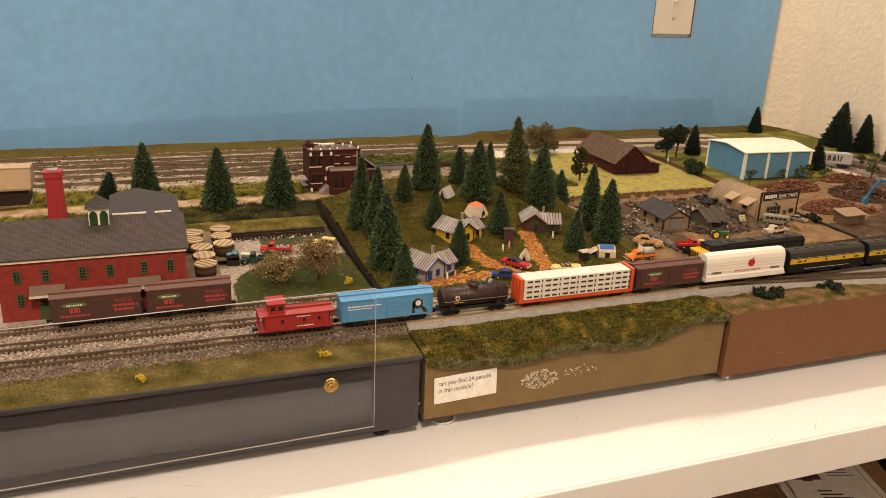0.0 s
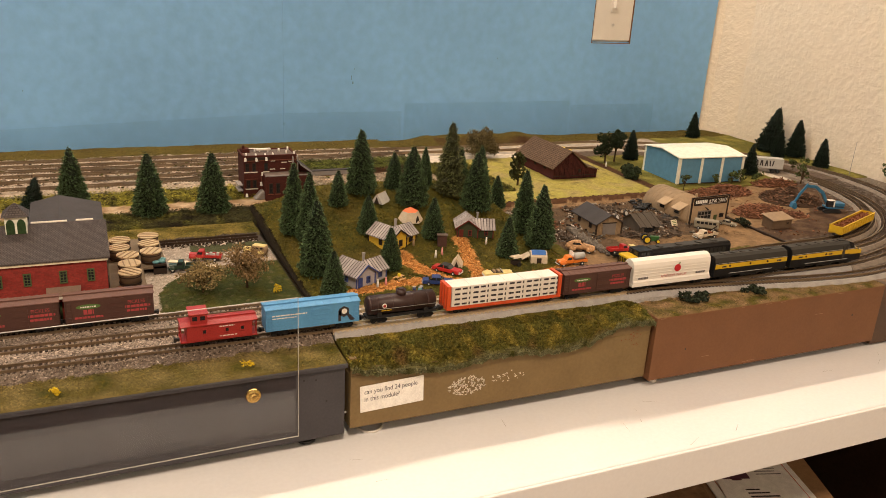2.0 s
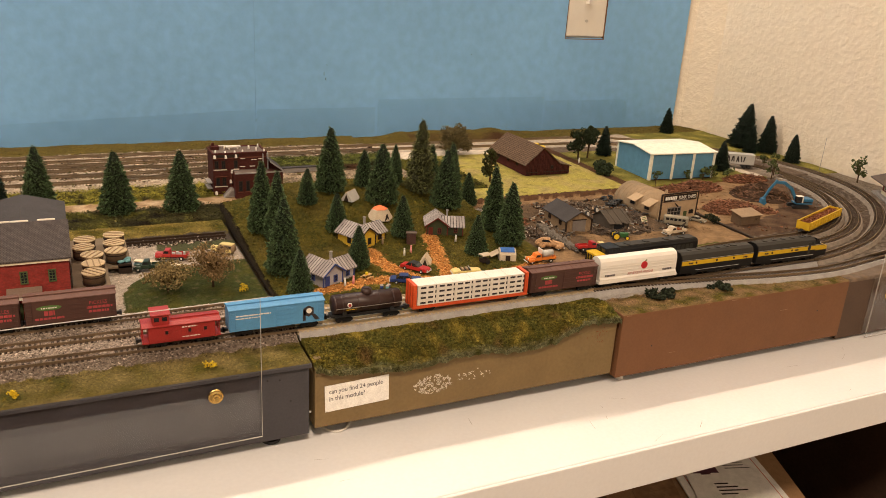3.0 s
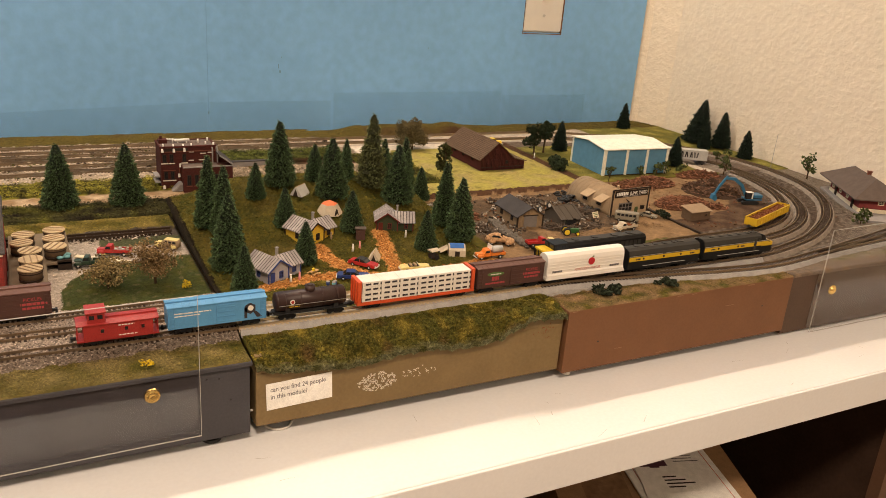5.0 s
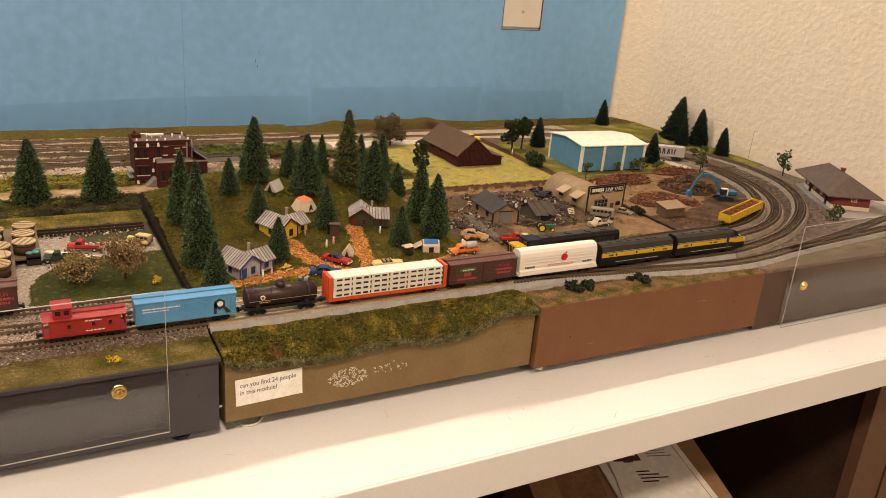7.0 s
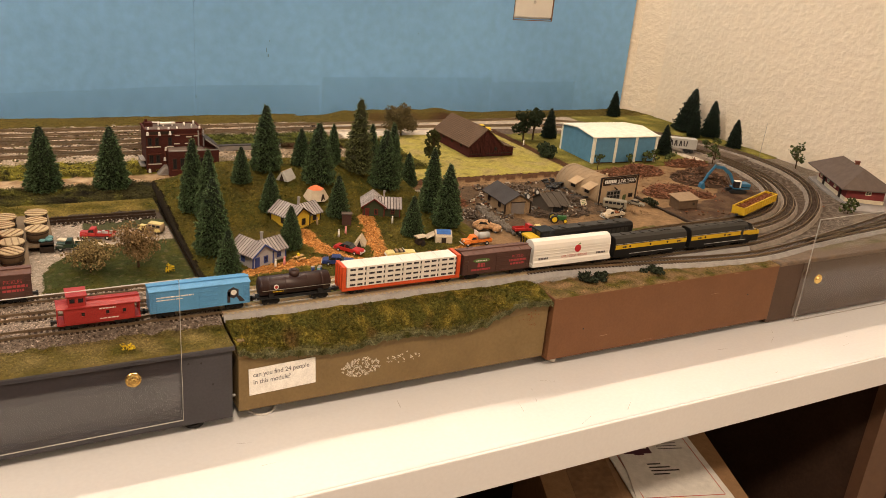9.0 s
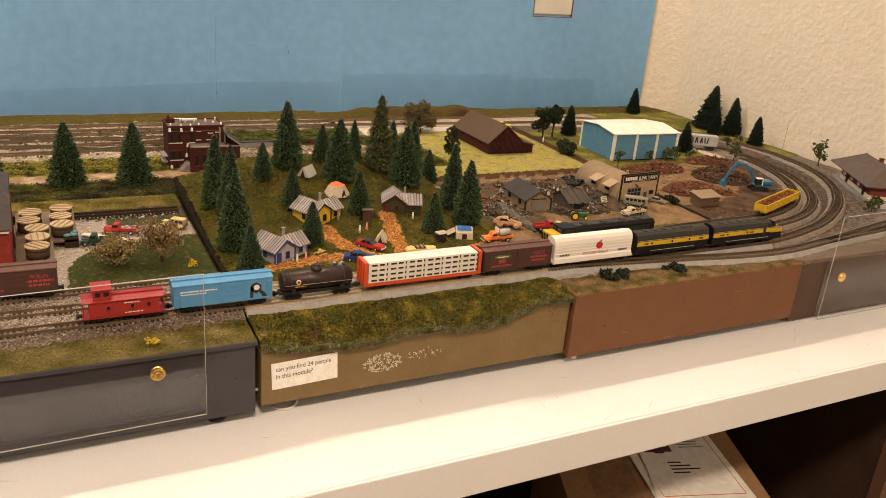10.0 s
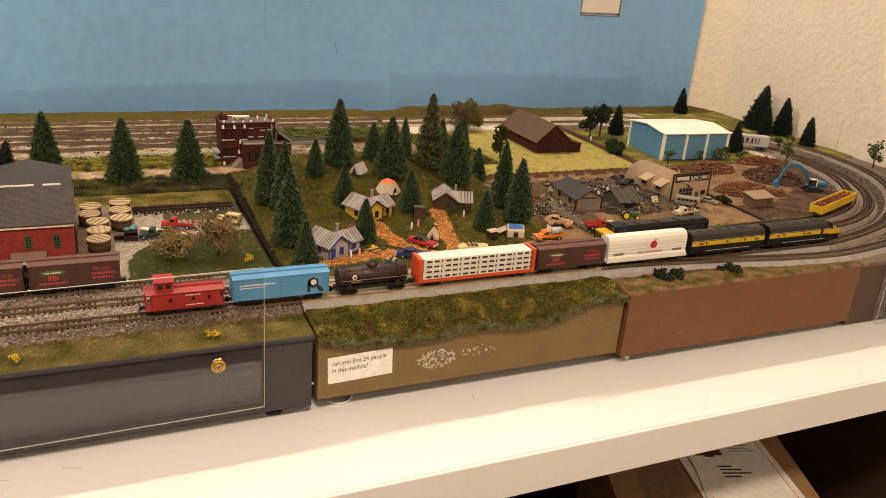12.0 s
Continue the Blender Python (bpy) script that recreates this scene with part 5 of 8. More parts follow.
part("coping", B(-0.0005, 0.1105, -0.0008, 0.0068, 0.009, 0.0102), "felt", cv)

# ---- barn ----
bn = thing("barn", "dark red wooden barn with a brown shingle roof", "model barn", at(0.5130, 0.5440, 0.0822, 0.5))
W, D, H, R = 0.0580, 0.1140, 0.0200, 0.0240
part("wall", prism(bmesh.new(), [(-W / 2, 0), (W / 2, 0), (W / 2, H), (0, H + R), (-W / 2, H)], "y", -D / 2, D / 2), "barn_board", bn)
bm = bmesh.new()
s = R / (W / 2)
for sg in (-1, 1):
    prism(bm, [(0, H + R + 0.0012), (0, H + R), (sg * (W / 2 + 0.004), H - 0.004 * s), (sg * (W / 2 + 0.004), H - 0.004 * s + 0.0012)], "y", -D / 2 - 0.0035, D / 2 + 0.0035)
part("roof", bm, "barn_roof", bn, "brown shingle roof")
part("lean_to", prism(bmesh.new(), [(W / 2 + 0.0002, 0), (W / 2 + 0.0235, 0), (W / 2 + 0.0235, 0.0132), (W / 2 + 0.0002, 0.0182)], "y", -D / 2, D / 2 - 0.01), "barn_board", bn)
part("lean_to_roof", prism(bmesh.new(), [(W / 2 + 0.0042, 0.0184), (W / 2 + 0.0042, 0.0170), (W / 2 + 0.0265, 0.0122), (W / 2 + 0.0265, 0.0134)], "y", -D / 2 - 0.002, D / 2 - 0.008), "barn_roof", bn)
rnd = random.Random(19)
for k in range(16):
    x = -W / 2 + 0.0018 + k * 0.0051
    part("board", B(x - 0.0012, x + 0.0012, -D / 2 - 0.0007, -D / 2 - 0.0001, 0.0003, rnd.uniform(0.0100, 0.0125)), "barn_board", bn)
part("cross_rail", B(-W / 2, W / 2 + 0.023, -D / 2 - 0.0011, -D / 2 - 0.0002, 0.0042, 0.0054), "dark_trim", bn)
door(bn, pose(-0.002, -D / 2 - 0.0004, 0.0005), 0.014, 0.017, "barn_board")
door(bn, pose(-0.002, -D / 2 - 0.0004, 0.0255), 0.008, 0.008, "barn_board")
window(bn, pose(0.019, -D / 2 - 0.0004, 0.012), 0.0045, 0.006, "dark_trim")
for y in (-0.03, 0.0, 0.03):
    window(bn, pose(-W / 2 - 0.0004, y, 0.014, 0, 0, -90), 0.005, 0.006, "dark_trim")

# ---- blue steel shed ----
bs = thing("steel_shed", "sky-blue steel shed with white posts and white roof", "model shed", at(0.6740, 0.4200, 0.0820, -3.5))
W, D, H, R = 0.1240, 0.0960, 0.0422, 0.0055
part("wall", prism(bmesh.new(), [(0, 0), (D, 0), (D, H), (D / 2, H + R), (0, H)], "x", 0, W), "shed_blue", bs)
bm = bmesh.new()
for a, za, b in ((-0.003, H - 0.0003, D / 2), (D + 0.003, H - 0.0003, D / 2)):
    prism(bm, [(a, za), (a, za + 0.0015), (b, H + R + 0.0015), (b, H + R)], "x", -0.0035, W + 0.0035)
part("roof", bm, "shed_white", bs, "white sheet metal roof")
for x in (0.0008, W * 0.345, W * 0.665, W - 0.0008):
    part("post", B(x - 0.0022, x + 0.0022, -0.0014, -0.0002, 0, H), "shed_white", bs)
for y in (0.001, D - 0.001):
    part("post", B(-0.0012, -0.0002, y - 0.0018, y + 0.0018, 0, H), "shed_white", bs)
part("base_strip", B(0.004, W, -0.0012, -0.0003, 0, 0.0012), "dark_trim", bs)

# ---- junk yard ----
qh = thing("quonset_hut", "tan half-round junk yard hall with a false front", "model hall", at(0.5835, 0.2430, 0.0795, 4) @ Matrix.Diagonal((1, 1, 0.93, 1)))
n = 20
arcp = [(0.0300 * math.cos(math.pi * i / n) - 0.001, 0.0315 * math.sin(math.pi * i / n) ** 0.9) for i in range(n + 1)]
part("shell", prism(bmesh.new(), arcp, "y", 0.002, 0.098), "tan", qh, "", True)
for k in range(1, 12):
    yy = 0.002 + k * 0.0082
    inner = [(u * 1.008, v * 1.01) for u, v in arcp]
    part("rib", prism(bmesh.new(), inner, "y", yy - 0.0003, yy + 0.0003), "tan", qh)
part("false_front", B(-0.034, 0.0335, -0.001, 0.0019, 0, 0.0405), "tan_light", qh)
for a in ((-0.0345, -0.0325, 0, 0.0412), (0.032, 0.034, 0, 0.0412), (-0.0325, 0.032, 0.0395, 0.0412)):
    part("edge_trim", B(a[0], a[1], -0.0017, -0.0002, a[2], a[3]), "dark_trim", qh)
sg = part("sign_board", B(-0.0305, 0.0300, -0.0016, -0.0009, 0.0285, 0.0388), "dark_trim", qh, "black sign board with white letters")
words("JUNK YARD", 0.0078, pose(0.0125, -0.00175, 0.0312, 90), "paper", sg, squeeze=0.78)
for k in range(7):
    part("lettering_bar", B(-0.0280 + k * 0.0031, -0.0258 + k * 0.0031, -0.0020, -0.0015, 0.0316, 0.0366), "paper", sg)
part("lettering_bar", B(-0.016, 0.017, -0.0019, -0.0015, 0.0294, 0.0303), "stone_grey", sg)
gd = part("bay_door", B(-0.021, 0.004, -0.0014, -0.0008, 0, 0.020), "grey_door", qh, "dark glazed bay door")
for i in range(4):
    for j in range(3):
        part("pane", B(-0.0200 + i * 0.0060, -0.0155 + i * 0.0060, -0.0018, -0.0013, 0.002 + j * 0.0058, 0.0066 + j * 0.0058), "pane", gd)
door(qh, pose(0.0125, -0.0012, 0), 0.0055, 0.0115, "green_trim")
window(qh, pose(0.0235, -0.0012, 0.010), 0.0075, 0.006, "dark_trim")
part("lamp_hood", rod(bmesh.new(), (-0.008, -0.0065, 0.0225), (-0.008, -0.0008, 0.0250), 0.0012, 0.0005, 8), "dark_trim", qh)
for y in (0.026, 0.055):
    d = part("dormer", prism(bmesh.new(), [(-0.0325, 0.0085), (-0.016, 0.0085), (-0.016, 0.0255), (-0.0325, 0.0175)], "y", y - 0.0065, y + 0.0065), "tan", qh)
    part("dormer_roof", prism(bmesh.new(), [(-0.0365, 0.0160), (-0.0365, 0.0171), (-0.0135, 0.0277), (-0.0135, 0.0266)], "y", y - 0.0085, y + 0.0085), "tan_light", d)
    part("dormer_window", B(-0.0331, -0.0323, y - 0.0042, y + 0.0042, 0.0100, 0.0158), "pane", d)
part("flue", rod(bmesh.new(), (0.004, 0.030, 0.030), (0.004, 0.030, 0.0355), 0.0018, None, 8), "tan_light", qh)
gr = thing("garage", "tan weatherboard garage with dark felt roof", "model garage", at(0.4150, 0.2590, 0.0795, -3))
W, D, H, R = 0.037, 0.057, 0.0162, 0.0105
part("wall", prism(bmesh.new(), [(-W / 2, 0), (W / 2, 0), (W / 2, H), (0, H + R), (-W / 2, H)], "y", -D / 2, D / 2), "tan_board", gr)
bm = bmesh.new()
s = R / (W / 2)
for k in (-1, 1):
    prism(bm, [(0, H + R + 0.0012), (0, H + R), (k * (W / 2 + 0.003), H - 0.003 * s), (k * (W / 2 + 0.003), H - 0.003 * s + 0.0012)], "y", -D / 2 - 0.003, D / 2 + 0.003)
part("roof", bm, "felt", gr, "dark grey felt roof")
for x in (-W / 2, W / 2):
    part("corner_trim", B(x - 0.0009, x + 0.0009, -D / 2 - 0.0008, -D / 2 + 0.0008, 0, H), "dark_trim", gr)
part("garage_door", B(-0.0095, 0.0095, -D / 2 - 0.0008, -D / 2 - 0.0001, 0, 0.0155), "grey_door", gr, "grey roll-up door")
part("door_trim", B(-0.0108, 0.0108, -D / 2 - 0.0006, -D / 2 - 0.00005, 0.0156, 0.0170), "dark_trim", gr)
for y in (-0.014, 0.014):
    window(gr, pose(-W / 2 - 0.0004, y, 0.0105, 0, 0, -90), 0.0055, 0.0075, "dark_trim")
sk = thing("shack", "collapsing dark grey plank shack", "model shack", at(0.4720, 0.2410, 0.0795, 4))
part("wall", prism(bmesh.new(), [(-0.016, 0), (0.018, 0), (0.018, 0.0120), (0.003, 0.0215), (-0.016, 0.0115)], "x", -0.0165, 0.0165), "shack_wood", sk)
rnd = random.Random(5)
for sg, y0, z0, y1, z1 in ((-1, 0.0035, 0.0222, -0.0195, 0.0098), (1, 0.0030, 0.0222, 0.0205, 0.0108)):
    x = -0.0190
    while x < 0.0175:
        w, dz = rnd.uniform(0.0026, 0.0040), rnd.uniform(-0.0006, 0.0006)
        part("roof_plank", prism(bmesh.new(), [(y0, z0 + dz), (y0, z0 - 0.0009 + dz), (y1 + rnd.uniform(-0.0014, 0.0014), z1 - 0.0009 + dz), (y1, z1 + dz)], "x", x, x + w - 0.0003), "shack_wood", sk)
        x += w
part("doorway", B(-0.0085, 0.0080, -0.0166, -0.0158, 0, 0.0088), "pane", sk, "open dark doorway")
for x in (-0.0120, 0.0105):
    part("post", B(x - 0.0007, x + 0.0007, -0.0170, -0.0161, 0, 0.0110), "shack_wood", sk)
hu = thing("hut", "small brown wooden hut with a slanted tan roof", "model hut", at(0.6715, 0.2050, 0.0795, 1, 0.85))
part("wall", prism(bmesh.new(), [(-0.011, 0), (0.011, 0), (0.011, 0.0185), (-0.011, 0.0145)], "x", -0.0205, 0.0205), "hut_board", hu)
part("roof", prism(bmesh.new(), [(-0.0135, 0.0141), (0.0135, 0.0190), (0.0135, 0.0201), (-0.0135, 0.0152)], "x", -0.0230, 0.0230), "hut_roof", hu)
window(hu, pose(0.0115, -0.0113, 0.0080), 0.0055, 0.0052, "hut_board", "pane")

# ---- station behind the curve ----
sn = thing("station", "red railway station with a broad hipped brown roof", "model station", at(1.0325, 0.1987, 0.0795, -33))
part("wall", B(-0.046, 0.009, -0.077, 0.045, 0, 0.024), "station_red", sn)
part("plinth", B(-0.047, 0.010, -0.078, 0.046, 0, 0.0085), "cream", sn)
v = [(-0.058, -0.088, 0.024), (0.027, -0.080, 0.024), (0.000, 0.060, 0.024), (-0.058, 0.072, 0.024), (-0.020, -0.054, 0.050), (-0.023, 0.0275, 0.050)]
v += [(x, y, z - 0.0016) for x, y, z in v]
raw("roof", v, [(0, 1, 4), (1, 2, 5, 4), (2, 3, 5), (3, 0, 4, 5), (6, 7, 1, 0), (7, 8, 2, 1), (8, 9, 3, 2), (9, 6, 0, 3), (6, 9, 11, 10), (7, 6, 10), (8, 7, 10, 11), (9, 8, 11)], "station_roof", sn, "brown hipped roof with deep eaves")
bm = B(-0.0228, -0.0172, -0.0265, -0.0220, 0.046, 0.0535)
box(bm, -0.0236, -0.0164, -0.0273, -0.0212, 0.0532, 0.0546)
part("chimney", bm, "chimney_brick", sn)
for y in (-0.030, 0.0, 0.032):
    window(sn, pose(-0.0464, y, 0.0155, 0, 0, -90), 0.008, 0.009, "cream")
window(sn, pose(-0.0150, -0.0774, 0.0185), 0.0085, 0.0062, "cream")
for y in (-0.055, 0.016):
    door(sn, pose(-0.0472, y, 0.0030, 0, 0, -90), 0.008, 0.0145, "dark_trim")
pf = thing("platform", "pale concrete station platform", "model platform", at(0.985, 0.190, 0.0795))
part("slab", prism(bmesh.new(), [(-0.058, -0.070), (-0.030, -0.085), (0.080, -0.085), (0.080, 0.09), (0.034, 0.09), (-0.012, 0.022)], "z", 0.0, 0.0028), "stone_grey", pf)


# ---- fronts: acrylic guards, signs and marks ----
def guard(x0, x1, zb0, zb1, zt0, zt1, label):
    th = thing("acrylic_guard", label, "acrylic guard", group="clear acrylic guards")
    y0, y1 = -0.0074, -0.0062
    part("sheet", prism(bmesh.new(), [(x0, zb0), (x1, zb1), (x1, zt1), (x0, zt0)], "y", y0, y1), "acrylic", th)
    e = 0.0003
    for q in ([(x0, zt0), (x1, zt1), (x1, zt1 + e), (x0, zt0 + e)], [(x0, zb0 - e), (x1, zb1 - e), (x1, zb1), (x0, zb0)], [(x1, zb1), (x1 + e, zb1), (x1 + e, zt1), (x1, zt1)],
              [(x0 - e, zb0), (x0, zb0), (x0, zt0), (x0 - e, zt0)]):
        part("polished_edge", prism(bmesh.new(), q, "y", y0, y1), "edge", th)
    return th


def knob(parent, x, z):
    bm = bmesh.new()
    for r0, r1, a, b in ((0.0062, 0.0058, 0.0, 0.0012), (0.0050, 0.0040, 0.0012, 0.0026), (0.0026, 0.0018, 0.0026, 0.0036)):
        rod(bm, (x, -0.0086 - a, z), (x, -0.0086 - b, z), r0, r1, 24)
    part("brass_knob", bm, "gold", parent, "round polished brass fixing knob")


def backing(parent, x0, x1, z0, z1, y, mat):
    """An added glossy panel on the board, behind the clear sheet, that carries the sheet's reflection."""
    part("sheet_reflection", B(x0, x1, y - 0.0005, y - 0.0001, z0, z1), mat, parent)


backing(mod_grey, -0.6195, -0.0468, 0.0215, 0.0742, 0.0, "grey_gloss")
backing(mod_right, 0.6755, 1.0715, 0.0045, 0.0782, 0.0, "brown_gloss")
gl = guard(-0.620, -0.0465, 0.0135, 0.0205, 0.1380, 0.1440, "clear acrylic guard screwed to the dark grey module")
knob(gl, -0.0828, 0.0655)
knob(gl, -0.52, 0.0600)
gr2 = guard(0.6750, 1.072, 0.0020, 0.0025, 0.1325, 0.1390, "clear acrylic guard screwed to the dark brown module")
knob(gr2, 0.6955, 0.0560)

nt = thing("paper_note", "white printed paper note glued on the olive board", "paper note", pose(0.0375, -0.0003, 0.0415, 0, -2.0, 0))
part("sheet", B(-0.0290, 0.0290, -0.0004, 0, -0.0123, 0.0128), "paper", nt)
words("can you find 24 people", 0.0062, pose(-0.0255, -0.00055, 0.0048, 90), "ink_grey", nt, squeeze=0.86, center=False)
words("in this module?", 0.0062, pose(-0.0255, -0.00055, -0.0022, 90), "ink_grey", nt, squeeze=0.86, center=False)
rnd = random.Random(21)
bm = bmesh.new()
for _ in range(760):
    a, r = rnd.uniform(0, 6.28), math.sqrt(rnd.random())
    big = rnd.random() < 0.78
    x, z = (0.110 + 0.0195 * r * math.cos(a), 0.0375 + 0.0095 * r * math.sin(a)) if big else (0.151 + 0.018 * r * math.cos(a), 0.0405 + 0.0055 * r * math.sin(a))
    if nz(x, z, 300, 4) < (-0.12 if big else 0.10):
        continue
    s = rnd.uniform(0.0004, 0.0008)
    a = rnd.uniform(0, 3)
    pts = [(x + s * math.cos(a + k * 1.57) * rnd.uniform(0.6, 1.4), z + s * math.sin(a + k * 1.57) * rnd.uniform(0.6, 1.4)) for k in range(4)]
    vs = [bm.verts.new((px, -0.0003, pz)) for px, pz in pts]
    bm.faces.new(vs)
fl = part("dried_glue", bm, "flake", mod_olive, "flaked white glue left on the board")
tagged(fl, kind="stuff")
cb = bpy.data.curves.new("cable", "CURVE")
cb.dimensions, cb.bevel_depth = "3D", 0.0012
sp = cb.splines.new("BEZIER")
sp.bezier_points.add(2)
for p, co in zip(sp.bezier_points, ((0.008, 0.026, 0.0016), (0.024, 0.0085, 0.0014), (0.043, 0.028, 0.0016))):
    p.co, p.handle_left_type, p.handle_right_type = co, "AUTO", "AUTO"
tmp = bpy.data.objects.new("cable", cb)
me = bpy.data.meshes.new_from_object(tmp)
bpy.data.objects.remove(tmp)
me.materials.append(M["cable"])
tagged(new("cable", me), "white cable looped under the olive module", "cable")
bm = rod(bmesh.new(), (-0.0085, 0.012, 0.024), (0.0015, 0.012, 0.0235), 0.0011, None, 8)
lone("cable", bm, "cable", "short grey cable between two modules", "cable")

M["worn_edge"] = paint("worn_brown_paint", (0.30, 0.18, 0.11), 0.7)
bm = bmesh.new()
rnd = random.Random(44)
for _ in range(34):
    x, z, q = 0.289 + rnd.gauss(0, 0.0050), 0.060 + rnd.gauss(0, 0.0055), rnd.uniform(0.0003, 0.0008)
    if x < 0.304 and z < 0.071:
        bmesh.ops.create_icosphere(bm, subdivisions=1, radius=q, matrix=Matrix.Translation((x, -0.0001, z)) @ Matrix.Diagonal((1, 0.3, 1, 1)))
tagged(part("pit_mark", bm, "rust", mod_olive, "small rusty pits in the paint"), kind="stuff")
bm = bmesh.new()
for x, z, q in ((0.445, 0.0135, 0.006), (0.436, 0.0130, 0.003), (0.420, 0.0775, 0.002), (0.455, 0.0772, 0.004), (0.475, 0.0770, 0.003), (0.532, 0.0560, 0.006), (0.380, 0.0280, 0.005), (0.560, 0.0772, 0.005), (0.318, 0.0776, 0.003)):
    box(bm, x - q, x + q, -0.0042, -0.0040, z - 0.0002, z + 0.0002)
tagged(part("scuff_mark", bm, "worn_edge", mod_brown, "pale worn scuffs in the brown paint"), kind="stuff")

# ---- under the shelf ----
cab = thing("cabinet", "brown wooden cabinet under the shelf with a dark open bay", "cabinet")
part("end_panel", B(0.885, XW - 0.001, -0.030, -0.012, FLOOR, -0.0525), "cabinet", cab, "brown wooden end panel")
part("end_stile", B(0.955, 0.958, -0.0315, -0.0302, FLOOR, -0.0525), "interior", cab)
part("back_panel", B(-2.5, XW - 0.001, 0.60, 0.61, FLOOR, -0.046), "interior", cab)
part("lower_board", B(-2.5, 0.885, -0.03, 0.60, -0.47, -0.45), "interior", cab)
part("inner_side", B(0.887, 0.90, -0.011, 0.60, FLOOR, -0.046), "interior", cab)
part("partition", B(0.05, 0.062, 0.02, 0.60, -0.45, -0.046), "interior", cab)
carton = thing("cardboard_box", "brown cardboard carton under the shelf", "cardboard box", pose(0.5020, 0.0300, -0.449, 0, 0, -22.0))
part("body", B(-0.1246, 0.1246, -0.1050, 0.1100, 0, 0.249, bevel=0.002), "cardboard", carton)
part("flap", B(-0.1250, -0.0610, -0.1055, 0.1105, 0.2492, 0.2508), "cardboard", carton)
part("flap", B(-0.0600, 0.1250, -0.1055, 0.1105, 0.2492, 0.2508), "cardboard", carton)
part("tape", B(-0.0900, -0.0330, -0.1050, 0.1100, 0.2509, 0.2513), "tape", carton, "shiny clear packing tape")
env = thing("envelope", "white padded envelope with an address label lying on the carton", "envelope", pose(0.5370, 0.0190, -0.1976, 0, 0, -17.0))
part("sheet", B(-0.0620, 0.0640, -0.0660, 0.0720, 0, 0.0022, bevel=0.0008), "paper", env)
part("badge", B(-0.040, -0.002, 0.0320, 0.0480, 0.0023, 0.0026), "label_maroon", env, "maroon printed badge")
part("badge_foot", B(-0.027, -0.014, 0.0290, 0.0322, 0.0023, 0.0026), "label_maroon", env)
part("badge_band", B(-0.036, -0.006, 0.0420, 0.0465, 0.0026, 0.0028), "paper", env)
part("label_patch", B(-0.022, 0.032, -0.022, 0.016, 0.0023, 0.0025), "paper", env)
for k, w in enumerate((0.018, 0.028, 0.038, 0.022)):
    part("address_bar", B(-0.019, -0.019 + w, 0.008 - k * 0.0068, 0.0105 - k * 0.0068, 0.00255, 0.0027), "ink", env)
for k, w in enumerate((0.030, 0.028, 0.034)):
    part("address_bar", B(0.010, 0.010 + w, 0.052 - k * 0.006, 0.0535 - k * 0.006, 0.0023, 0.0025), "ink_grey", env)
M["red_line"] = paint("red_print", (0.55, 0.10, 0.06), 0.7)
for q in ((0.0545, 0.0553, -0.054, 0.068), (-0.050, 0.0545, -0.0550, -0.0540), (-0.0510, -0.0502, -0.054, 0.068)):
    part("border_line", B(*q, 0.0023, 0.0025), "red_line", env)
# Opaque white sliver drawn as the glint of clear wrap.
wrap = lone("wrap_glint", prism(bmesh.new(), [(-0.004, -0.055), (0.004, -0.052), (0.0015, 0.0), (0.005, 0.045), (-0.003, 0.050), (-0.0015, 0.0)], "z", 0, 0.0012), "white", "white sliver painted as the shine of clear wrap on the envelope", "plastic wrap", pose(0.4880, 0.0300, -0.1950, 0, 0, -24))


# ---- rolling stock ----
for key, rgb, rough in (("loco_black", (0.010, 0.010, 0.011), 0.4), ("loco_yellow", (0.62, 0.40, 0.02), 0.45), ("loco_grey", (0.036, 0.034, 0.031), 0.55), ("car_blue", (0.10, 0.30, 0.56), 0.45),
                        ("car_red", (0.34, 0.030, 0.028), 0.45), ("car_orange", (0.60, 0.085, 0.025), 0.45), ("lumber", (0.76, 0.72, 0.66), 0.6), ("tank_brown", (0.036, 0.018, 0.016), 0.4),
                        ("reefer_brown", (0.075, 0.035, 0.028), 0.6), ("reefer_roof", (0.125, 0.062, 0.048), 0.65), ("print_red", (0.36, 0.055, 0.06), 0.7), ("print_green", (0.09, 0.17, 0.045), 0.7),
                        ("apple", (0.50, 0.02, 0.03), 0.5), ("gondola_yellow", (0.62, 0.40, 0.02), 0.5), ("silver", (0.45, 0.45, 0.44), 0.4), ("pink_print", (0.62, 0.30, 0.28), 0.7)):
    M[key] = paint(key, rgb, rough, 0.12, 70, 0.08, 900, spec=0.22 if key.startswith("loco") else 0.4)


def truck(parent, x, mat="loco_black"):
    bm = bmesh.new()
    for y in (-0.0072, 0.0072):
        prism(bm, [(-0.0075, 0.0030), (0.0075, 0.0030), (0.0075, 0.0046), (0.0045, 0.0060), (-0.0045, 0.0060), (-0.0075, 0.0046)], "y", y - 0.0006, y + 0.0006)
        box(bm, -0.0018, 0.0018, y - 0.0009, y + 0.0009, 0.0022, 0.0050)
    box(bm, -0.0015, 0.0015, -0.0068, 0.0068, 0.0040, 0.0066)
    t = part("truck", bm, mat, parent)
    t.location.x = x
    for wx in (-0.0050, 0.0050):
        bm = bmesh.new()
        for y in (-0.0048, 0.0048):
            rod(bm, (wx, y - 0.0006, 0.0027), (wx, y + 0.0006, 0.0027), 0.0027, None, 14)
        rod(bm, (wx, -0.0048, 0.0027), (wx, 0.0048, 0.0027), 0.0006, None, 6)
        part("wheelset", bm, "steel" if mat != "loco_black" else "black", t)


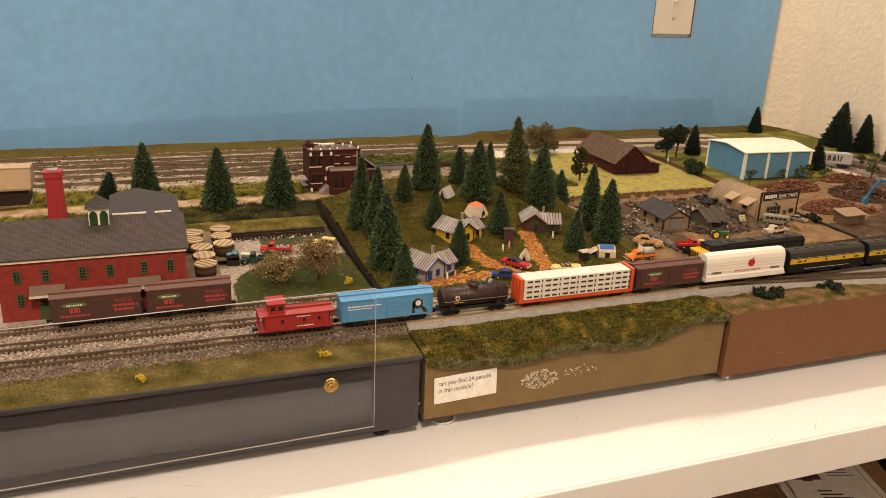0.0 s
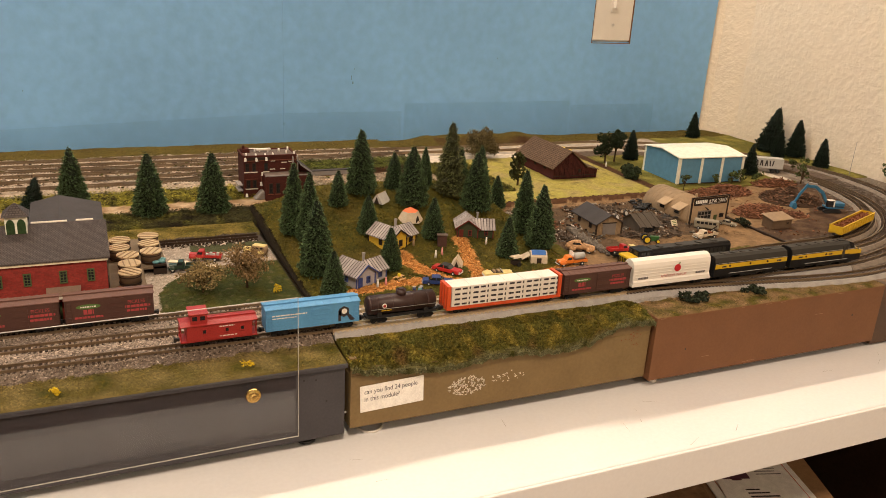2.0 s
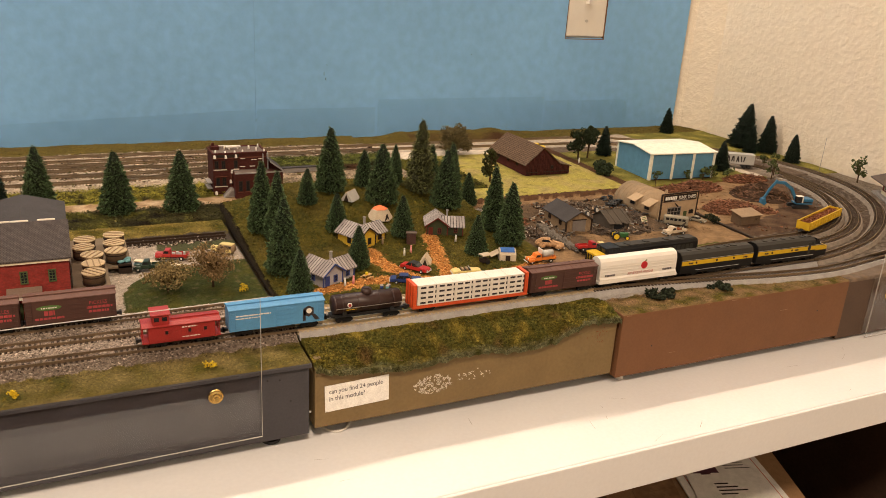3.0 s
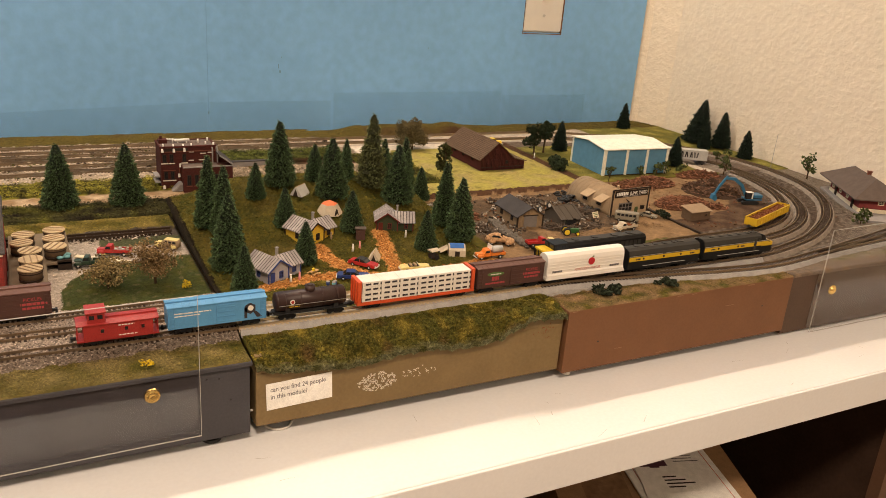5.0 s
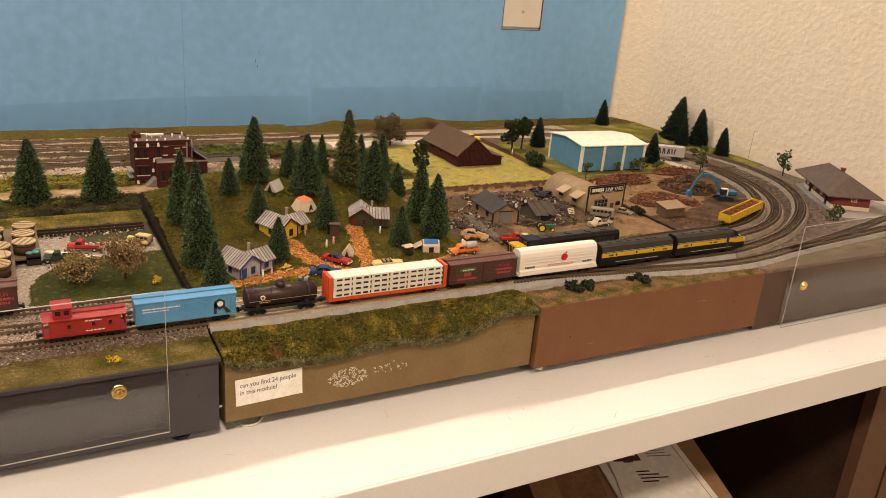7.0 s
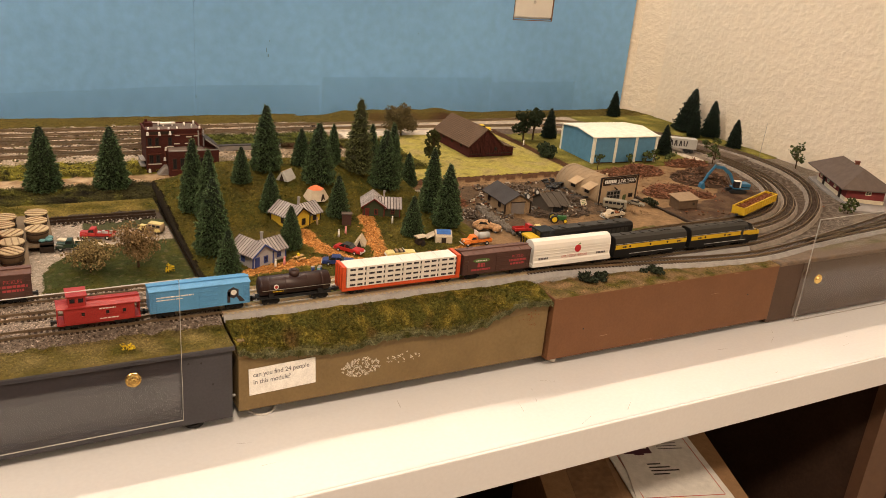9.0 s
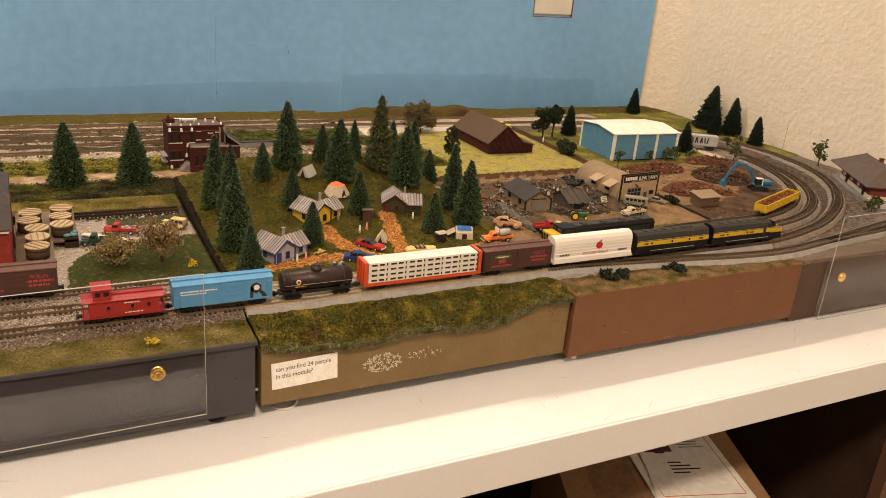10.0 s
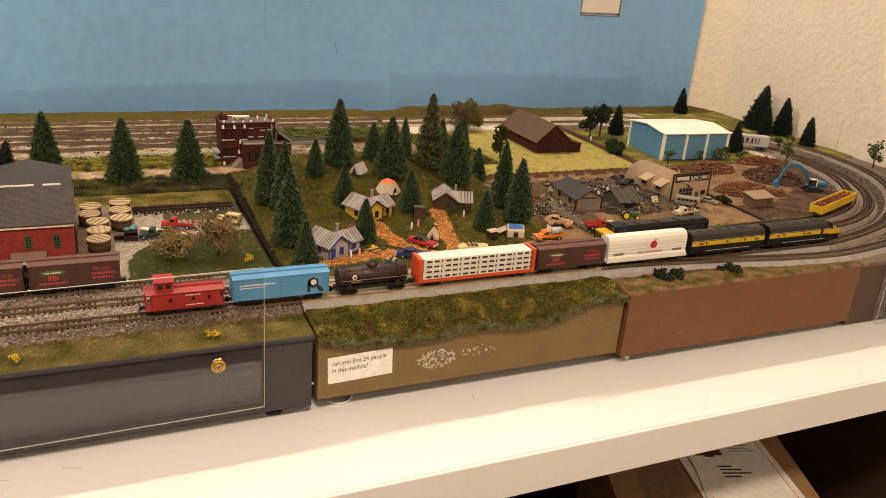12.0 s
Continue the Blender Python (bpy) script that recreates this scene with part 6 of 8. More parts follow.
def couplers(parent, L):
    for s in (-1, 1):
        bm = B(min(s * L / 2, s * (L / 2 + 0.0042)), max(s * L / 2, s * (L / 2 + 0.0042)), -0.0012, 0.0012, 0.0042, 0.0066)
        box(bm, s * (L / 2 + 0.0035) - 0.0009, s * (L / 2 + 0.0035) + 0.0009, -0.0020, 0.0020, 0.0036, 0.0070)
        part("coupler", bm, "black", parent)


def rails_along(parent, x0, x1, y, z, mat, r=0.0003):
    part("grab_rail", rod(bmesh.new(), (x0, y, z), (x1, y, z), r, None, 5), mat, parent)


def ladder(parent, x, y, z0, z1, mat, w=0.004):
    bm = bmesh.new()
    for k in (-w / 2, w / 2):
        rod(bm, (x + k, y, z0), (x + k, y, z1), 0.00022, None, 4)
    n = max(3, int((z1 - z0) / 0.003))
    for i in range(n):
        z = z0 + (z1 - z0) * (i + 0.5) / n
        rod(bm, (x - w / 2, y, z), (x + w / 2, y, z), 0.0002, None, 4)
    part("ladder", bm, mat, parent)


def boxcar(m, L, label, body, roof, ht=0.0275, group="", ribs=0, logo=""):
    th = thing("boxcar", label, "model boxcar", m, group)
    part("body", B(-L / 2, L / 2, -0.0092, 0.0092, 0.0062, ht - 0.0022, bevel=0.0003), body, th)
    bm = prism(bmesh.new(), [(-0.0098, ht - 0.0022), (0.0098, ht - 0.0022), (0.0098, ht - 0.0014), (0.0, ht), (-0.0098, ht - 0.0014)], "x", -L / 2 - 0.0006, L / 2 + 0.0006)
    part("roof", bm, roof, th)
    part("roof_walk", B(-L / 2 - 0.001, L / 2 + 0.001, -0.0018, 0.0018, ht, ht + 0.0009), roof, th)
    k = 13
    for i in range(1, k):
        x = -L / 2 + L * i / k
        part("roof_rib", prism(bmesh.new(), [(-0.0099, ht - 0.0013), (-0.0099, ht - 0.0010), (0, ht + 0.0004), (0.0099, ht - 0.0010), (0.0099, ht - 0.0013), (0, ht + 0.0001)], "x", x - 0.0004, x + 0.0004), roof, th)
    part("underframe", B(-L / 2 + 0.002, L / 2 - 0.002, -0.0060, 0.0060, 0.0050, 0.0063), "black", th)
    d = part("side_door", B(-L * 0.02, L * 0.17, -0.0098, -0.0092, 0.0068, ht - 0.0034), body, th)
    for i in range(4):
        part("door_rib", B(-L * 0.02, L * 0.17, -0.0101, -0.0097, 0.0088 + i * 0.0042, 0.0093 + i * 0.0042), body, d)
    for s in (-1, 1):
        ladder(th, s * (L / 2 - 0.003), -0.0096, 0.0068, ht - 0.003, body)
    for s in (-1, 1):
        truck(th, s * (L / 2 - 0.0125))
    couplers(th, L)
    return th


def on_track(x, y=0.0535, turn=0.0):
    return at(x, y, ZR, turn)


def bars(parent, y, z, x0, x1, n, h, mat, seed, wmin=0.0012, wmax=0.004):
    """Rows of unreadable print as plain bars."""
    rnd = random.Random(seed)
    x = x0
    bm = bmesh.new()
    while x < x1:
        w = rnd.uniform(wmin, wmax)
        box(bm, x, min(x1, x + w), y - 0.00012, y + 0.0001, z, z + h)
        x += w + 0.0006
    return part("print", bm, mat, parent)


# red caboose
L = 0.062
cb = thing("caboose", "bright red caboose with a cupola on the front track", "model caboose", on_track(-0.099))
part("body", B(-0.026, 0.0265, -0.0090, 0.0090, 0.0062, 0.0195, bevel=0.0003), "car_red", cb)
part("roof", prism(bmesh.new(), [(-0.0100, 0.0193), (0.0100, 0.0193), (0.0100, 0.0200), (0.004, 0.0215), (-0.004, 0.0215), (-0.0100, 0.0200)], "x", -L / 2, L / 2), "car_red", cb)
part("roof_walk", B(-0.008, L / 2, -0.0016, 0.0016, 0.0215, 0.0226), "car_red", cb)
cu = part("cupola", B(-0.0225, -0.0095, -0.0080, 0.0080, 0.0205, 0.0290, bevel=0.0003), "car_red", cb)
part("cupola_roof", B(-0.0238, -0.0082, -0.0092, 0.0092, 0.0288, 0.0300, bevel=0.0004), "car_red", cu)
for x in (-0.0192, -0.0130):
    part("pane", B(x - 0.0019, x + 0.0019, -0.0083, -0.0079, 0.0238, 0.0272), "pane", cu)
for x in (-0.012, 0.006, 0.0185):
    window(cb, pose(x, -0.0092, 0.0138), 0.0036, 0.0044, "car_red", "pane", 0, 0)
part("platform", B(-L / 2, L / 2, -0.0085, 0.0085, 0.0050, 0.0062), "car_red", cb)
for s in (-1, 1):
    bm = bmesh.new()
    for y in (-0.0080, -0.003, 0.003, 0.0080):
        rod(bm, (s * 0.0303, y, 0.006), (s * 0.0303, y, 0.0190), 0.00035, None, 5)
    rod(bm, (s * 0.0303, -0.0080, 0.0125), (s * 0.0303, 0.0080, 0.0125), 0.00035, None, 5)
    part("end_railing", bm, "car_red", cb)
    truck(cb, s * 0.0185)
bars(cb, -0.0092, 0.0080, 0.000, 0.014, 3, 0.0008, "lumber", 3)
bars(cb, -0.0092, 0.0165, 0.000, 0.012, 3, 0.0010, "lumber", 4)
couplers(cb, L)

# blue boxcar with a hexagon emblem
bb = boxcar(on_track(-0.020), 0.082, "light blue boxcar with a black hexagon emblem", "car_blue", "car_blue", 0.0275)
hexo = [(0.0268 + 0.0052 * math.cos(radians(60 * k + 30)), 0.0172 + 0.0052 * math.sin(radians(60 * k + 30))) for k in range(6)]
em = part("emblem", prism(bmesh.new(), hexo, "y", -0.0096, -0.0092), "ink", bb, "black hexagon emblem with a white centre")
part("emblem_centre", prism(bmesh.new(), [(0.0272 + 0.0026 * math.cos(radians(45 * k)), 0.0176 + 0.0026 * math.sin(radians(45 * k))) for k in range(8)], "y", -0.0098, -0.0095), "lumber", em)
part("emblem_leg", prism(bmesh.new(), [(0.0290, 0.0145), (0.0325, 0.0085), (0.0372, 0.0085), (0.0325, 0.0140)], "y", -0.0096, -0.0092), "ink", em)
part("emblem_stem", B(0.0218, 0.0242, -0.0096, -0.0092, 0.0085, 0.0185), "ink", em)
bars(bb, -0.0093, 0.0195, -0.036, -0.006, 4, 0.0010, "lumber", 5)
bars(bb, -0.0093, 0.0172, -0.036, -0.015, 4, 0.0008, "lumber", 6)

# brown tank car
tk = thing("tank_car", "dark brown tank car with a dome", "model tank car", on_track(0.063))
part("tank", rod(bmesh.new(), (-0.0305, 0, 0.0158), (0.0305, 0, 0.0158), 0.0088, None, 28), "tank_brown", tk, "", True)
for s in (-1, 1):
    bm = bmesh.new()
    ball(bm, (s * 0.0305, 0, 0.0158), 0.0088, 0.35, 1, 1, 18)
    part("tank_end", bm, "tank_brown", tk, "", True)
dm = part("dome", rod(bmesh.new(), (0, 0, 0.0225), (0, 0, 0.0282), 0.0048, 0.0046, 18), "tank_brown", tk, "", True)
part("hatch", rod(bmesh.new(), (0, 0, 0.0280), (0, 0, 0.0293), 0.0030, 0.0026, 12), "tank_brown", dm)
for x in (-0.024, -0.010, 0.010, 0.024):
    part("strap", rod(bmesh.new(), (x - 0.0005, 0, 0.0158), (x + 0.0005, 0, 0.0158), 0.0090, None, 28), "tank_brown", tk)
part("frame", B(-0.034, 0.034, -0.0045, 0.0045, 0.0052, 0.0072), "black", tk)
part("running_board", B(-0.032, 0.032, -0.0095, -0.0080, 0.0066, 0.0073), "black", tk)
for s in (-1, 1):
    part("saddle", B(s * 0.0225 - 0.002, s * 0.0225 + 0.002, -0.0078, 0.0078, 0.0066, 0.0110), "black", tk)
    truck(tk, s * 0.0225)
rails_along(tk, -0.031, 0.031, -0.0096, 0.0150, "steel")
part("round_mark", rod(bmesh.new(), (-0.0185, -0.0092, 0.0175), (-0.0185, -0.0084, 0.0175), 0.0022, None, 14), "lumber", tk)
part("round_mark_centre", rod(bmesh.new(), (-0.0185, -0.0094, 0.0175), (-0.0185, -0.0090, 0.0175), 0.0014, None, 12), "car_red", tk)
bars(tk, -0.0091, 0.0128, -0.0215, -0.012, 3, 0.0008, "gondola_yellow", 7)
couplers(tk, 0.069)

# bulkhead flat car with wrapped lumber
lc = thing("lumber_car", "orange-red bulkhead flat car loaded with white wrapped lumber", "model flat car", on_track(0.1665))
L = 0.122
part("deck", B(-L / 2, L / 2, -0.0092, 0.0092, 0.0052, 0.0082), "car_orange", lc)
for s in (-1, 1):
    bm = B(min(s * L / 2, s * (L / 2 - 0.0035)), max(s * L / 2, s * (L / 2 - 0.0035)), -0.0094, 0.0094, 0.0082, 0.0290, bevel=0.0002)
    for y in (-0.006, 0.0, 0.006):
        box(bm, min(s * (L / 2), s * (L / 2 + 0.0012)), max(s * (L / 2), s * (L / 2 + 0.0012)), y - 0.0006, y + 0.0006, 0.0082, 0.0280)
    part("bulkhead", bm, "car_orange", lc, "orange-red end bulkhead")
    truck(lc, s * (L / 2 - 0.016))
nb = 6
wb = (L - 0.0090) / nb
for i in range(nb):
    for j in range(4):
        xa = -L / 2 + 0.0045 + i * wb
        za = 0.0084 + j * 0.0050
        pk = part("lumber_pack", B(xa + 0.0001, xa + wb - 0.0002, -0.0090, 0.0090, za, za + 0.0048, bevel=0.0002), "lumber", lc, "white wrapped lumber pack")
        part("print", B(xa + wb * 0.16, xa + wb * 0.44, -0.0093, -0.0089, za + 0.0015, za + 0.0032), "ink", pk)
        part("print", B(xa + wb * 0.56, xa + wb * 0.82, -0.0093, -0.0089, za + 0.0015, za + 0.0032), "ink", pk)
        part("print", B(xa + wb * 0.93, xa + wb * 0.99, -0.0093, -0.0089, za + 0.0012, za + 0.0036), "ink", pk)
couplers(lc, L)

# brown reefer
def reefer(m, label, L=0.078):
    th = boxcar(m, L, label, "reefer_brown", "reefer_roof", 0.0290, "brown reefer cars")
    ov = [(-L * 0.24 + 0.0095 * math.cos(radians(20 * k)), 0.0205 + 0.0021 * math.sin(radians(20 * k))) for k in range(18)]
    e = part("green_oval", prism(bmesh.new(), ov, "y", -0.0096, -0.0092), "print_green", th, "faded green oval emblem")
    bars(e, -0.0097, 0.0199, -L * 0.24 - 0.006, -L * 0.24 + 0.006, 4, 0.0011, "lumber", 8, 0.0008, 0.0016)
    bars(th, -0.0093, 0.0135, -L * 0.24 - 0.004, -L * 0.24 + 0.004, 2, 0.0042, "print_red", 9, 0.0026, 0.0034)
    bars(th, -0.0093, 0.0100, -L * 0.24 - 0.011, -L * 0.24 + 0.011, 5, 0.0018, "print_red", 10)
    words("PICKLES", 0.0044, pose(L * 0.30, -0.00945, 0.0196, 90), "print_red", th, squeeze=0.9)
    bars(th, -0.0093, 0.0158, L * 0.30 - 0.011, L * 0.30 + 0.011, 5, 0.0022, "print_red", 11)
    bars(th, -0.0093, 0.0122, L * 0.30 - 0.008, L * 0.30 + 0.008, 5, 0.0020, "print_red", 12)
    return th


reefer(on_track(0.270), "brown refrigerator car with faded red lettering")
for x in (-0.2535, -0.1795):
    reefer(on_track(x, 0.1155), "brown pickle boxcar parked beside the factory", 0.070)

# white vinegar tank car
vc = thing("vinegar_car", "white wooden vinegar car with a red apple", "model tank car", on_track(0.363))
L = 0.101
prof = [(-0.0098, 0.0062), (0.0098, 0.0062), (0.0098, 0.0105), (0.0082, 0.0120), (0.0082, 0.0250), (0.0072, 0.0290), (0.0048, 0.0320), (0.0, 0.0332), (-0.0048, 0.0320), (-0.0072, 0.0290), (-0.0082, 0.0250), (-0.0082, 0.0120), (-0.0098, 0.0105)]
part("body", prism(bmesh.new(), prof, "x", -L / 2 + 0.001, L / 2 - 0.001), "white", vc)
part("skirt", B(-L / 2, L / 2, -0.0101, 0.0101, 0.0058, 0.0085), "white", vc)
bm = bmesh.new()
for z in (0.0150, 0.0185, 0.0220):
    box(bm, -L / 2 + 0.001, L / 2 - 0.001, -0.0086, -0.0081, z, z + 0.0006)
part("side_batten", bm, "white", vc)
ap = part("apple_mark", rod(bmesh.new(), (0.006, -0.0089, 0.0215), (0.006, -0.0082, 0.0215), 0.0040, None, 18), "apple", vc, "red apple emblem with a green leaf")
part("leaf", prism(bmesh.new(), [(0.006, 0.0254), (0.0080, 0.0275), (0.0092, 0.0268)], "y", -0.0089, -0.0083), "print_green", ap)
words("APPLE CIDER VINEGAR", 0.0040, pose(0.002, -0.0089, 0.0128, 90), "pink_print", vc, squeeze=0.82)
for x in (-0.037, 0.037):
    bars(vc, -0.0088, 0.0131, x - 0.006, x + 0.006, 3, 0.0020, "ink_grey", 13)
for s in (-1, 1):
    truck(vc, s * (L / 2 - 0.014))
part("underframe", B(-L / 2 + 0.004, L / 2 - 0.004, -0.005, 0.005, 0.0048, 0.0060), "black", vc)
couplers(vc, L)


def diesel(m, L, label, cab):
    """A streamlined diesel unit: black sides, yellow band, grey roof."""
    th = thing("diesel_locomotive", label, "model locomotive", m, "yellow and black diesels")
    nose = 0.019 if cab else 0.0
    body = [(-0.0094, 0.0052), (0.0094, 0.0052), (0.0094, 0.0215), (0.0078, 0.0260), (0.004, 0.0280), (-0.004, 0.0280), (-0.0078, 0.0260), (-0.0094, 0.0215)]
    part("body", prism(bmesh.new(), body, "x", -L / 2, L / 2 - nose), "loco_black", th)
    part("roof", prism(bmesh.new(), [(-0.0096, 0.0205), (-0.0096, 0.0216), (-0.0080, 0.0262), (-0.004, 0.0283), (0.004, 0.0283), (0.0080, 0.0262), (0.0096, 0.0216), (0.0096, 0.0205)], "x", -L / 2 + 0.0008, L / 2 - nose - 0.001), "loco_grey", th, "dark grey weathered roof")
    part("side_band", B(-L / 2 + 0.001, L / 2 - nose * 0.35, -0.0098, -0.0094, 0.0145, 0.0192), "loco_yellow", th, "yellow side band")
    part("side_band", B(-L / 2 + 0.001, L / 2 - nose * 0.35, 0.0094, 0.0098, 0.0145, 0.0192), "loco_yellow", th, "yellow side band")
    part("band_line", B(-L / 2 + 0.001, L / 2 - nose * 0.4, -0.0097, -0.0094, 0.0200, 0.0204), "silver", th)
    for f in (-0.30, -0.02, 0.22):
        part("porthole", rod(bmesh.new(), (f * L, -0.0102, 0.0170), (f * L, -0.0094, 0.0170), 0.0012, None, 12), "pane", th)
    for f in (-0.40, 0.36 if not cab else 0.02):
        bars(th, -0.0099, 0.0158, f * L, f * L + 0.006, 2, 0.0018, "ink", 14)
    for i in range(5):
        x = -L * 0.34 + i * L * 0.13
        part("roof_fan", rod(bmesh.new(), (x, 0, 0.0282), (x, 0, 0.0291), 0.0036, 0.0033, 16), "loco_grey", th)
    part("roof_hatch", B(L * 0.22, L * 0.30, -0.003, 0.003, 0.0282, 0.0293), "loco_grey", th)
    if cab:
        xs = L / 2 - nose
        side = [(xs, 0.0052), (L / 2, 0.0052), (L / 2 + 0.0004, 0.0120), (L / 2 - 0.0035, 0.0185), (xs + 0.0080, 0.0205), (xs + 0.0035, 0.0268), (xs, 0.0278)]
        part("nose", prism(bmesh.new(), side, "y", -0.0088, 0.0088), "loco_black", th, "sloping cab nose")
        part("nose_band", B(xs, L / 2 + 0.0008, -0.0093, 0.0093, 0.0125, 0.0178, bevel=0.0012), "loco_yellow", th)
        part("headlight", rod(bmesh.new(), (L / 2 - 0.004, 0, 0.0178), (L / 2 - 0.0008, 0, 0.0172), 0.0016, None, 12), "silver", th)
        for y in (-0.0042, 0.0042):
            w = part("windshield", B(-0.0032, 0.0032, -0.0003, 0.0003, -0.0024, 0.0024), "pane", th)
            w.matrix_basis = pose(xs + 0.0062, y, 0.0238, -38, 0, 90)
        part("cab_window", B(xs - 0.0065, xs - 0.0015, -0.0099, -0.0094, 0.0205, 0.0243), "pane", th)
        part("cab_door", B(xs - 0.0125, xs - 0.0085, -0.0099, -0.0094, 0.0070, 0.0240), "loco_grey", th)
    for s in (-1, 1):
        truck(th, s * (L / 2 - 0.020))
    part("fuel_tank", B(-0.012, 0.012, -0.0075, 0.0075, 0.0026, 0.0053), "black", th)
    rails_along(th, -L * 0.3, L * 0.3, -0.0101, 0.0085, "silver")
    couplers(th, L)
    return th


diesel(on_track(0.4705, 0.0540), 0.103, "black and yellow diesel booster unit", False)
diesel(on_track(0.5845, 0.0543), 0.111, "black and yellow streamlined diesel with a sloping nose", True)

# black hood locomotive on the inner track, nose towards the olive module
hl = thing("road_switcher", "black diesel with a yellow striped nose on the inner track", "model locomotive", at(0.4050, 0.0922, ZR, 1.3))
L = 0.146
part("frame", B(-L / 2, L / 2, -0.0090, 0.0090, 0.0056, 0.0086), "loco_black", hl)
part("hood", prism(bmesh.new(), [(-0.0088, 0.0086), (0.0088, 0.0086), (0.0088, 0.0245), (0.0066, 0.0275), (-0.0066, 0.0275), (-0.0088, 0.0245)], "x", -L / 2 + 0.0330, L / 2 - 0.002), "loco_black", hl)
part("hood_roof", B(-L / 2 + 0.0340, L / 2 - 0.003, -0.0060, 0.0060, 0.0275, 0.0284, bevel=0.0003), "loco_grey", hl)
part("cab", B(-L / 2 + 0.0140, -L / 2 + 0.0329, -0.0091, 0.0091, 0.0086, 0.0285, bevel=0.0006), "loco_black", hl)
no = part("nose", B(-L / 2 + 0.0010, -L / 2 + 0.0139, -0.0088, 0.0088, 0.0086, 0.0225, bevel=0.0006), "loco_yellow", hl, "yellow and black striped nose")
part("cab_panel", B(-L / 2 + 0.0143, -L / 2 + 0.0345, -0.0094, -0.0090, 0.0090, 0.0215), "loco_yellow", no)
for i in range(13):
    x = -L / 2 + 0.0006 + i * 0.0029
    lo, hi = x + 0.0046, x
    part("stripe", prism(bmesh.new(), [(min(lo, -L / 2 + 0.0345), 0.0090), (min(lo + 0.0013, -L / 2 + 0.0345), 0.0090), (min(hi + 0.0013, -L / 2 + 0.0345), 0.0214), (hi, 0.0214)], "y", -0.0097, -0.0087 if x < -L / 2 + 0.012 else -0.0093), "loco_black", no)
for i in range(6):
    y = -0.0084 + i * 0.0030
    part("front_stripe", prism(bmesh.new(), [(y, 0.0092), (y + 0.0013, 0.0092), (min(0.0086, y + 0.0043), 0.0205), (min(0.0080, y + 0.0030), 0.0205)], "x", -L / 2 + 0.0004, -L / 2 + 0.0012), "loco_black", no)
for y in (-0.0050, 0.0050):
    part("windshield", B(-L / 2 + 0.0135, -L / 2 + 0.0141, y - 0.003, y + 0.003, 0.0232, 0.0272), "pane", hl)
for x in (-L / 2 + 0.0190, -L / 2 + 0.0265):
    part("cab_window", B(x - 0.0024, x + 0.0024, -0.0095, -0.0090, 0.0228, 0.0265), "pane", hl)
part("plow", prism(bmesh.new(), [(-L / 2 - 0.0012, 0.0018), (-L / 2 + 0.0020, 0.0018), (-L / 2 + 0.0020, 0.0066), (-L / 2, 0.0066)], "y", -0.0085, 0.0085), "loco_black", hl)
for x in (-0.025, 0.002, 0.030, 0.052):
    part("roof_fan", rod(bmesh.new(), (x, 0, 0.0282), (x, 0, 0.0294), 0.0045, 0.0042, 16), "loco_grey", hl)
for k in range(7):
    part("side_grille", B(0.022 + k * 0.0062, 0.0268 + k * 0.0062, -0.0091, -0.0087, 0.0170, 0.0225), "loco_grey", hl)
part("round_mark", rod(bmesh.new(), (-0.0325, -0.0096, 0.0175), (-0.0325, -0.0087, 0.0175), 0.0026, None, 16), "lumber", hl, "round white emblem")
for x in (-0.026, -0.0235, -0.021):
    part("number_bar", B(x, x + 0.0014, -0.0091, -0.0087, 0.0185, 0.0215), "stone_grey", hl)
for x in (0.006, 0.0115):
    part("letter_bar", B(x, x + 0.0040, -0.0091, -0.0087, 0.0180, 0.0215), "silver", hl)
part("fuel_tank", B(-0.016, 0.016, -0.0084, 0.0084, 0.0024, 0.0057), "loco_black", hl)
part("tank_badge", B(-0.013, 0.008, -0.0088, -0.0083, 0.0034, 0.0054), "car_red", hl, "red painted tank side")
for s in (-1, 1):
    truck(hl, s * 0.050)
couplers(hl, L)
rails_along(hl, -L / 2 + 0.036, L / 2 - 0.004, -0.0095, 0.0128, "loco_grey")
for k in range(9):
    x = -L / 2 + 0.038 + k * 0.0128
    part("handrail_post", rod(bmesh.new(), (x, -0.0095, 0.0085), (x, -0.0095, 0.0130), 0.0003, None, 5), "loco_grey", hl)

# yellow gondola with scrap
gn = thing("gondola", "yellow gondola loaded with rusty scrap", "model gondola", at(0.7495, 0.1508, ZR, 21.0, 0.91))
L = 0.128
part("floor", B(-L / 2, L / 2, -0.0088, 0.0088, 0.0052, 0.0070), "gondola_yellow", gn)
for y in (-0.0092, 0.0088):
    sd = part("side", B(-L / 2, L / 2, y, y + 0.0006, 0.0052, 0.0165), "gondola_yellow", gn)
    for i in range(13):
        x = -L / 2 + 0.004 + i * (L - 0.008) / 12
        part("stake", B(x - 0.0006, x + 0.0006, y - 0.0006 if y < 0 else y + 0.0006, y if y < 0 else y + 0.0012, 0.0056, 0.0160), "gondola_yellow", sd)
    part("top_rail", B(-L / 2, L / 2, y - 0.0005, y + 0.0011, 0.0160, 0.0170), "gondola_yellow", sd)
for s in (-1, 1):
    part("end", B(min(s * L / 2, s * (L / 2 - 0.0008)), max(s * L / 2, s * (L / 2 - 0.0008)), -0.0088, 0.0088, 0.0052, 0.0168), "gondola_yellow", gn)
    truck(gn, s * (L / 2 - 0.018))
rnd = random.Random(5)
bm = bmesh.new()
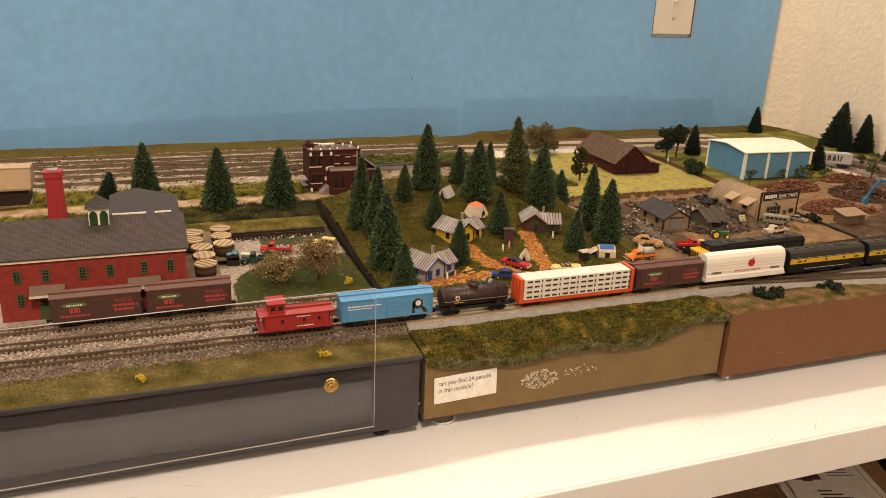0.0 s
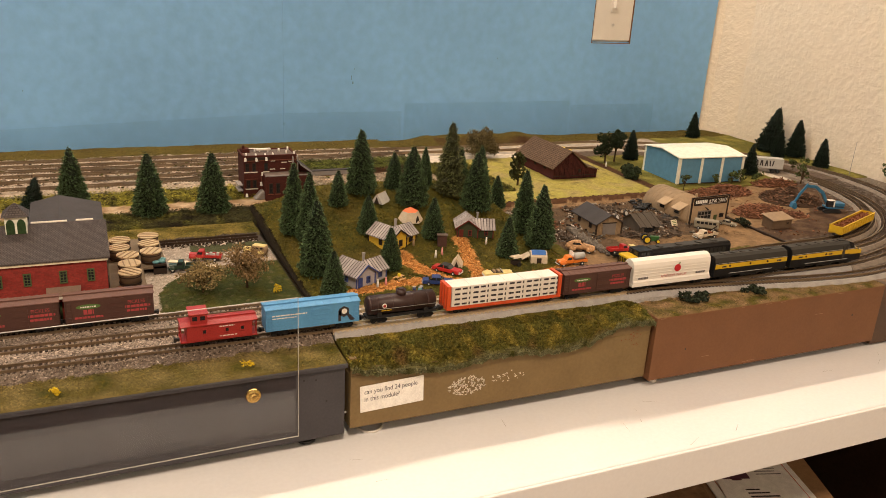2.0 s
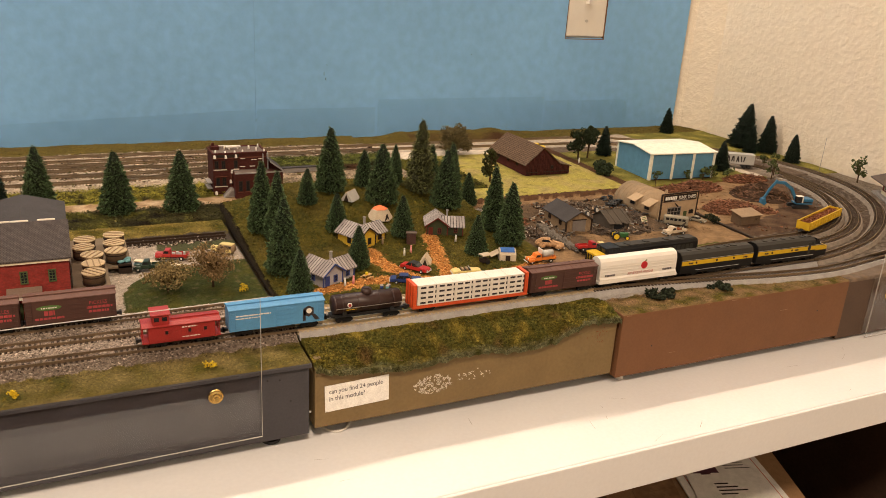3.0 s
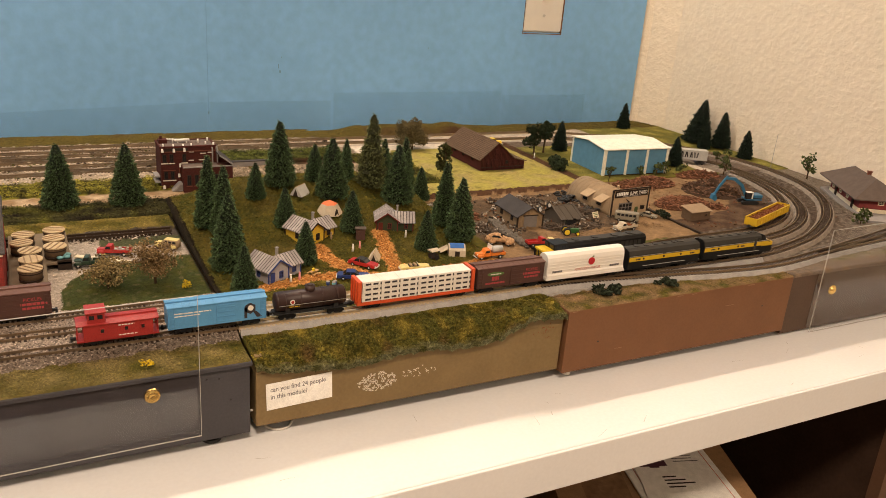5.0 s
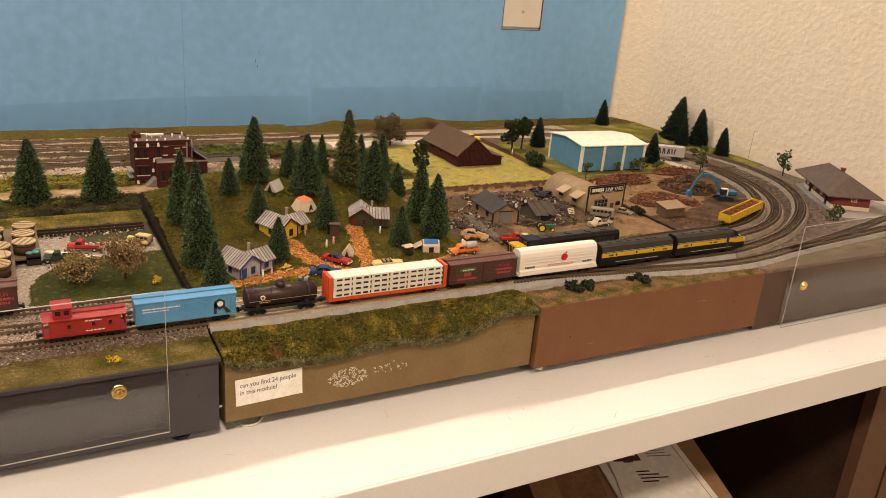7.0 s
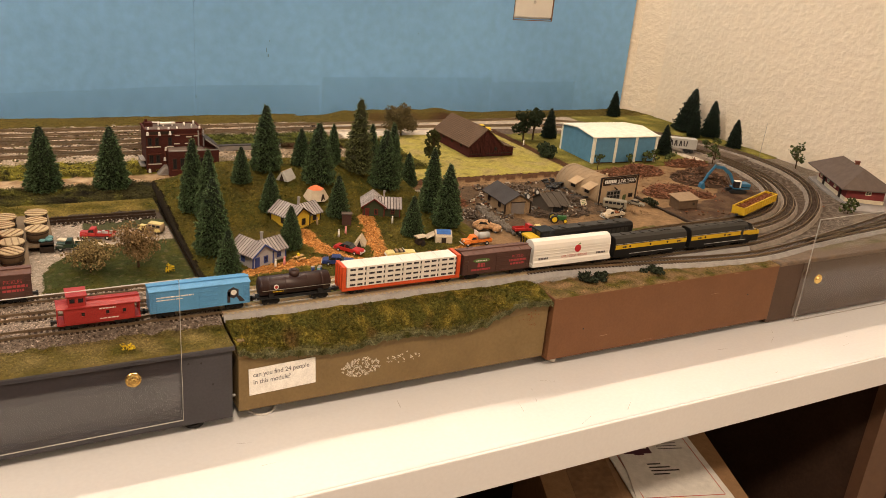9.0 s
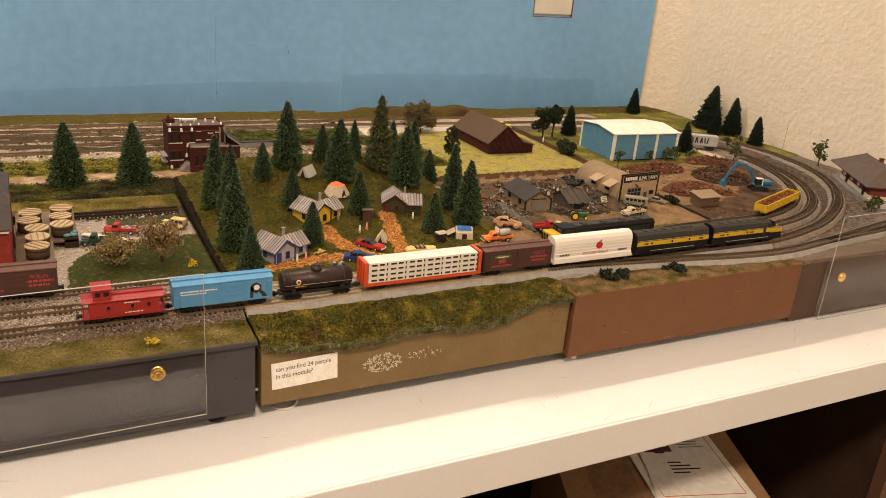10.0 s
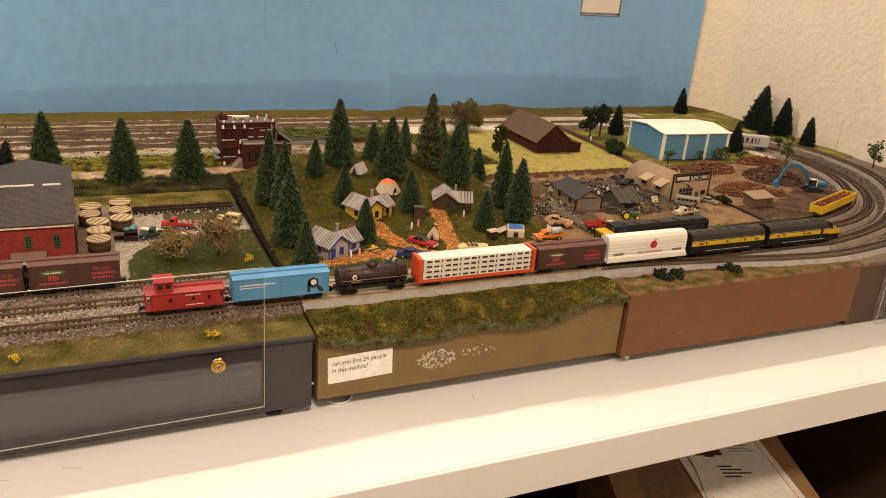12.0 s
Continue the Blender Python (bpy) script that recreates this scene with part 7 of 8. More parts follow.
for _ in range(170):
    c = Vector((rnd.uniform(-L / 2 + 0.004, L / 2 - 0.004), rnd.uniform(-0.007, 0.007), rnd.uniform(0.0125, 0.0168)))
    d = Vector((rnd.gauss(0, 1), rnd.gauss(0, 0.7), rnd.gauss(0, 0.2))).normalized() * rnd.uniform(0.002, 0.006)
    d.y = max(-0.0012, min(0.0012, d.y))
    rod(bm, c - d / 2, c + d / 2, rnd.uniform(0.0004, 0.0010), None, 4)
box(bm, -L / 2 + 0.001, L / 2 - 0.001, -0.0086, 0.0086, 0.0070, 0.0135)
tagged(part("scrap_load", bm, "rust", gn, "heap of rusty scrap pieces"), kind="stuff")
couplers(gn, L)
# parked highway trailer
tl = thing("semi_trailer", "silver grey semi-trailer with dark lettering", "model trailer", at(0.8900, 0.4640, 0.0822, -30))
part("body", B(-0.038, 0.036, -0.0082, 0.0082, 0.0072, 0.0250, bevel=0.0004), "silver", tl)
for x in (0.020, 0.028):
    part("wheel", rod(bmesh.new(), (x, -0.008, 0.0035), (x, 0.008, 0.0035), 0.0034, None, 14), "black", tl)
part("landing_leg", B(-0.020, -0.017, -0.006, 0.006, 0.0, 0.0073), "black", tl)
part("side_rail", B(-0.038, 0.036, -0.0085, -0.0081, 0.0072, 0.0082), "stone_grey", tl)
for x, dx in ((-0.030, 0), (-0.0265, 0), (-0.0205, 0), (-0.0165, 0), (-0.0110, 0.0014), (-0.0070, -0.0014), (-0.0030, 0.0014), (0.0010, -0.0014), (0.0055, 0.0016), (0.0090, -0.0016), (0.0140, -0.0014), (0.0175, 0.0014)):
    part("letter_bar", prism(bmesh.new(), [(x - 0.0010, 0.0118), (x + 0.0010, 0.0118), (x + dx + 0.0010, 0.0215), (x + dx - 0.0010, 0.0215)], "y", -0.0085, -0.0081), "ink", tl)


# ---- road vehicles ----
for key, rgb, rough in (("v_red", (0.40, 0.022, 0.020), 0.35), ("v_blue", (0.025, 0.045, 0.16), 0.35), ("v_cream", (0.68, 0.56, 0.22), 0.4), ("v_tan", (0.60, 0.36, 0.19), 0.6), ("v_orange", (0.72, 0.20, 0.025), 0.5),
                        ("v_white", (0.52, 0.44, 0.33), 0.55), ("v_green", (0.03, 0.13, 0.035), 0.4), ("v_dkgreen", (0.016, 0.038, 0.022), 0.4), ("v_yellow", (0.75, 0.55, 0.03), 0.4), ("v_grey", (0.25, 0.225, 0.17), 0.5),
                        ("v_digger", (0.030, 0.150, 0.285), 0.45), ("v_chrome", (0.60, 0.60, 0.58), 0.25), ("leaf_rust", (0.25, 0.168, 0.080), 0.9), ("leaf_olive", (0.215, 0.160, 0.072), 0.9), ("leaf_dark", (0.022, 0.032, 0.016), 0.9),
                        ("leaf_moss", (0.045, 0.050, 0.018), 0.9), ("leaf_green", (0.075, 0.095, 0.035), 0.9), ("leaf_brown", (0.115, 0.092, 0.042), 0.9), ("bush_teal", (0.026, 0.034, 0.021), 0.9), ("teal_crate", (0.12, 0.30, 0.33), 0.6), ("wood", (0.45, 0.29, 0.13), 0.8),
                        ("pink", (0.75, 0.30, 0.30), 0.7), ("boulder", (0.17, 0.15, 0.13), 0.9)):
    M[key] = paint(key, rgb, rough, 0.18, 120, 0.1, 900, island=0.6 if key.startswith("leaf") or key.startswith("bush") else 0.0)


M["v_tan"] = paint("rusty_tan_enamel", (0.46, 0.28, 0.15), 0.7, 0.62, 330, 0.3, 900)


def wheel(parent, x, y, r=0.0021, w=0.0013, hub="v_chrome"):
    bm = rod(bmesh.new(), (x, y - w / 2, r), (x, y + w / 2, r), r, None, 14)
    t = part("wheel", bm, "black", parent)
    s = -1 if y < 0 else 1
    part("hub", rod(bmesh.new(), (x, y + s * w * 0.3, r), (x, y + s * w * 0.62, r), r * 0.5, r * 0.4, 10), hub, t)


def car(m, label, mat, open_top=False, L=0.031, roof_mat=""):
    th = thing("model_car", label, "model car", m, "parked model cars")
    h = L / 2
    low = [(-h, 0.0020), (h, 0.0020), (h, 0.0042), (h * 0.92, 0.0056), (h * 0.35, 0.0060), (-h * 0.55, 0.0060), (-h * 0.95, 0.0056), (-h, 0.0042)]
    bm = prism(bmesh.new(), low, "y", -0.0055, 0.0055)
    bmesh.ops.bevel(bm, geom=bm.edges[:], offset=0.0005, segments=2, affect="EDGES")
    part("body", bm, mat, th)
    if open_top:
        part("cockpit", B(-h * 0.45, h * 0.22, -0.0044, 0.0044, 0.0058, 0.0062), "dark_trim", th)
        for x in (-h * 0.30, h * 0.0):
            part("seat", B(x - 0.0012, x + 0.0012, -0.0038, 0.0038, 0.0060, 0.0078, bevel=0.0004), "tan", th)
        w = part("windshield", B(-0.0002, 0.0002, -0.0045, 0.0045, 0, 0.0026), "v_chrome", th)
        w.matrix_basis = pose(h * 0.25, 0, 0.0060, 0, -28)
    else:
        cabp = [(-h * 0.62, 0.0058), (h * 0.38, 0.0058), (h * 0.12, 0.0088), (-h * 0.38, 0.0088)]
        g = part("glasshouse", prism(bmesh.new(), cabp, "y", -0.0048, 0.0048), "pane", th)
        bm = prism(bmesh.new(), [(-h * 0.42, 0.0086), (h * 0.15, 0.0086), (h * 0.10, 0.0093), (-h * 0.36, 0.0093)], "y", -0.0047, 0.0047)
        part("roof", bm, roof_mat or mat, th)
        for x in (-h * 0.14,):
            part("pillar", B(x - 0.0004, x + 0.0004, -0.0050, 0.0050, 0.0058, 0.0088), mat, th)
    for s in (-1, 1):
        part("bumper", B(min(s * h, s * (h + 0.0006)), max(s * h, s * (h + 0.0006)), -0.0050, 0.0050, 0.0024, 0.0034), "v_chrome", th)
        for y in (-0.0052, 0.0052):
            wheel(th, s * h * 0.60, y)
    for y in (-0.0040, 0.0040):
        part("headlight", rod(bmesh.new(), (h - 0.0002, y, 0.0042), (h + 0.0005, y, 0.0042), 0.0008, None, 8), "v_chrome", th)
    return th


def old_car(m, label, mat):
    """A rounded car of the forties with separate wings."""
    th = thing("model_car", label, "model car", m, "parked model cars")
    side = [(-0.0160, 0.0028), (-0.0165, 0.0058), (-0.0140, 0.0080), (-0.0085, 0.0112), (-0.0015, 0.0118), (0.0028, 0.0090), (0.0060, 0.0080), (0.0140, 0.0068), (0.0158, 0.0048), (0.0158, 0.0028)]
    bm = prism(bmesh.new(), side, "y", -0.0046, 0.0046)
    bmesh.ops.bevel(bm, geom=bm.edges[:], offset=0.0011, segments=2, affect="EDGES")
    part("body", bm, mat, th, "", True)
    for y in (-0.0047, 0.0045):
        part("side_window", prism(bmesh.new(), [(-0.0095, 0.0082), (0.0012, 0.0082), (-0.0018, 0.0107), (-0.0080, 0.0105)], "y", y, y + 0.0002), "pane", th)
    w = part("windshield", B(-0.0002, 0.0002, -0.0034, 0.0034, -0.0014, 0.0014), "pane", th)
    w.matrix_basis = pose(0.0011, 0, 0.0104, 0, -52)
    part("grille", B(0.0157, 0.0160, -0.0018, 0.0018, 0.0034, 0.0056), "dark_trim", th)
    for x in (-0.0085, 0.0095):
        for y in (-0.0052, 0.0052):
            part("wing", ball(bmesh.new(), (x, y, 0.0036), 0.0036, 1.15, 0.45, 0.75, 10), mat, th, "", True)
            wheel(th, x, y * 1.08, 0.0023)
    part("bumper", B(0.0150, 0.0157, -0.0055, 0.0055, 0.0026, 0.0034), "v_chrome", th)
    return th


def lorry(m, label, cab_mat, bed_mat, load="", L=0.036):
    th = thing("model_truck", label, "model truck", m, "parked model trucks")
    h = L / 2
    part("chassis", B(-h, h * 0.9, -0.0038, 0.0038, 0.0026, 0.0040), "black", th)
    bm = B(h * 0.02, h * 0.52, -0.0052, 0.0052, 0.0036, 0.0072, bevel=0.0004)
    prism(bm, [(h * 0.04, 0.0070), (h * 0.48, 0.0070), (h * 0.38, 0.0110), (h * 0.08, 0.0112)], "y", -0.0047, 0.0047)
    part("cab", bm, cab_mat, th)
    part("cab_glass", prism(bmesh.new(), [(h * 0.12, 0.0076), (h * 0.46, 0.0076), (h * 0.385, 0.0102), (h * 0.14, 0.0102)], "y", -0.00485, 0.00485), "pane", th)
    part("bonnet", B(h * 0.50, h * 0.96, -0.0036, 0.0036, 0.0036, 0.0074, bevel=0.0010), cab_mat, th)
    for y in (-0.0046, 0.0046):
        part("wing", ball(bmesh.new(), (h * 0.70, y, 0.0040), 0.0036, 1.15, 0.42, 0.7, 10), cab_mat, th, "", True)
        part("headlight", ball(bmesh.new(), (h * 0.95, y * 0.7, 0.0062), 0.0009, seg=8), "v_chrome", th)
    part("bumper", B(h * 0.99, h * 1.03, -0.0050, 0.0050, 0.0026, 0.0034), "v_chrome", th)
    bd = part("bed", B(-h, -h * 0.02, -0.0052, 0.0052, 0.0040, 0.0048), bed_mat, th)
    if load != "flat":
        for q in ((-h, -h * 0.02, -0.0054, -0.0049), (-h, -h * 0.02, 0.0049, 0.0054), (-h, -h + 0.0006, -0.0049, 0.0049)):
            part("bed_side", B(*q, 0.0048, 0.0072), bed_mat, bd)
    if load == "tank":
        part("tank", rod(bmesh.new(), (-h * 0.85, 0, 0.0100), (-h * 0.15, 0, 0.0100), 0.0040, None, 16), "silver", th, "silver tank on the bed", True)
        part("sign_frame", B(h * 0.02, h * 0.06, -0.0045, 0.0045, 0.0110, 0.0165), "white", th)
    if load == "scrap":
        for x, y in ((-0.82, -0.0020), (-0.62, 0.0022), (-0.40, -0.0018), (-0.22, 0.0016)):
            part("engine_block", B(h * x, h * x + 0.0028, y - 0.0018, y + 0.0018, 0.0048, 0.0082, bevel=0.0004), "silver", th, "grey metal scrap")
    if load == "crane":
        part("boom", rod(rod(bmesh.new(), (-h * 0.3, -0.003, 0.0048), (-h * 1.05, 0, 0.0150), 0.0005, None, 6), (-h * 0.3, 0.003, 0.0048), (-h * 1.05, 0, 0.0150), 0.0005, None, 6), "dark_trim", th)
        part("winch", rod(bmesh.new(), (-h * 0.45, -0.004, 0.0066), (-h * 0.45, 0.004, 0.0066), 0.0018, None, 10), "rust", th)
        part("hook_line", rod(bmesh.new(), (-h * 1.05, 0, 0.0150), (-h * 1.05, 0, 0.0070), 0.0002, None, 4), "dark_trim", th)
    for x in (-h * 0.62, h * 0.70):
        for y in (-0.0050, 0.0050):
            wheel(th, x, y, 0.0025, 0.0015)
    return th


car(at(0.158, 0.161, h_olive(0.158, 0.161), -52), "shiny red saloon car with a black roof", "v_red", False, 0.033, "black")
car(at(0.136, 0.134, h_olive(0.136, 0.134), -22), "dark blue coupe parked on the dirt road", "v_blue", False, 0.033)
car(at(0.208, 0.138, h_olive(0.208, 0.138), -8), "pale yellow convertible with the top down", "v_cream", True, 0.033)
old_car(at(0.3430, 0.1860, 0.080, -32, 1.1), "rusty tan coupe of the forties in the yard", "v_tan")
lorry(at(0.305, 0.146, 0.081, 178), "orange tank truck beside the track", "v_orange", "v_orange", "tank")
lorry(at(0.3885, 0.1535, 0.080, -8, 1.22), "flat truck with a cream cab and black bed", "v_cream", "black", "flat")
lorry(at(0.3770, 0.1552, 0.0857, -6, 0.92), "red wrecked pickup riding on the flat truck", "v_red", "v_red", "", 0.034)
lorry(at(0.533, 0.188, 0.080, 182), "dusty white tow truck with a crane", "v_white", "v_white", "crane", 0.034)
bus = thing("model_bus", "dusty grey panel bus in the junk yard", "model bus", at(0.5610, 0.2190, 0.0798, -38, 1.05))
bm = B(-0.0150, 0.0150, -0.0055, 0.0055, 0.0022, 0.0128, bevel=0.0016)
part("body", bm, "v_grey", bus)
for k in range(5):
    part("pane", B(-0.0125 + k * 0.0050, -0.0087 + k * 0.0050, -0.0057, 0.0057, 0.0078, 0.0108), "pane", bus)
for x in (-0.0095, 0.0095):
    for y in (-0.0052, 0.0052):
        wheel(bus, x, y)
car(at(0.604, 0.226, 0.0798, -60, 0.8), "small grey car parked by the false front", "v_grey", False, 0.030)
tr = thing("tractor", "green farm tractor with yellow wheels", "model tractor", at(0.4485, 0.192, 0.080, -20))
part("bonnet", B(0.0, 0.0115, -0.0022, 0.0022, 0.0045, 0.0085, bevel=0.0006), "v_green", tr)
part("seat", B(-0.0075, -0.0025, -0.0025, 0.0025, 0.0062, 0.0075, bevel=0.0004), "v_green", tr)
part("axle_case", B(-0.0070, 0.0100, -0.0018, 0.0018, 0.0028, 0.0050), "v_green", tr)
part("exhaust", rod(bmesh.new(), (0.006, 0, 0.0080), (0.006, 0, 0.0122), 0.0004, None, 6), "black", tr)
part("steering_wheel", rod(bmesh.new(), (-0.0005, 0, 0.0094), (-0.0010, 0, 0.0098), 0.0015, None, 10), "black", tr)
for y in (-0.0052, 0.0052):
    t = part("rear_wheel", rod(bmesh.new(), (-0.0050, y - 0.0014, 0.0050), (-0.0050, y + 0.0014, 0.0050), 0.0050, None, 18), "black", tr)
    part("rim", rod(bmesh.new(), (-0.0050, y - 0.0017, 0.0050), (-0.0050, y + 0.0017, 0.0050), 0.0034, None, 14), "v_yellow", t)
    t = part("front_wheel", rod(bmesh.new(), (0.0095, y * 0.8 - 0.0009, 0.0028), (0.0095, y * 0.8 + 0.0009, 0.0028), 0.0028, None, 14), "black", tr)
    part("rim", rod(bmesh.new(), (0.0095, y * 0.8 - 0.0012, 0.0028), (0.0095, y * 0.8 + 0.0012, 0.0028), 0.0019, None, 12), "v_yellow", t)
lorry(at(-0.079, 0.2665, 0.0802, 160), "bright red pickup truck with scrap on its bed", "v_red", "v_red", "scrap", 0.035)
lorry(at(-0.1030, 0.2400, 0.0802, 168), "dark green pickup truck on the gravel", "v_dkgreen", "v_dkgreen", "", 0.034)
lone("timber_board", B(-0.029, 0.029, -0.0032, 0.0032, 0, 0.0012, bevel=0.0002), "cream", "long cream board lying on the gravel", "timber", pose(-0.0915, 0.2545, 0.0806, 0, 0, -33))
wg = thing("model_car", "cream station wagon with brown wooden sides", "model car", at(-0.0245, 0.2720, 0.0803, 143, 0.90), "parked model cars")
bm = prism(bmesh.new(), [(-0.0150, 0.0026), (0.0045, 0.0026), (0.0045, 0.0082), (0.0026, 0.0118), (-0.0142, 0.0118), (-0.0152, 0.0075)], "y", -0.0048, 0.0048)
bmesh.ops.bevel(bm, geom=bm.edges[:], offset=0.0006, segments=2, affect="EDGES")
part("cabin", bm, "tan", wg, "brown wooden cabin", True)
part("roof", B(-0.0140, 0.0024, -0.0046, 0.0046, 0.0116, 0.0124, bevel=0.0003), "v_cream", wg)
part("bonnet", B(0.0040, 0.0146, -0.0034, 0.0034, 0.0030, 0.0078, bevel=0.0010), "v_cream", wg)
part("grille", B(0.0145, 0.0149, -0.0020, 0.0020, 0.0036, 0.0066), "v_chrome", wg)
for y in (-0.0050, 0.0048):
    for x in (-0.0128, -0.0076, -0.0024):
        part("side_window", B(x, x + 0.0042, y, y + 0.0002, 0.0080, 0.0106), "pane", wg)
w = part("windshield", B(-0.0002, 0.0002, -0.0040, 0.0040, -0.0016, 0.0016), "pane", wg)
w.matrix_basis = pose(0.0037, 0, 0.0100, 0, -28)
for x in (-0.0095, 0.0098):
    for y in (-0.0050, 0.0050):
        part("wing", ball(bmesh.new(), (x, y, 0.0040), 0.0036, 1.2, 0.42, 0.75, 10), "v_cream", wg, "", True)
        wheel(wg, x, y * 1.08, 0.0024)
lorry(at(0.5930, 0.6450, 0.0825, -14, 1.12), "yellow delivery truck on the rear road", "v_yellow", "v_yellow", "", 0.040)
cr = thing("crate_stack", "dark crates topped with teal bags at the dock", "model crates", at(-0.128, 0.246, 0.0795))
part("crate", B(-0.006, 0.007, -0.008, 0.008, 0, 0.0105), "dark_trim", cr)
for x, y in ((-0.003, -0.004), (0.003, -0.003), (0.0, 0.003), (0.004, 0.004)):
    part("bag", ball(bmesh.new(), (x, y, 0.0120), 0.0030, 1.2, 1, 0.6, 8), "teal_crate", cr, "", True)

# ---- digger ----
dg = thing("excavator", "blue tracked excavator with its arm lowered", "model excavator", at(0.812, 0.243, 0.0800, 162, 0.92))
for y in (-0.0090, 0.0060):
    bm = prism(bmesh.new(), [(-0.0150, 0.0020), (-0.0125, 0), (0.0125, 0), (0.0150, 0.0020), (0.0150, 0.0035), (0.0125, 0.0055), (-0.0125, 0.0055), (-0.0150, 0.0035)], "y", y, y + 0.0040)
    part("crawler", bm, "black", dg)
part("turntable", rod(bmesh.new(), (0, -0.0005, 0.0045), (0, -0.0005, 0.0070), 0.0060, None, 14), "black", dg)
part("deck", B(-0.0200, 0.0080, -0.0085, 0.0085, 0.0068, 0.0090, bevel=0.0004), "v_digger", dg)
part("engine_cover", B(-0.0205, -0.0040, -0.0085, 0.0085, 0.0105, 0.0160, bevel=0.0010), "v_digger", dg)
part("engine_bay", B(-0.0195, -0.0042, -0.0080, 0.0080, 0.0088, 0.0106), "black", dg)
cbn = part("cab", B(-0.0030, 0.0078, 0.0010, 0.0085, 0.0088, 0.0195, bevel=0.0006), "dark_trim", dg, "dark cab with pale window frames")
part("pane", B(-0.0018, 0.0068, 0.0008, 0.0088, 0.0125, 0.0182), "pane", cbn)
part("pane", B(0.0074, 0.0081, 0.0020, 0.0075, 0.0120, 0.0182), "pane", cbn)
part("door_frame", B(-0.0028, -0.0008, 0.0084, 0.0092, 0.0094, 0.0188, bevel=0.0002), "white", cbn, "white cab door post")
part("cab_roof", B(-0.0032, 0.0080, 0.0008, 0.0087, 0.0194, 0.0203, bevel=0.0003), "white", cbn, "pale cab roof")


def arm(name, pts, w, parent):
    bm = bmesh.new()
    for (xa, za, ra), (xb, zb, rb) in zip(pts, pts[1:]):
        d = math.atan2(zb - za, xb - xa)
        nx, nzv = -math.sin(d), math.cos(d)
        prism(bm, [(xa + nx * ra, za + nzv * ra), (xa - nx * ra, za - nzv * ra), (xb - nx * rb, zb - nzv * rb), (xb + nx * rb, zb + nzv * rb)], "y", -w, w)
    part(name, bm, "v_digger", parent)


arm("boom", [(0.004, 0.010, 0.0018), (0.016, 0.030, 0.0024), (0.030, 0.040, 0.0024), (0.046, 0.041, 0.0018)], 0.0018, dg)
arm("stick", [(0.043, 0.044, 0.0016), (0.054, 0.028, 0.0016), (0.0605, 0.014, 0.0013)], 0.0015, dg)
part("bucket", prism(bmesh.new(), [(0.0600, 0.015), (0.0640, 0.013), (0.0655, 0.006), (0.0600, 0.0030), (0.0565, 0.0060)], "y", -0.0045, 0.0045), "v_digger", dg)
part("ram", rod(bmesh.new(), (0.010, -0.0025, 0.012), (0.024, -0.0025, 0.034), 0.0008, None, 8), "steel", dg)
part("ram", rod(bmesh.new(), (0.028, 0, 0.0445), (0.042, 0, 0.0470), 0.0008, None, 8), "steel", dg)


# ---- heaps and scrap ----
def heap(name, x, y, rx, ry, h, mat, label, seed, scraps=160, scrap_mat="rust", turn=0.0):
    th = thing(name, label, "model scrap heap", at(x, y, 0.0785, turn))
    n, v, f = 34, [], []
    for j in range(n + 1):
        for i in range(n + 1):
            u, w = i / n * 2 - 1, j / n * 2 - 1
            r = math.hypot(u, w)
            z = h * max(0.0, 1 - r ** 1.8) * (0.75 + 0.6 * nz(u, w, 3.1, seed)) + 0.0012 * nz(u * 9, w * 9, 1, seed) * (r < 1.0)
            v.append((u * rx, w * ry, max(-0.002, z)))
    f = [(j * (n + 1) + i, j * (n + 1) + i + 1, (j + 1) * (n + 1) + i + 1, (j + 1) * (n + 1) + i) for j in range(n) for i in range(n)
         if math.hypot((i + 0.5) / n * 2 - 1, (j + 0.5) / n * 2 - 1) < 1.02]
    raw("mound", v, f, mat, th)
    rnd = random.Random(seed)
    bm = bmesh.new()
    for _ in range(scraps):
        a, r = rnd.uniform(0, 6.28), math.sqrt(rnd.random()) * 0.92
        u, w = r * math.cos(a), r * math.sin(a)
        z = h * max(0.0, 1 - r ** 1.8) * (0.75 + 0.6 * nz(u, w, 3.1, seed)) + 0.0006
        c = Vector((u * rx, w * ry, z))
        d = Vector((rnd.gauss(0, 1), rnd.gauss(0, 1), rnd.gauss(0, 0.25))).normalized() * rnd.uniform(0.004, 0.012)
        m = Matrix.Translation(c) @ d.to_track_quat("X", "Z").to_matrix().to_4x4() @ Matrix.Diagonal((d.length, rnd.uniform(0.0006, 0.0024), rnd.uniform(0.0004, 0.0010), 1))
        bmesh.ops.create_cube(bm, size=1, matrix=m)
    tagged(part("scrap", bm, scrap_mat, th, "loose rusty scrap pieces"), kind="stuff")
    return th


M["scrap_red"] = paint("red_brown_scrap", (0.170, 0.078, 0.045), 0.9, 0.3, 90, 0.3, 700, island=0.65)
M["scrap_dark"] = paint("dark_brown_scrap", (0.125, 0.072, 0.046), 0.9, 0.3, 90, 0.3, 700, island=0.7)
M["scrap_grey"] = paint("grey_brown_scrap", (0.095, 0.072, 0.055), 0.85, 0.3, 90, 0.3, 700, island=0.6)
heap("dirt_heap", 0.803, 0.309, 0.050, 0.045, 0.020, "dark_dirt", "dark earth heap with scrap beside the digger", 3, 520, "scrap_dark")
heap("scrap_heap", 0.734, 0.368, 0.043, 0.030, 0.013, "dirt_brown", "red-brown scrap heap in front of the blue shed", 5, 460, "scrap_red")
heap("scrap_heap", 0.850, 0.390, 0.048, 0.021, 0.012, "dirt_brown", "long red-brown scrap heap by the pad", 6, 320, "scrap_red", -6)
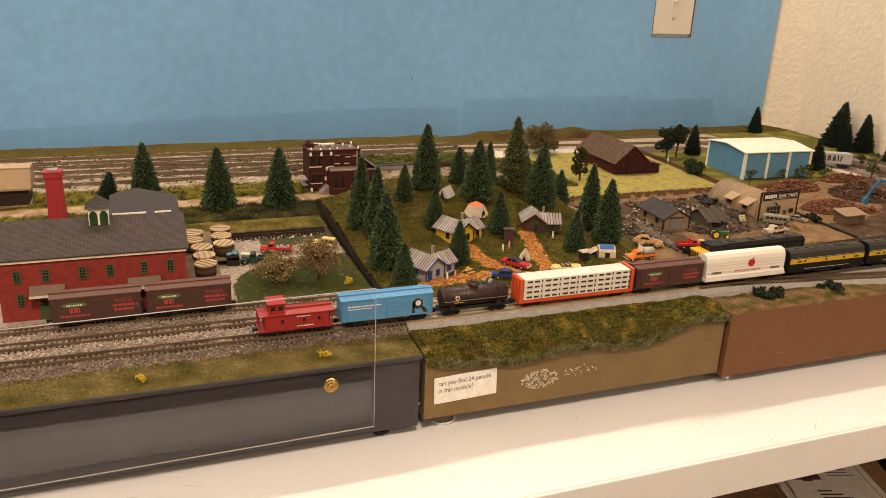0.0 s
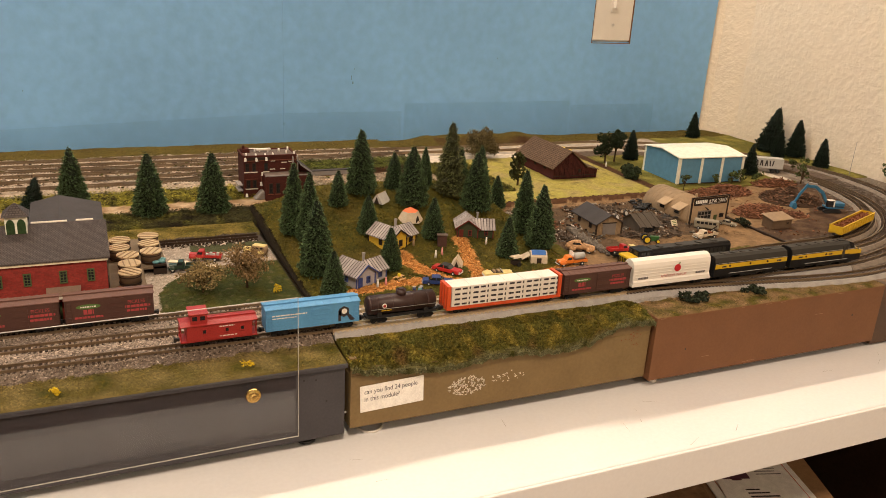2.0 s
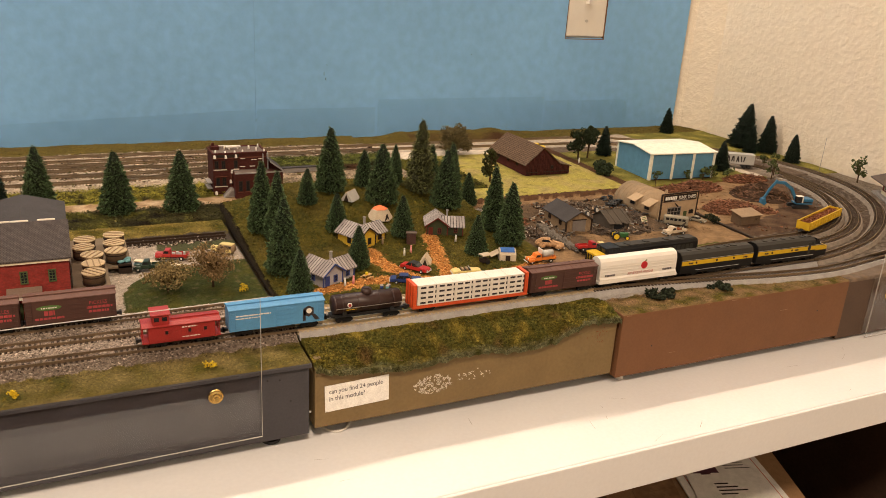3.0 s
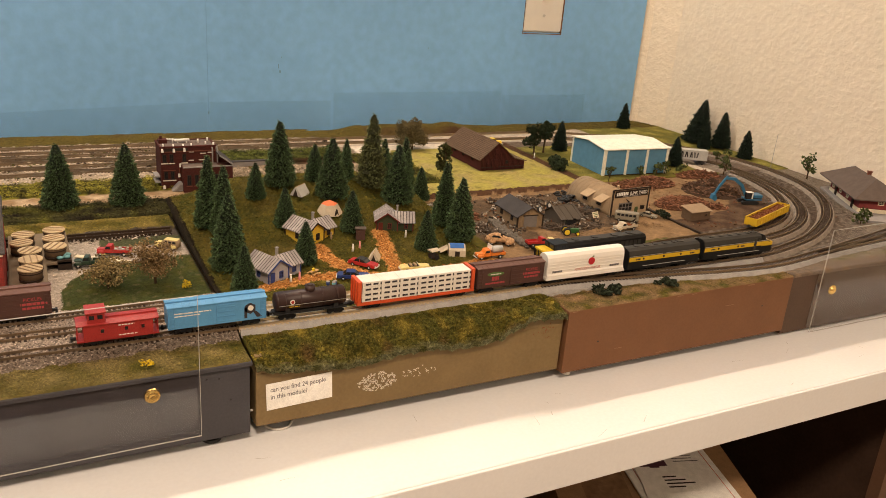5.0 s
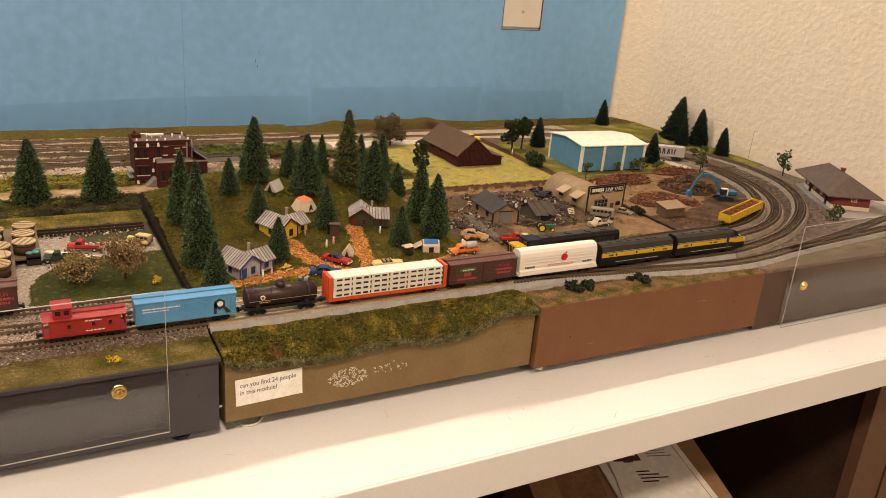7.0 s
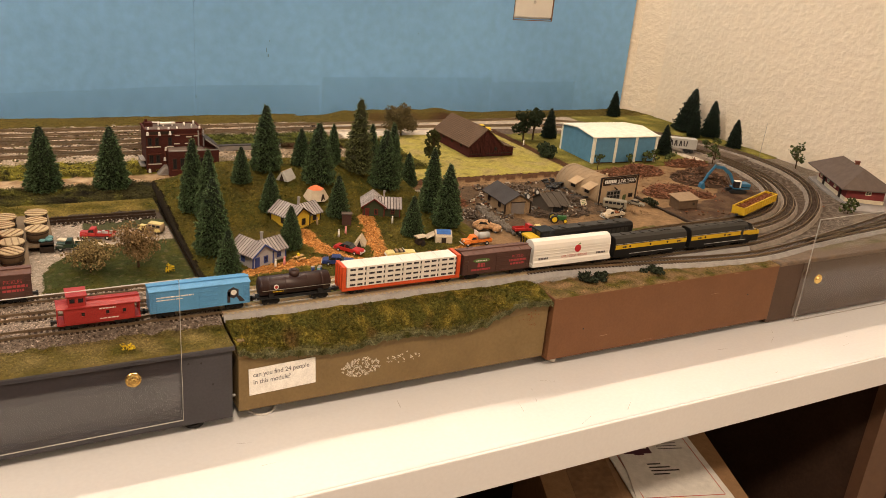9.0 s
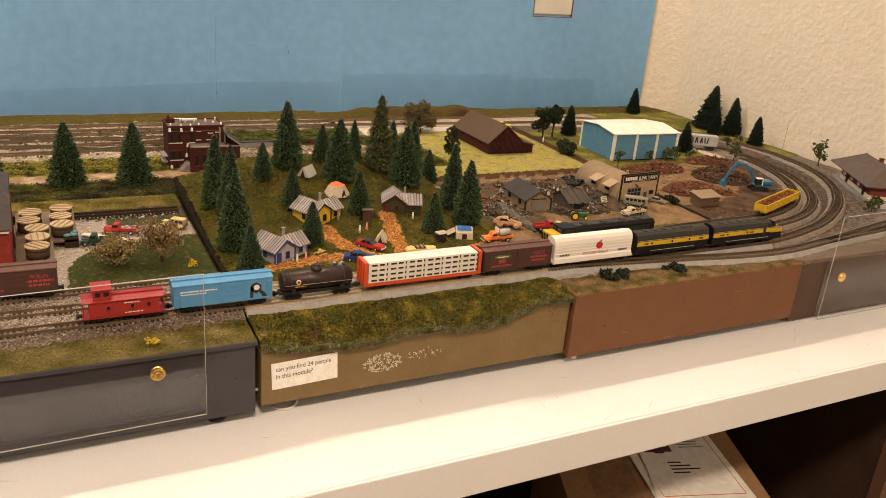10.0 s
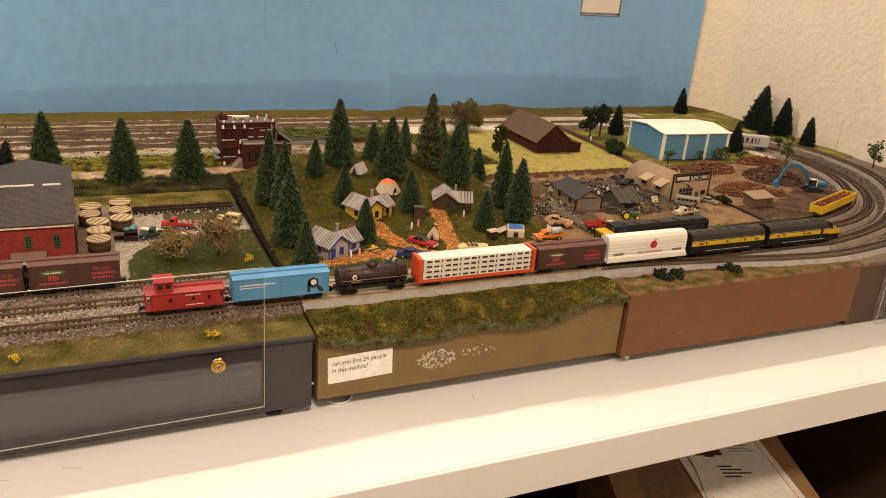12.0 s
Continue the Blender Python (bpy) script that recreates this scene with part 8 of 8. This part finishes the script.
heap("scrap_heap", 0.676, 0.352, 0.030, 0.030, 0.014, "dirt_brown", "red-brown scrap heap beside the hall", 7, 200, "scrap_red")
heap("scrap_heap", 0.700, 0.262, 0.050, 0.033, 0.014, "dirt_brown", "red-brown scrap heap behind the hut", 8, 520, "scrap_red")
heap("scrap_heap", 0.744, 0.238, 0.018, 0.015, 0.006, "dirt_brown", "small red scrap heap", 9, 70, "scrap_red")
heap("scrap_heap", 0.358, 0.300, 0.015, 0.030, 0.010, "dirt_brown", "heap of rusty car parts by the trees", 10, 150, "scrap_red")
heap("scrap_heap", 0.470, 0.325, 0.036, 0.022, 0.006, "dark_dirt", "grey heap of bent pipes and frames", 11, 190, "scrap_grey")
heap("scrap_heap", 0.520, 0.262, 0.024, 0.022, 0.009, "dark_dirt", "grey heap of junk beside the hall", 12, 150, "scrap_grey")
heap("scrap_heap", 0.352, 0.236, 0.012, 0.030, 0.006, "dark_dirt", "grey heap of rubble along the garage", 13, 130, "scrap_grey", 4)
heap("scrap_heap", 0.449, 0.221, 0.024, 0.013, 0.005, "dark_dirt", "low plate of grey junk before the shack", 15, 130, "scrap_grey")
heap("scrap_heap", 0.494, 0.214, 0.028, 0.013, 0.005, "dark_dirt", "low grey heap of junk", 14, 140, "scrap_grey")


def tyre_mesh():
    bm = bmesh.new()
    n, k, R, r = 14, 8, 0.0030, 0.0012
    vs = [[bm.verts.new(((R + r * math.cos(2 * math.pi * j / k)) * math.cos(2 * math.pi * i / n), (R + r * math.cos(2 * math.pi * j / k)) * math.sin(2 * math.pi * i / n), r * math.sin(2 * math.pi * j / k) + r)) for j in range(k)] for i in range(n)]
    for i in range(n):
        for j in range(k):
            bm.faces.new((vs[i][j], vs[(i + 1) % n][j], vs[(i + 1) % n][(j + 1) % k], vs[i][(j + 1) % k]))
    return mesh_of(bm, "tyre", "black", True)


TYRE = tyre_mesh()
rnd = random.Random(31)
for cx, cy, n, lay in ((0.535, 0.318, 9, 3), (0.548, 0.345, 7, 2), (0.5350, 0.268, 8, 2)):
    for i in range(n):
        for k in range(lay if i % 2 else lay - 1):
            t = new("tyre", TYRE)
            t.matrix_basis = pose(cx + rnd.uniform(-0.013, 0.013), cy + rnd.uniform(-0.011, 0.011), 0.0805 + 0.0024 * k, rnd.uniform(-14, 14), rnd.uniform(-14, 14), 0)
            tagged(t, "black worn model tyre in the junk yard heap", "tyre", "heap of tyres")
for x, y in ((0.463, 0.283), (0.487, 0.296), (0.452, 0.300)):
    t = thing("spare_wheel", "old wheel with a steel rim leaning on junk", "wheel", pose(x, y, 0.0835, 70, 0, 20))
    part("tyre", rod(bmesh.new(), (0, 0, -0.001), (0, 0, 0.001), 0.0045, None, 18), "black", t)
    part("rim", rod(bmesh.new(), (0, 0, -0.0013), (0, 0, 0.0013), 0.0030, None, 14), "v_chrome", t)
pl = thing("placard", "small cream placard leaning in the yard", "placard", pose(0.526, 0.239, 0.0805, -28, 0, 12))
part("board", B(-0.0055, 0.0055, -0.0004, 0.0004, 0, 0.0085), "cream", pl)
for k in range(3):
    part("print_bar", B(-0.004, 0.004, -0.0006, -0.0003, 0.0018 + k * 0.0022, 0.0027 + k * 0.0022), "print_green", pl)
bm = bmesh.new()
rnd = random.Random(8)
for _ in range(380):
    f = rnd.random()
    x, y = 0.375 - 0.006 * f + rnd.gauss(0, 0.0030), 0.262 - 0.094 * f + rnd.gauss(0, 0.0020)
    s = rnd.uniform(0.0010, 0.0028)
    bmesh.ops.create_icosphere(bm, subdivisions=1, radius=s, matrix=pose(x, y, 0.0800 + rnd.uniform(0, 0.0035), rnd.uniform(0, 90), rnd.uniform(0, 90)) @ Matrix.Diagonal((1.3, 1, 0.7, 1)))
rw = lone("rubble_wall", bm, "boulder", "low wall of grey rubble along the garage", "model wall", kind="stuff")
lone("edge_board", B(0.6255, 0.6295, 0.130, 0.262, 0.0785, 0.0822), "dark_trim", "dark wooden strip along the module joint", "model kerb")
lone("concrete_strip", B(0.560, 0.628, 0.1060, 0.1135, 0.0800, 0.0842), "stone_grey", "pale concrete strip between two tracks", "model kerb")
for x, y, a in ((0.338, 0.0725, 2), (0.470, 0.0785, 4)):
    sm = thing("switch_machine", "black switch machine beside the turnout", "switch machine", at(x, y, 0.0835, a))
    part("housing", B(-0.0085, 0.0085, -0.0032, 0.0032, 0, 0.0024, bevel=0.0003), "black", sm)
    part("lever", B(-0.004, 0.003, -0.0010, 0.0010, 0.0023, 0.0034), "stone_grey", sm)

# ---- camp things on the hill ----
def tent(x, y, turn, s, mat, label, fly=""):
    th = thing("tent", label, "model tent", at(x, y, h_olive(x, y) - 0.0005, turn, s), "model tents")
    part("canvas", prism(bmesh.new(), [(-0.009, 0), (0.009, 0), (0.0008, 0.0125), (-0.0008, 0.0125)], "y", -0.011, 0.011), mat, th)
    part("opening", prism(bmesh.new(), [(-0.0035, 0.0002), (0.0035, 0.0002), (0, 0.0095)], "y", -0.0116, -0.0108), "dark_trim", th, "dark open tent flap")
    part("ridge_pole", rod(bmesh.new(), (0, -0.013, 0.0125), (0, 0.013, 0.0125), 0.0004, None, 6), "wood", th)
    if fly:
        bm = prism(bmesh.new(), [(-0.0055, 0.0060), (0, 0.0142), (0.0055, 0.0060), (0.0048, 0.0056), (0, 0.0128), (-0.0048, 0.0056)], "y", -0.009, 0.012)
        part("fly_sheet", bm, fly, th)
    return th


tent(0.1400, 0.3270, -48, 0.92, "grey_canvas", "grey canvas ridge tent on the hillside")
tent(0.179, 0.181, -30, 0.78, "canvas", "small tan pup tent beside the red car")
dt = thing("dome_tent", "tan dome tent with an orange top", "model tent", at(0.1640, 0.2880, h_olive(0.164, 0.288) - 0.0015, 20))
bm = bmesh.new()
bmesh.ops.create_cone(bm, cap_ends=True, segments=6, radius1=0.0165, radius2=0.0095, depth=0.0120, matrix=pose(0, 0, 0.0060))
part("wall", bm, "canvas", dt)
bm = bmesh.new()
bmesh.ops.create_cone(bm, cap_ends=True, segments=6, radius1=0.0098, radius2=0.0015, depth=0.0040, matrix=pose(0, 0, 0.0140))
part("top", bm, "orange_canvas", dt, "orange tent top")
part("opening", prism(bmesh.new(), [(-0.0035, 0.0002), (0.0030, 0.0002), (0, 0.0085)], "y", -0.0146, -0.0128), "dark_trim", dt)
ct = thing("cabin_tent", "tan cabin tent with a blue roof", "model tent", at(0.274, 0.168, h_olive(0.274, 0.168), -20))
part("wall", prism(bmesh.new(), [(-0.0100, 0), (0.0100, 0), (0.0082, 0.0072), (0.0022, 0.0118), (-0.0022, 0.0118), (-0.0082, 0.0072)], "x", -0.0095, 0.0095), "canvas", ct)
part("roof", prism(bmesh.new(), [(-0.0062, 0.0092), (-0.0020, 0.0124), (0.0020, 0.0124), (0.0062, 0.0092), (0.0022, 0.0117), (-0.0022, 0.0117)], "x", -0.0080, 0.0080), "blue_canvas", ct, "blue canvas roof patch")
part("awning", prism(bmesh.new(), [(-0.0102, 0.0085), (-0.0102, 0.0079), (-0.0190, 0.0030), (-0.0190, 0.0036)], "y", -0.0070, 0.0070), "canvas", ct)
part("opening", B(-0.0026, 0.0026, -0.0101, -0.0090, 0, 0.0062), "dark_trim", ct)
oh = thing("outhouse", "brown wooden outhouse with a slanted roof", "model outhouse", at(0.181, 0.229, h_olive(0.181, 0.229), -20))
part("walls", B(-0.0052, 0.0052, -0.0048, 0.0048, 0, 0.0125), "reefer_brown", oh)
part("roof", prism(bmesh.new(), [(-0.0062, 0.0132), (0.0062, 0.0118), (0.0062, 0.0128), (-0.0062, 0.0142)], "x", -0.0062, 0.0062), "station_roof", oh)
door(oh, pose(0, -0.0050, 0), 0.0052, 0.0105, "reefer_brown")
vcart = thing("popcorn_cart", "dark cart with big wheels and a pale roof", "model cart", at(0.241, 0.160, h_olive(0.241, 0.160), 12))
part("body", B(-0.0045, 0.0045, -0.0035, 0.0035, 0.0025, 0.0065), "dark_trim", vcart)
part("roof", prism(bmesh.new(), [(-0.0048, 0.0108), (0.0048, 0.0108), (0.0030, 0.0122), (-0.0030, 0.0122)], "x", -0.0060, 0.0060), "canvas", vcart)
for x in (-0.0042, 0.0042):
    for y in (-0.0032, 0.0032):
        part("post", rod(bmesh.new(), (x, y, 0.0064), (x, y, 0.0110), 0.0003, None, 5), "dark_trim", vcart)
for y in (-0.0042, 0.0042):
    part("wheel", rod(bmesh.new(), (0.002, y - 0.0004, 0.0030), (0.002, y + 0.0004, 0.0030), 0.0030, None, 14), "black", vcart)
pt = thing("picnic_table", "yellow-brown picnic table by the cottage", "model table", at(0.101, 0.155, h_olive(0.101, 0.155), 28))
part("tabletop", B(-0.0055, 0.0055, -0.0022, 0.0022, 0.0045, 0.0050), "wood", pt)
for y in (-0.0042, 0.0042):
    part("bench", B(-0.0055, 0.0055, y - 0.0008, y + 0.0008, 0.0026, 0.0030), "wood", pt)
for x in (-0.0035, 0.0035):
    part("leg_frame", prism(bmesh.new(), [(-0.0042, 0), (-0.0035, 0), (0.0012, 0.0046), (0.0042, 0), (0.0035, 0), (-0.0012, 0.0046)][:3] + [(0.0005, 0.0046)], "x", x - 0.0003, x + 0.0003), "wood", pt)
part("bottle_box", B(-0.002, 0.0005, -0.001, 0.001, 0.0050, 0.0078), "v_yellow", pt)
for x, y, k in ((0.105, 0.123, "v_blue"), (0.110, 0.120, "teal_crate"), (0.113, 0.124, "v_blue")):
    c = thing("oil_drum", "small blue drum beside the track", "model drum", at(x, y, h_olive(x, y) - 0.0003), "blue drums")
    part("drum", rod(bmesh.new(), (0, 0, 0), (0, 0, 0.0048), 0.0018, None, 12), k, c, "", True)
    part("lid", rod(bmesh.new(), (0, 0, 0.0048), (0, 0, 0.0052), 0.0019, None, 12), "stone_grey", c)
for x, y, k in ((0.171, 0.205, "pink"), (0.161, 0.200, "white"), (0.073, 0.143, "white"), (0.083, 0.146, "pink"), (0.236, 0.224, "white"), (0.147, 0.232, "tan"), (0.624, 0.545, "white")):
    z = h_olive(x, y) if y < 0.42 else 0.082
    bm = rod(bmesh.new(), (0, 0, 0), (0, 0, 0.0072), 0.0014, 0.0009, 10)
    ball(bm, (0, 0, 0.0082), 0.0011, seg=8)
    lone("figurine", bm, k, "tiny plain peg figurine standing on the scenery", "figurine", at(x, y, z), "peg figurines", smooth=True)


# ---- shrubs and broadleaf trees ----
def leafy(name, x, y, z, h, r, mat, label, n=260, trunk=True, flat=1.0, seed=1, leaf=0.0022, clumps=9, low=0.3):
    rnd = random.Random(seed)
    th = thing(name, label, "tree" if trunk else "shrub", at(x, y, z, seed * 47 % 360))
    cs = []
    for i in range(clumps):
        a, q, t = rnd.uniform(0, 6.28), math.sqrt(rnd.random()) * r * 0.75, rnd.uniform(low, 0.88)
        cs.append((q * math.cos(a), q * math.sin(a), h * t, r * rnd.uniform(0.32, 0.55)))
    if trunk:
        bm = rod(bmesh.new(), (0, 0, -0.001), (0.0005, 0, h * 0.45), max(0.0007, h * 0.032), max(0.0004, h * 0.016), 7)
        for cx, cy, cz, cr in cs:
            rod(bm, (0, 0, h * rnd.uniform(0.2, 0.42)), (cx, cy, cz), max(0.0004, h * 0.011), 0.0002, 5)
        part("trunk", bm, "bark", th)
    v, f = [], []
    for i in range(n):
        cx, cy, cz, cr = cs[i % clumps]
        d = Vector((rnd.gauss(0, 1), rnd.gauss(0, 1), rnd.gauss(0, 1))).normalized() * cr * rnd.uniform(0.55, 1.0)
        p = Vector((cx + d.x, cy + d.y, max(0.0008, cz + d.z * flat)))
        u = Vector((rnd.gauss(0, 1), rnd.gauss(0, 1), rnd.gauss(0, 1))).normalized()
        w = u.orthogonal().normalized()
        s = leaf * rnd.uniform(0.6, 1.3)
        k = len(v)
        v += [tuple(p + u * s), tuple(p + w * s * 0.7 + u * 0.1 * s), tuple(p - u * s * 0.8), tuple(p - w * s * 0.7), tuple(p + u.cross(w) * s * 0.6)]
        f += [(k, k + 1, k + 4), (k + 1, k + 2, k + 4), (k + 2, k + 3, k + 4), (k + 3, k, k + 4), (k, k + 3, k + 2, k + 1)]
    raw("crown", v, f, mat, th)
    return th


leafy("autumn_tree", -0.094, 0.178, 0.0800, 0.029, 0.021, "leaf_olive", "low round shrub tree with olive and rust leaves", 1900, True, 0.75, 3, 0.0013, 26)
leafy("autumn_tree", -0.051, 0.180, 0.0800, 0.041, 0.022, "leaf_rust", "round autumn tree with rust and olive leaves", 2600, True, 0.8, 4, 0.0013, 34, 0.40)
leafy("broadleaf_tree", 0.640, 0.572, 0.082, 0.054, 0.019, "leaf_dark", "dark green broadleaf tree with a split crown", 1300, True, 1, 5, 0.0022, 12, 0.35)
leafy("broadleaf_tree", 0.664, 0.578, 0.082, 0.057, 0.016, "leaf_dark", "dark green broadleaf tree with a split crown", 1000, True, 1, 6, 0.0022, 10, 0.48)
leafy("broadleaf_tree", 0.412, 0.470, 0.082, 0.055, 0.015, "leaf_moss", "ragged olive tree beside the barn", 1100, True, 1, 7, 0.0020, 13, 0.22)
leafy("broadleaf_tree", 0.437, 0.640, 0.082, 0.050, 0.029, "leaf_brown", "brown twiggy tree behind the hill", 4200, True, 0.9, 8, 0.0018, 20, 0.25)
leafy("shrub", 0.622, 0.475, 0.081, 0.020, 0.020, "leaf_dark", "dark green shrub at the meadow's edge", 800, False, 0.8, 9, 0.0024, 7)
leafy("shrub", 0.618, 0.214, 0.080, 0.011, 0.013, "bush_teal", "low dark shrub in the yard", 180, False, 0.7, 10, 0.0020, 7)
for i, (x, y, h, r) in enumerate(((0.667, 0.394, 0.026, 0.008), (0.772, 0.404, 0.022, 0.010), (0.796, 0.410, 0.024, 0.010), (0.822, 0.402, 0.020, 0.011), (0.905, 0.385, 0.036, 0.010), (0.925, 0.400, 0.044, 0.010), (0.955, 0.452, 0.024, 0.010), (0.740, 0.402, 0.018, 0.009))):
    leafy("sapling", x, y, 0.0800, h, r, "leaf_green", "spindly green sapling on the pit's rim", 110, True, 1, 20 + i, 0.0021, 5, 0.35)
leafy("broadleaf_tree", 1.046, 0.330, 0.080, 0.046, 0.018, "leaf_green", "sparse green tree behind the station", 170, True, 1, 40, 0.0028, 7, 0.4)
leafy("shrub", 0.906, 0.118, 0.0800, 0.024, 0.013, "leaf_green", "straggly green shrub by the platform", 150, True, 1, 41, 0.0026, 6, 0.3)
leafy("shrub", 0.372, 0.0205, 0.0795, 0.0065, 0.015, "bush_teal", "flat dark green shrub at the brown board's edge", 330, False, 0.35, 42, 0.0019, 9)
leafy("shrub", 0.390, 0.0225, 0.0795, 0.0060, 0.011, "bush_teal", "flat dark green shrub at the brown board's edge", 220, False, 0.35, 43, 0.0019, 7)
leafy("shrub", 0.455, 0.0190, 0.0795, 0.0065, 0.013, "bush_teal", "flat dark green shrub at the brown board's edge", 280, False, 0.35, 44, 0.0019, 8)
for i, (x, y) in enumerate(((-0.083, 0.012), (-0.026, 0.160), (-0.222, 0.010))):
    leafy("flower_tuft", x, y, 0.0800, 0.0065, 0.0055, "flower", "tuft of bright yellow flowers", 90, False, 0.7, 50 + i, 0.0010, 6)
mast = thing("radio_mast", "thin grey radio mast at the wall", "model mast", at(1.040, 0.405, 0.080))
part("pole", rod(bmesh.new(), (0, 0, 0), (0.0015, 0, 0.062), 0.0005, 0.0003, 6), "stone_grey", mast)
part("foot", B(-0.0015, 0.0015, -0.0015, 0.0015, 0, 0.0012), "stone_grey", mast)
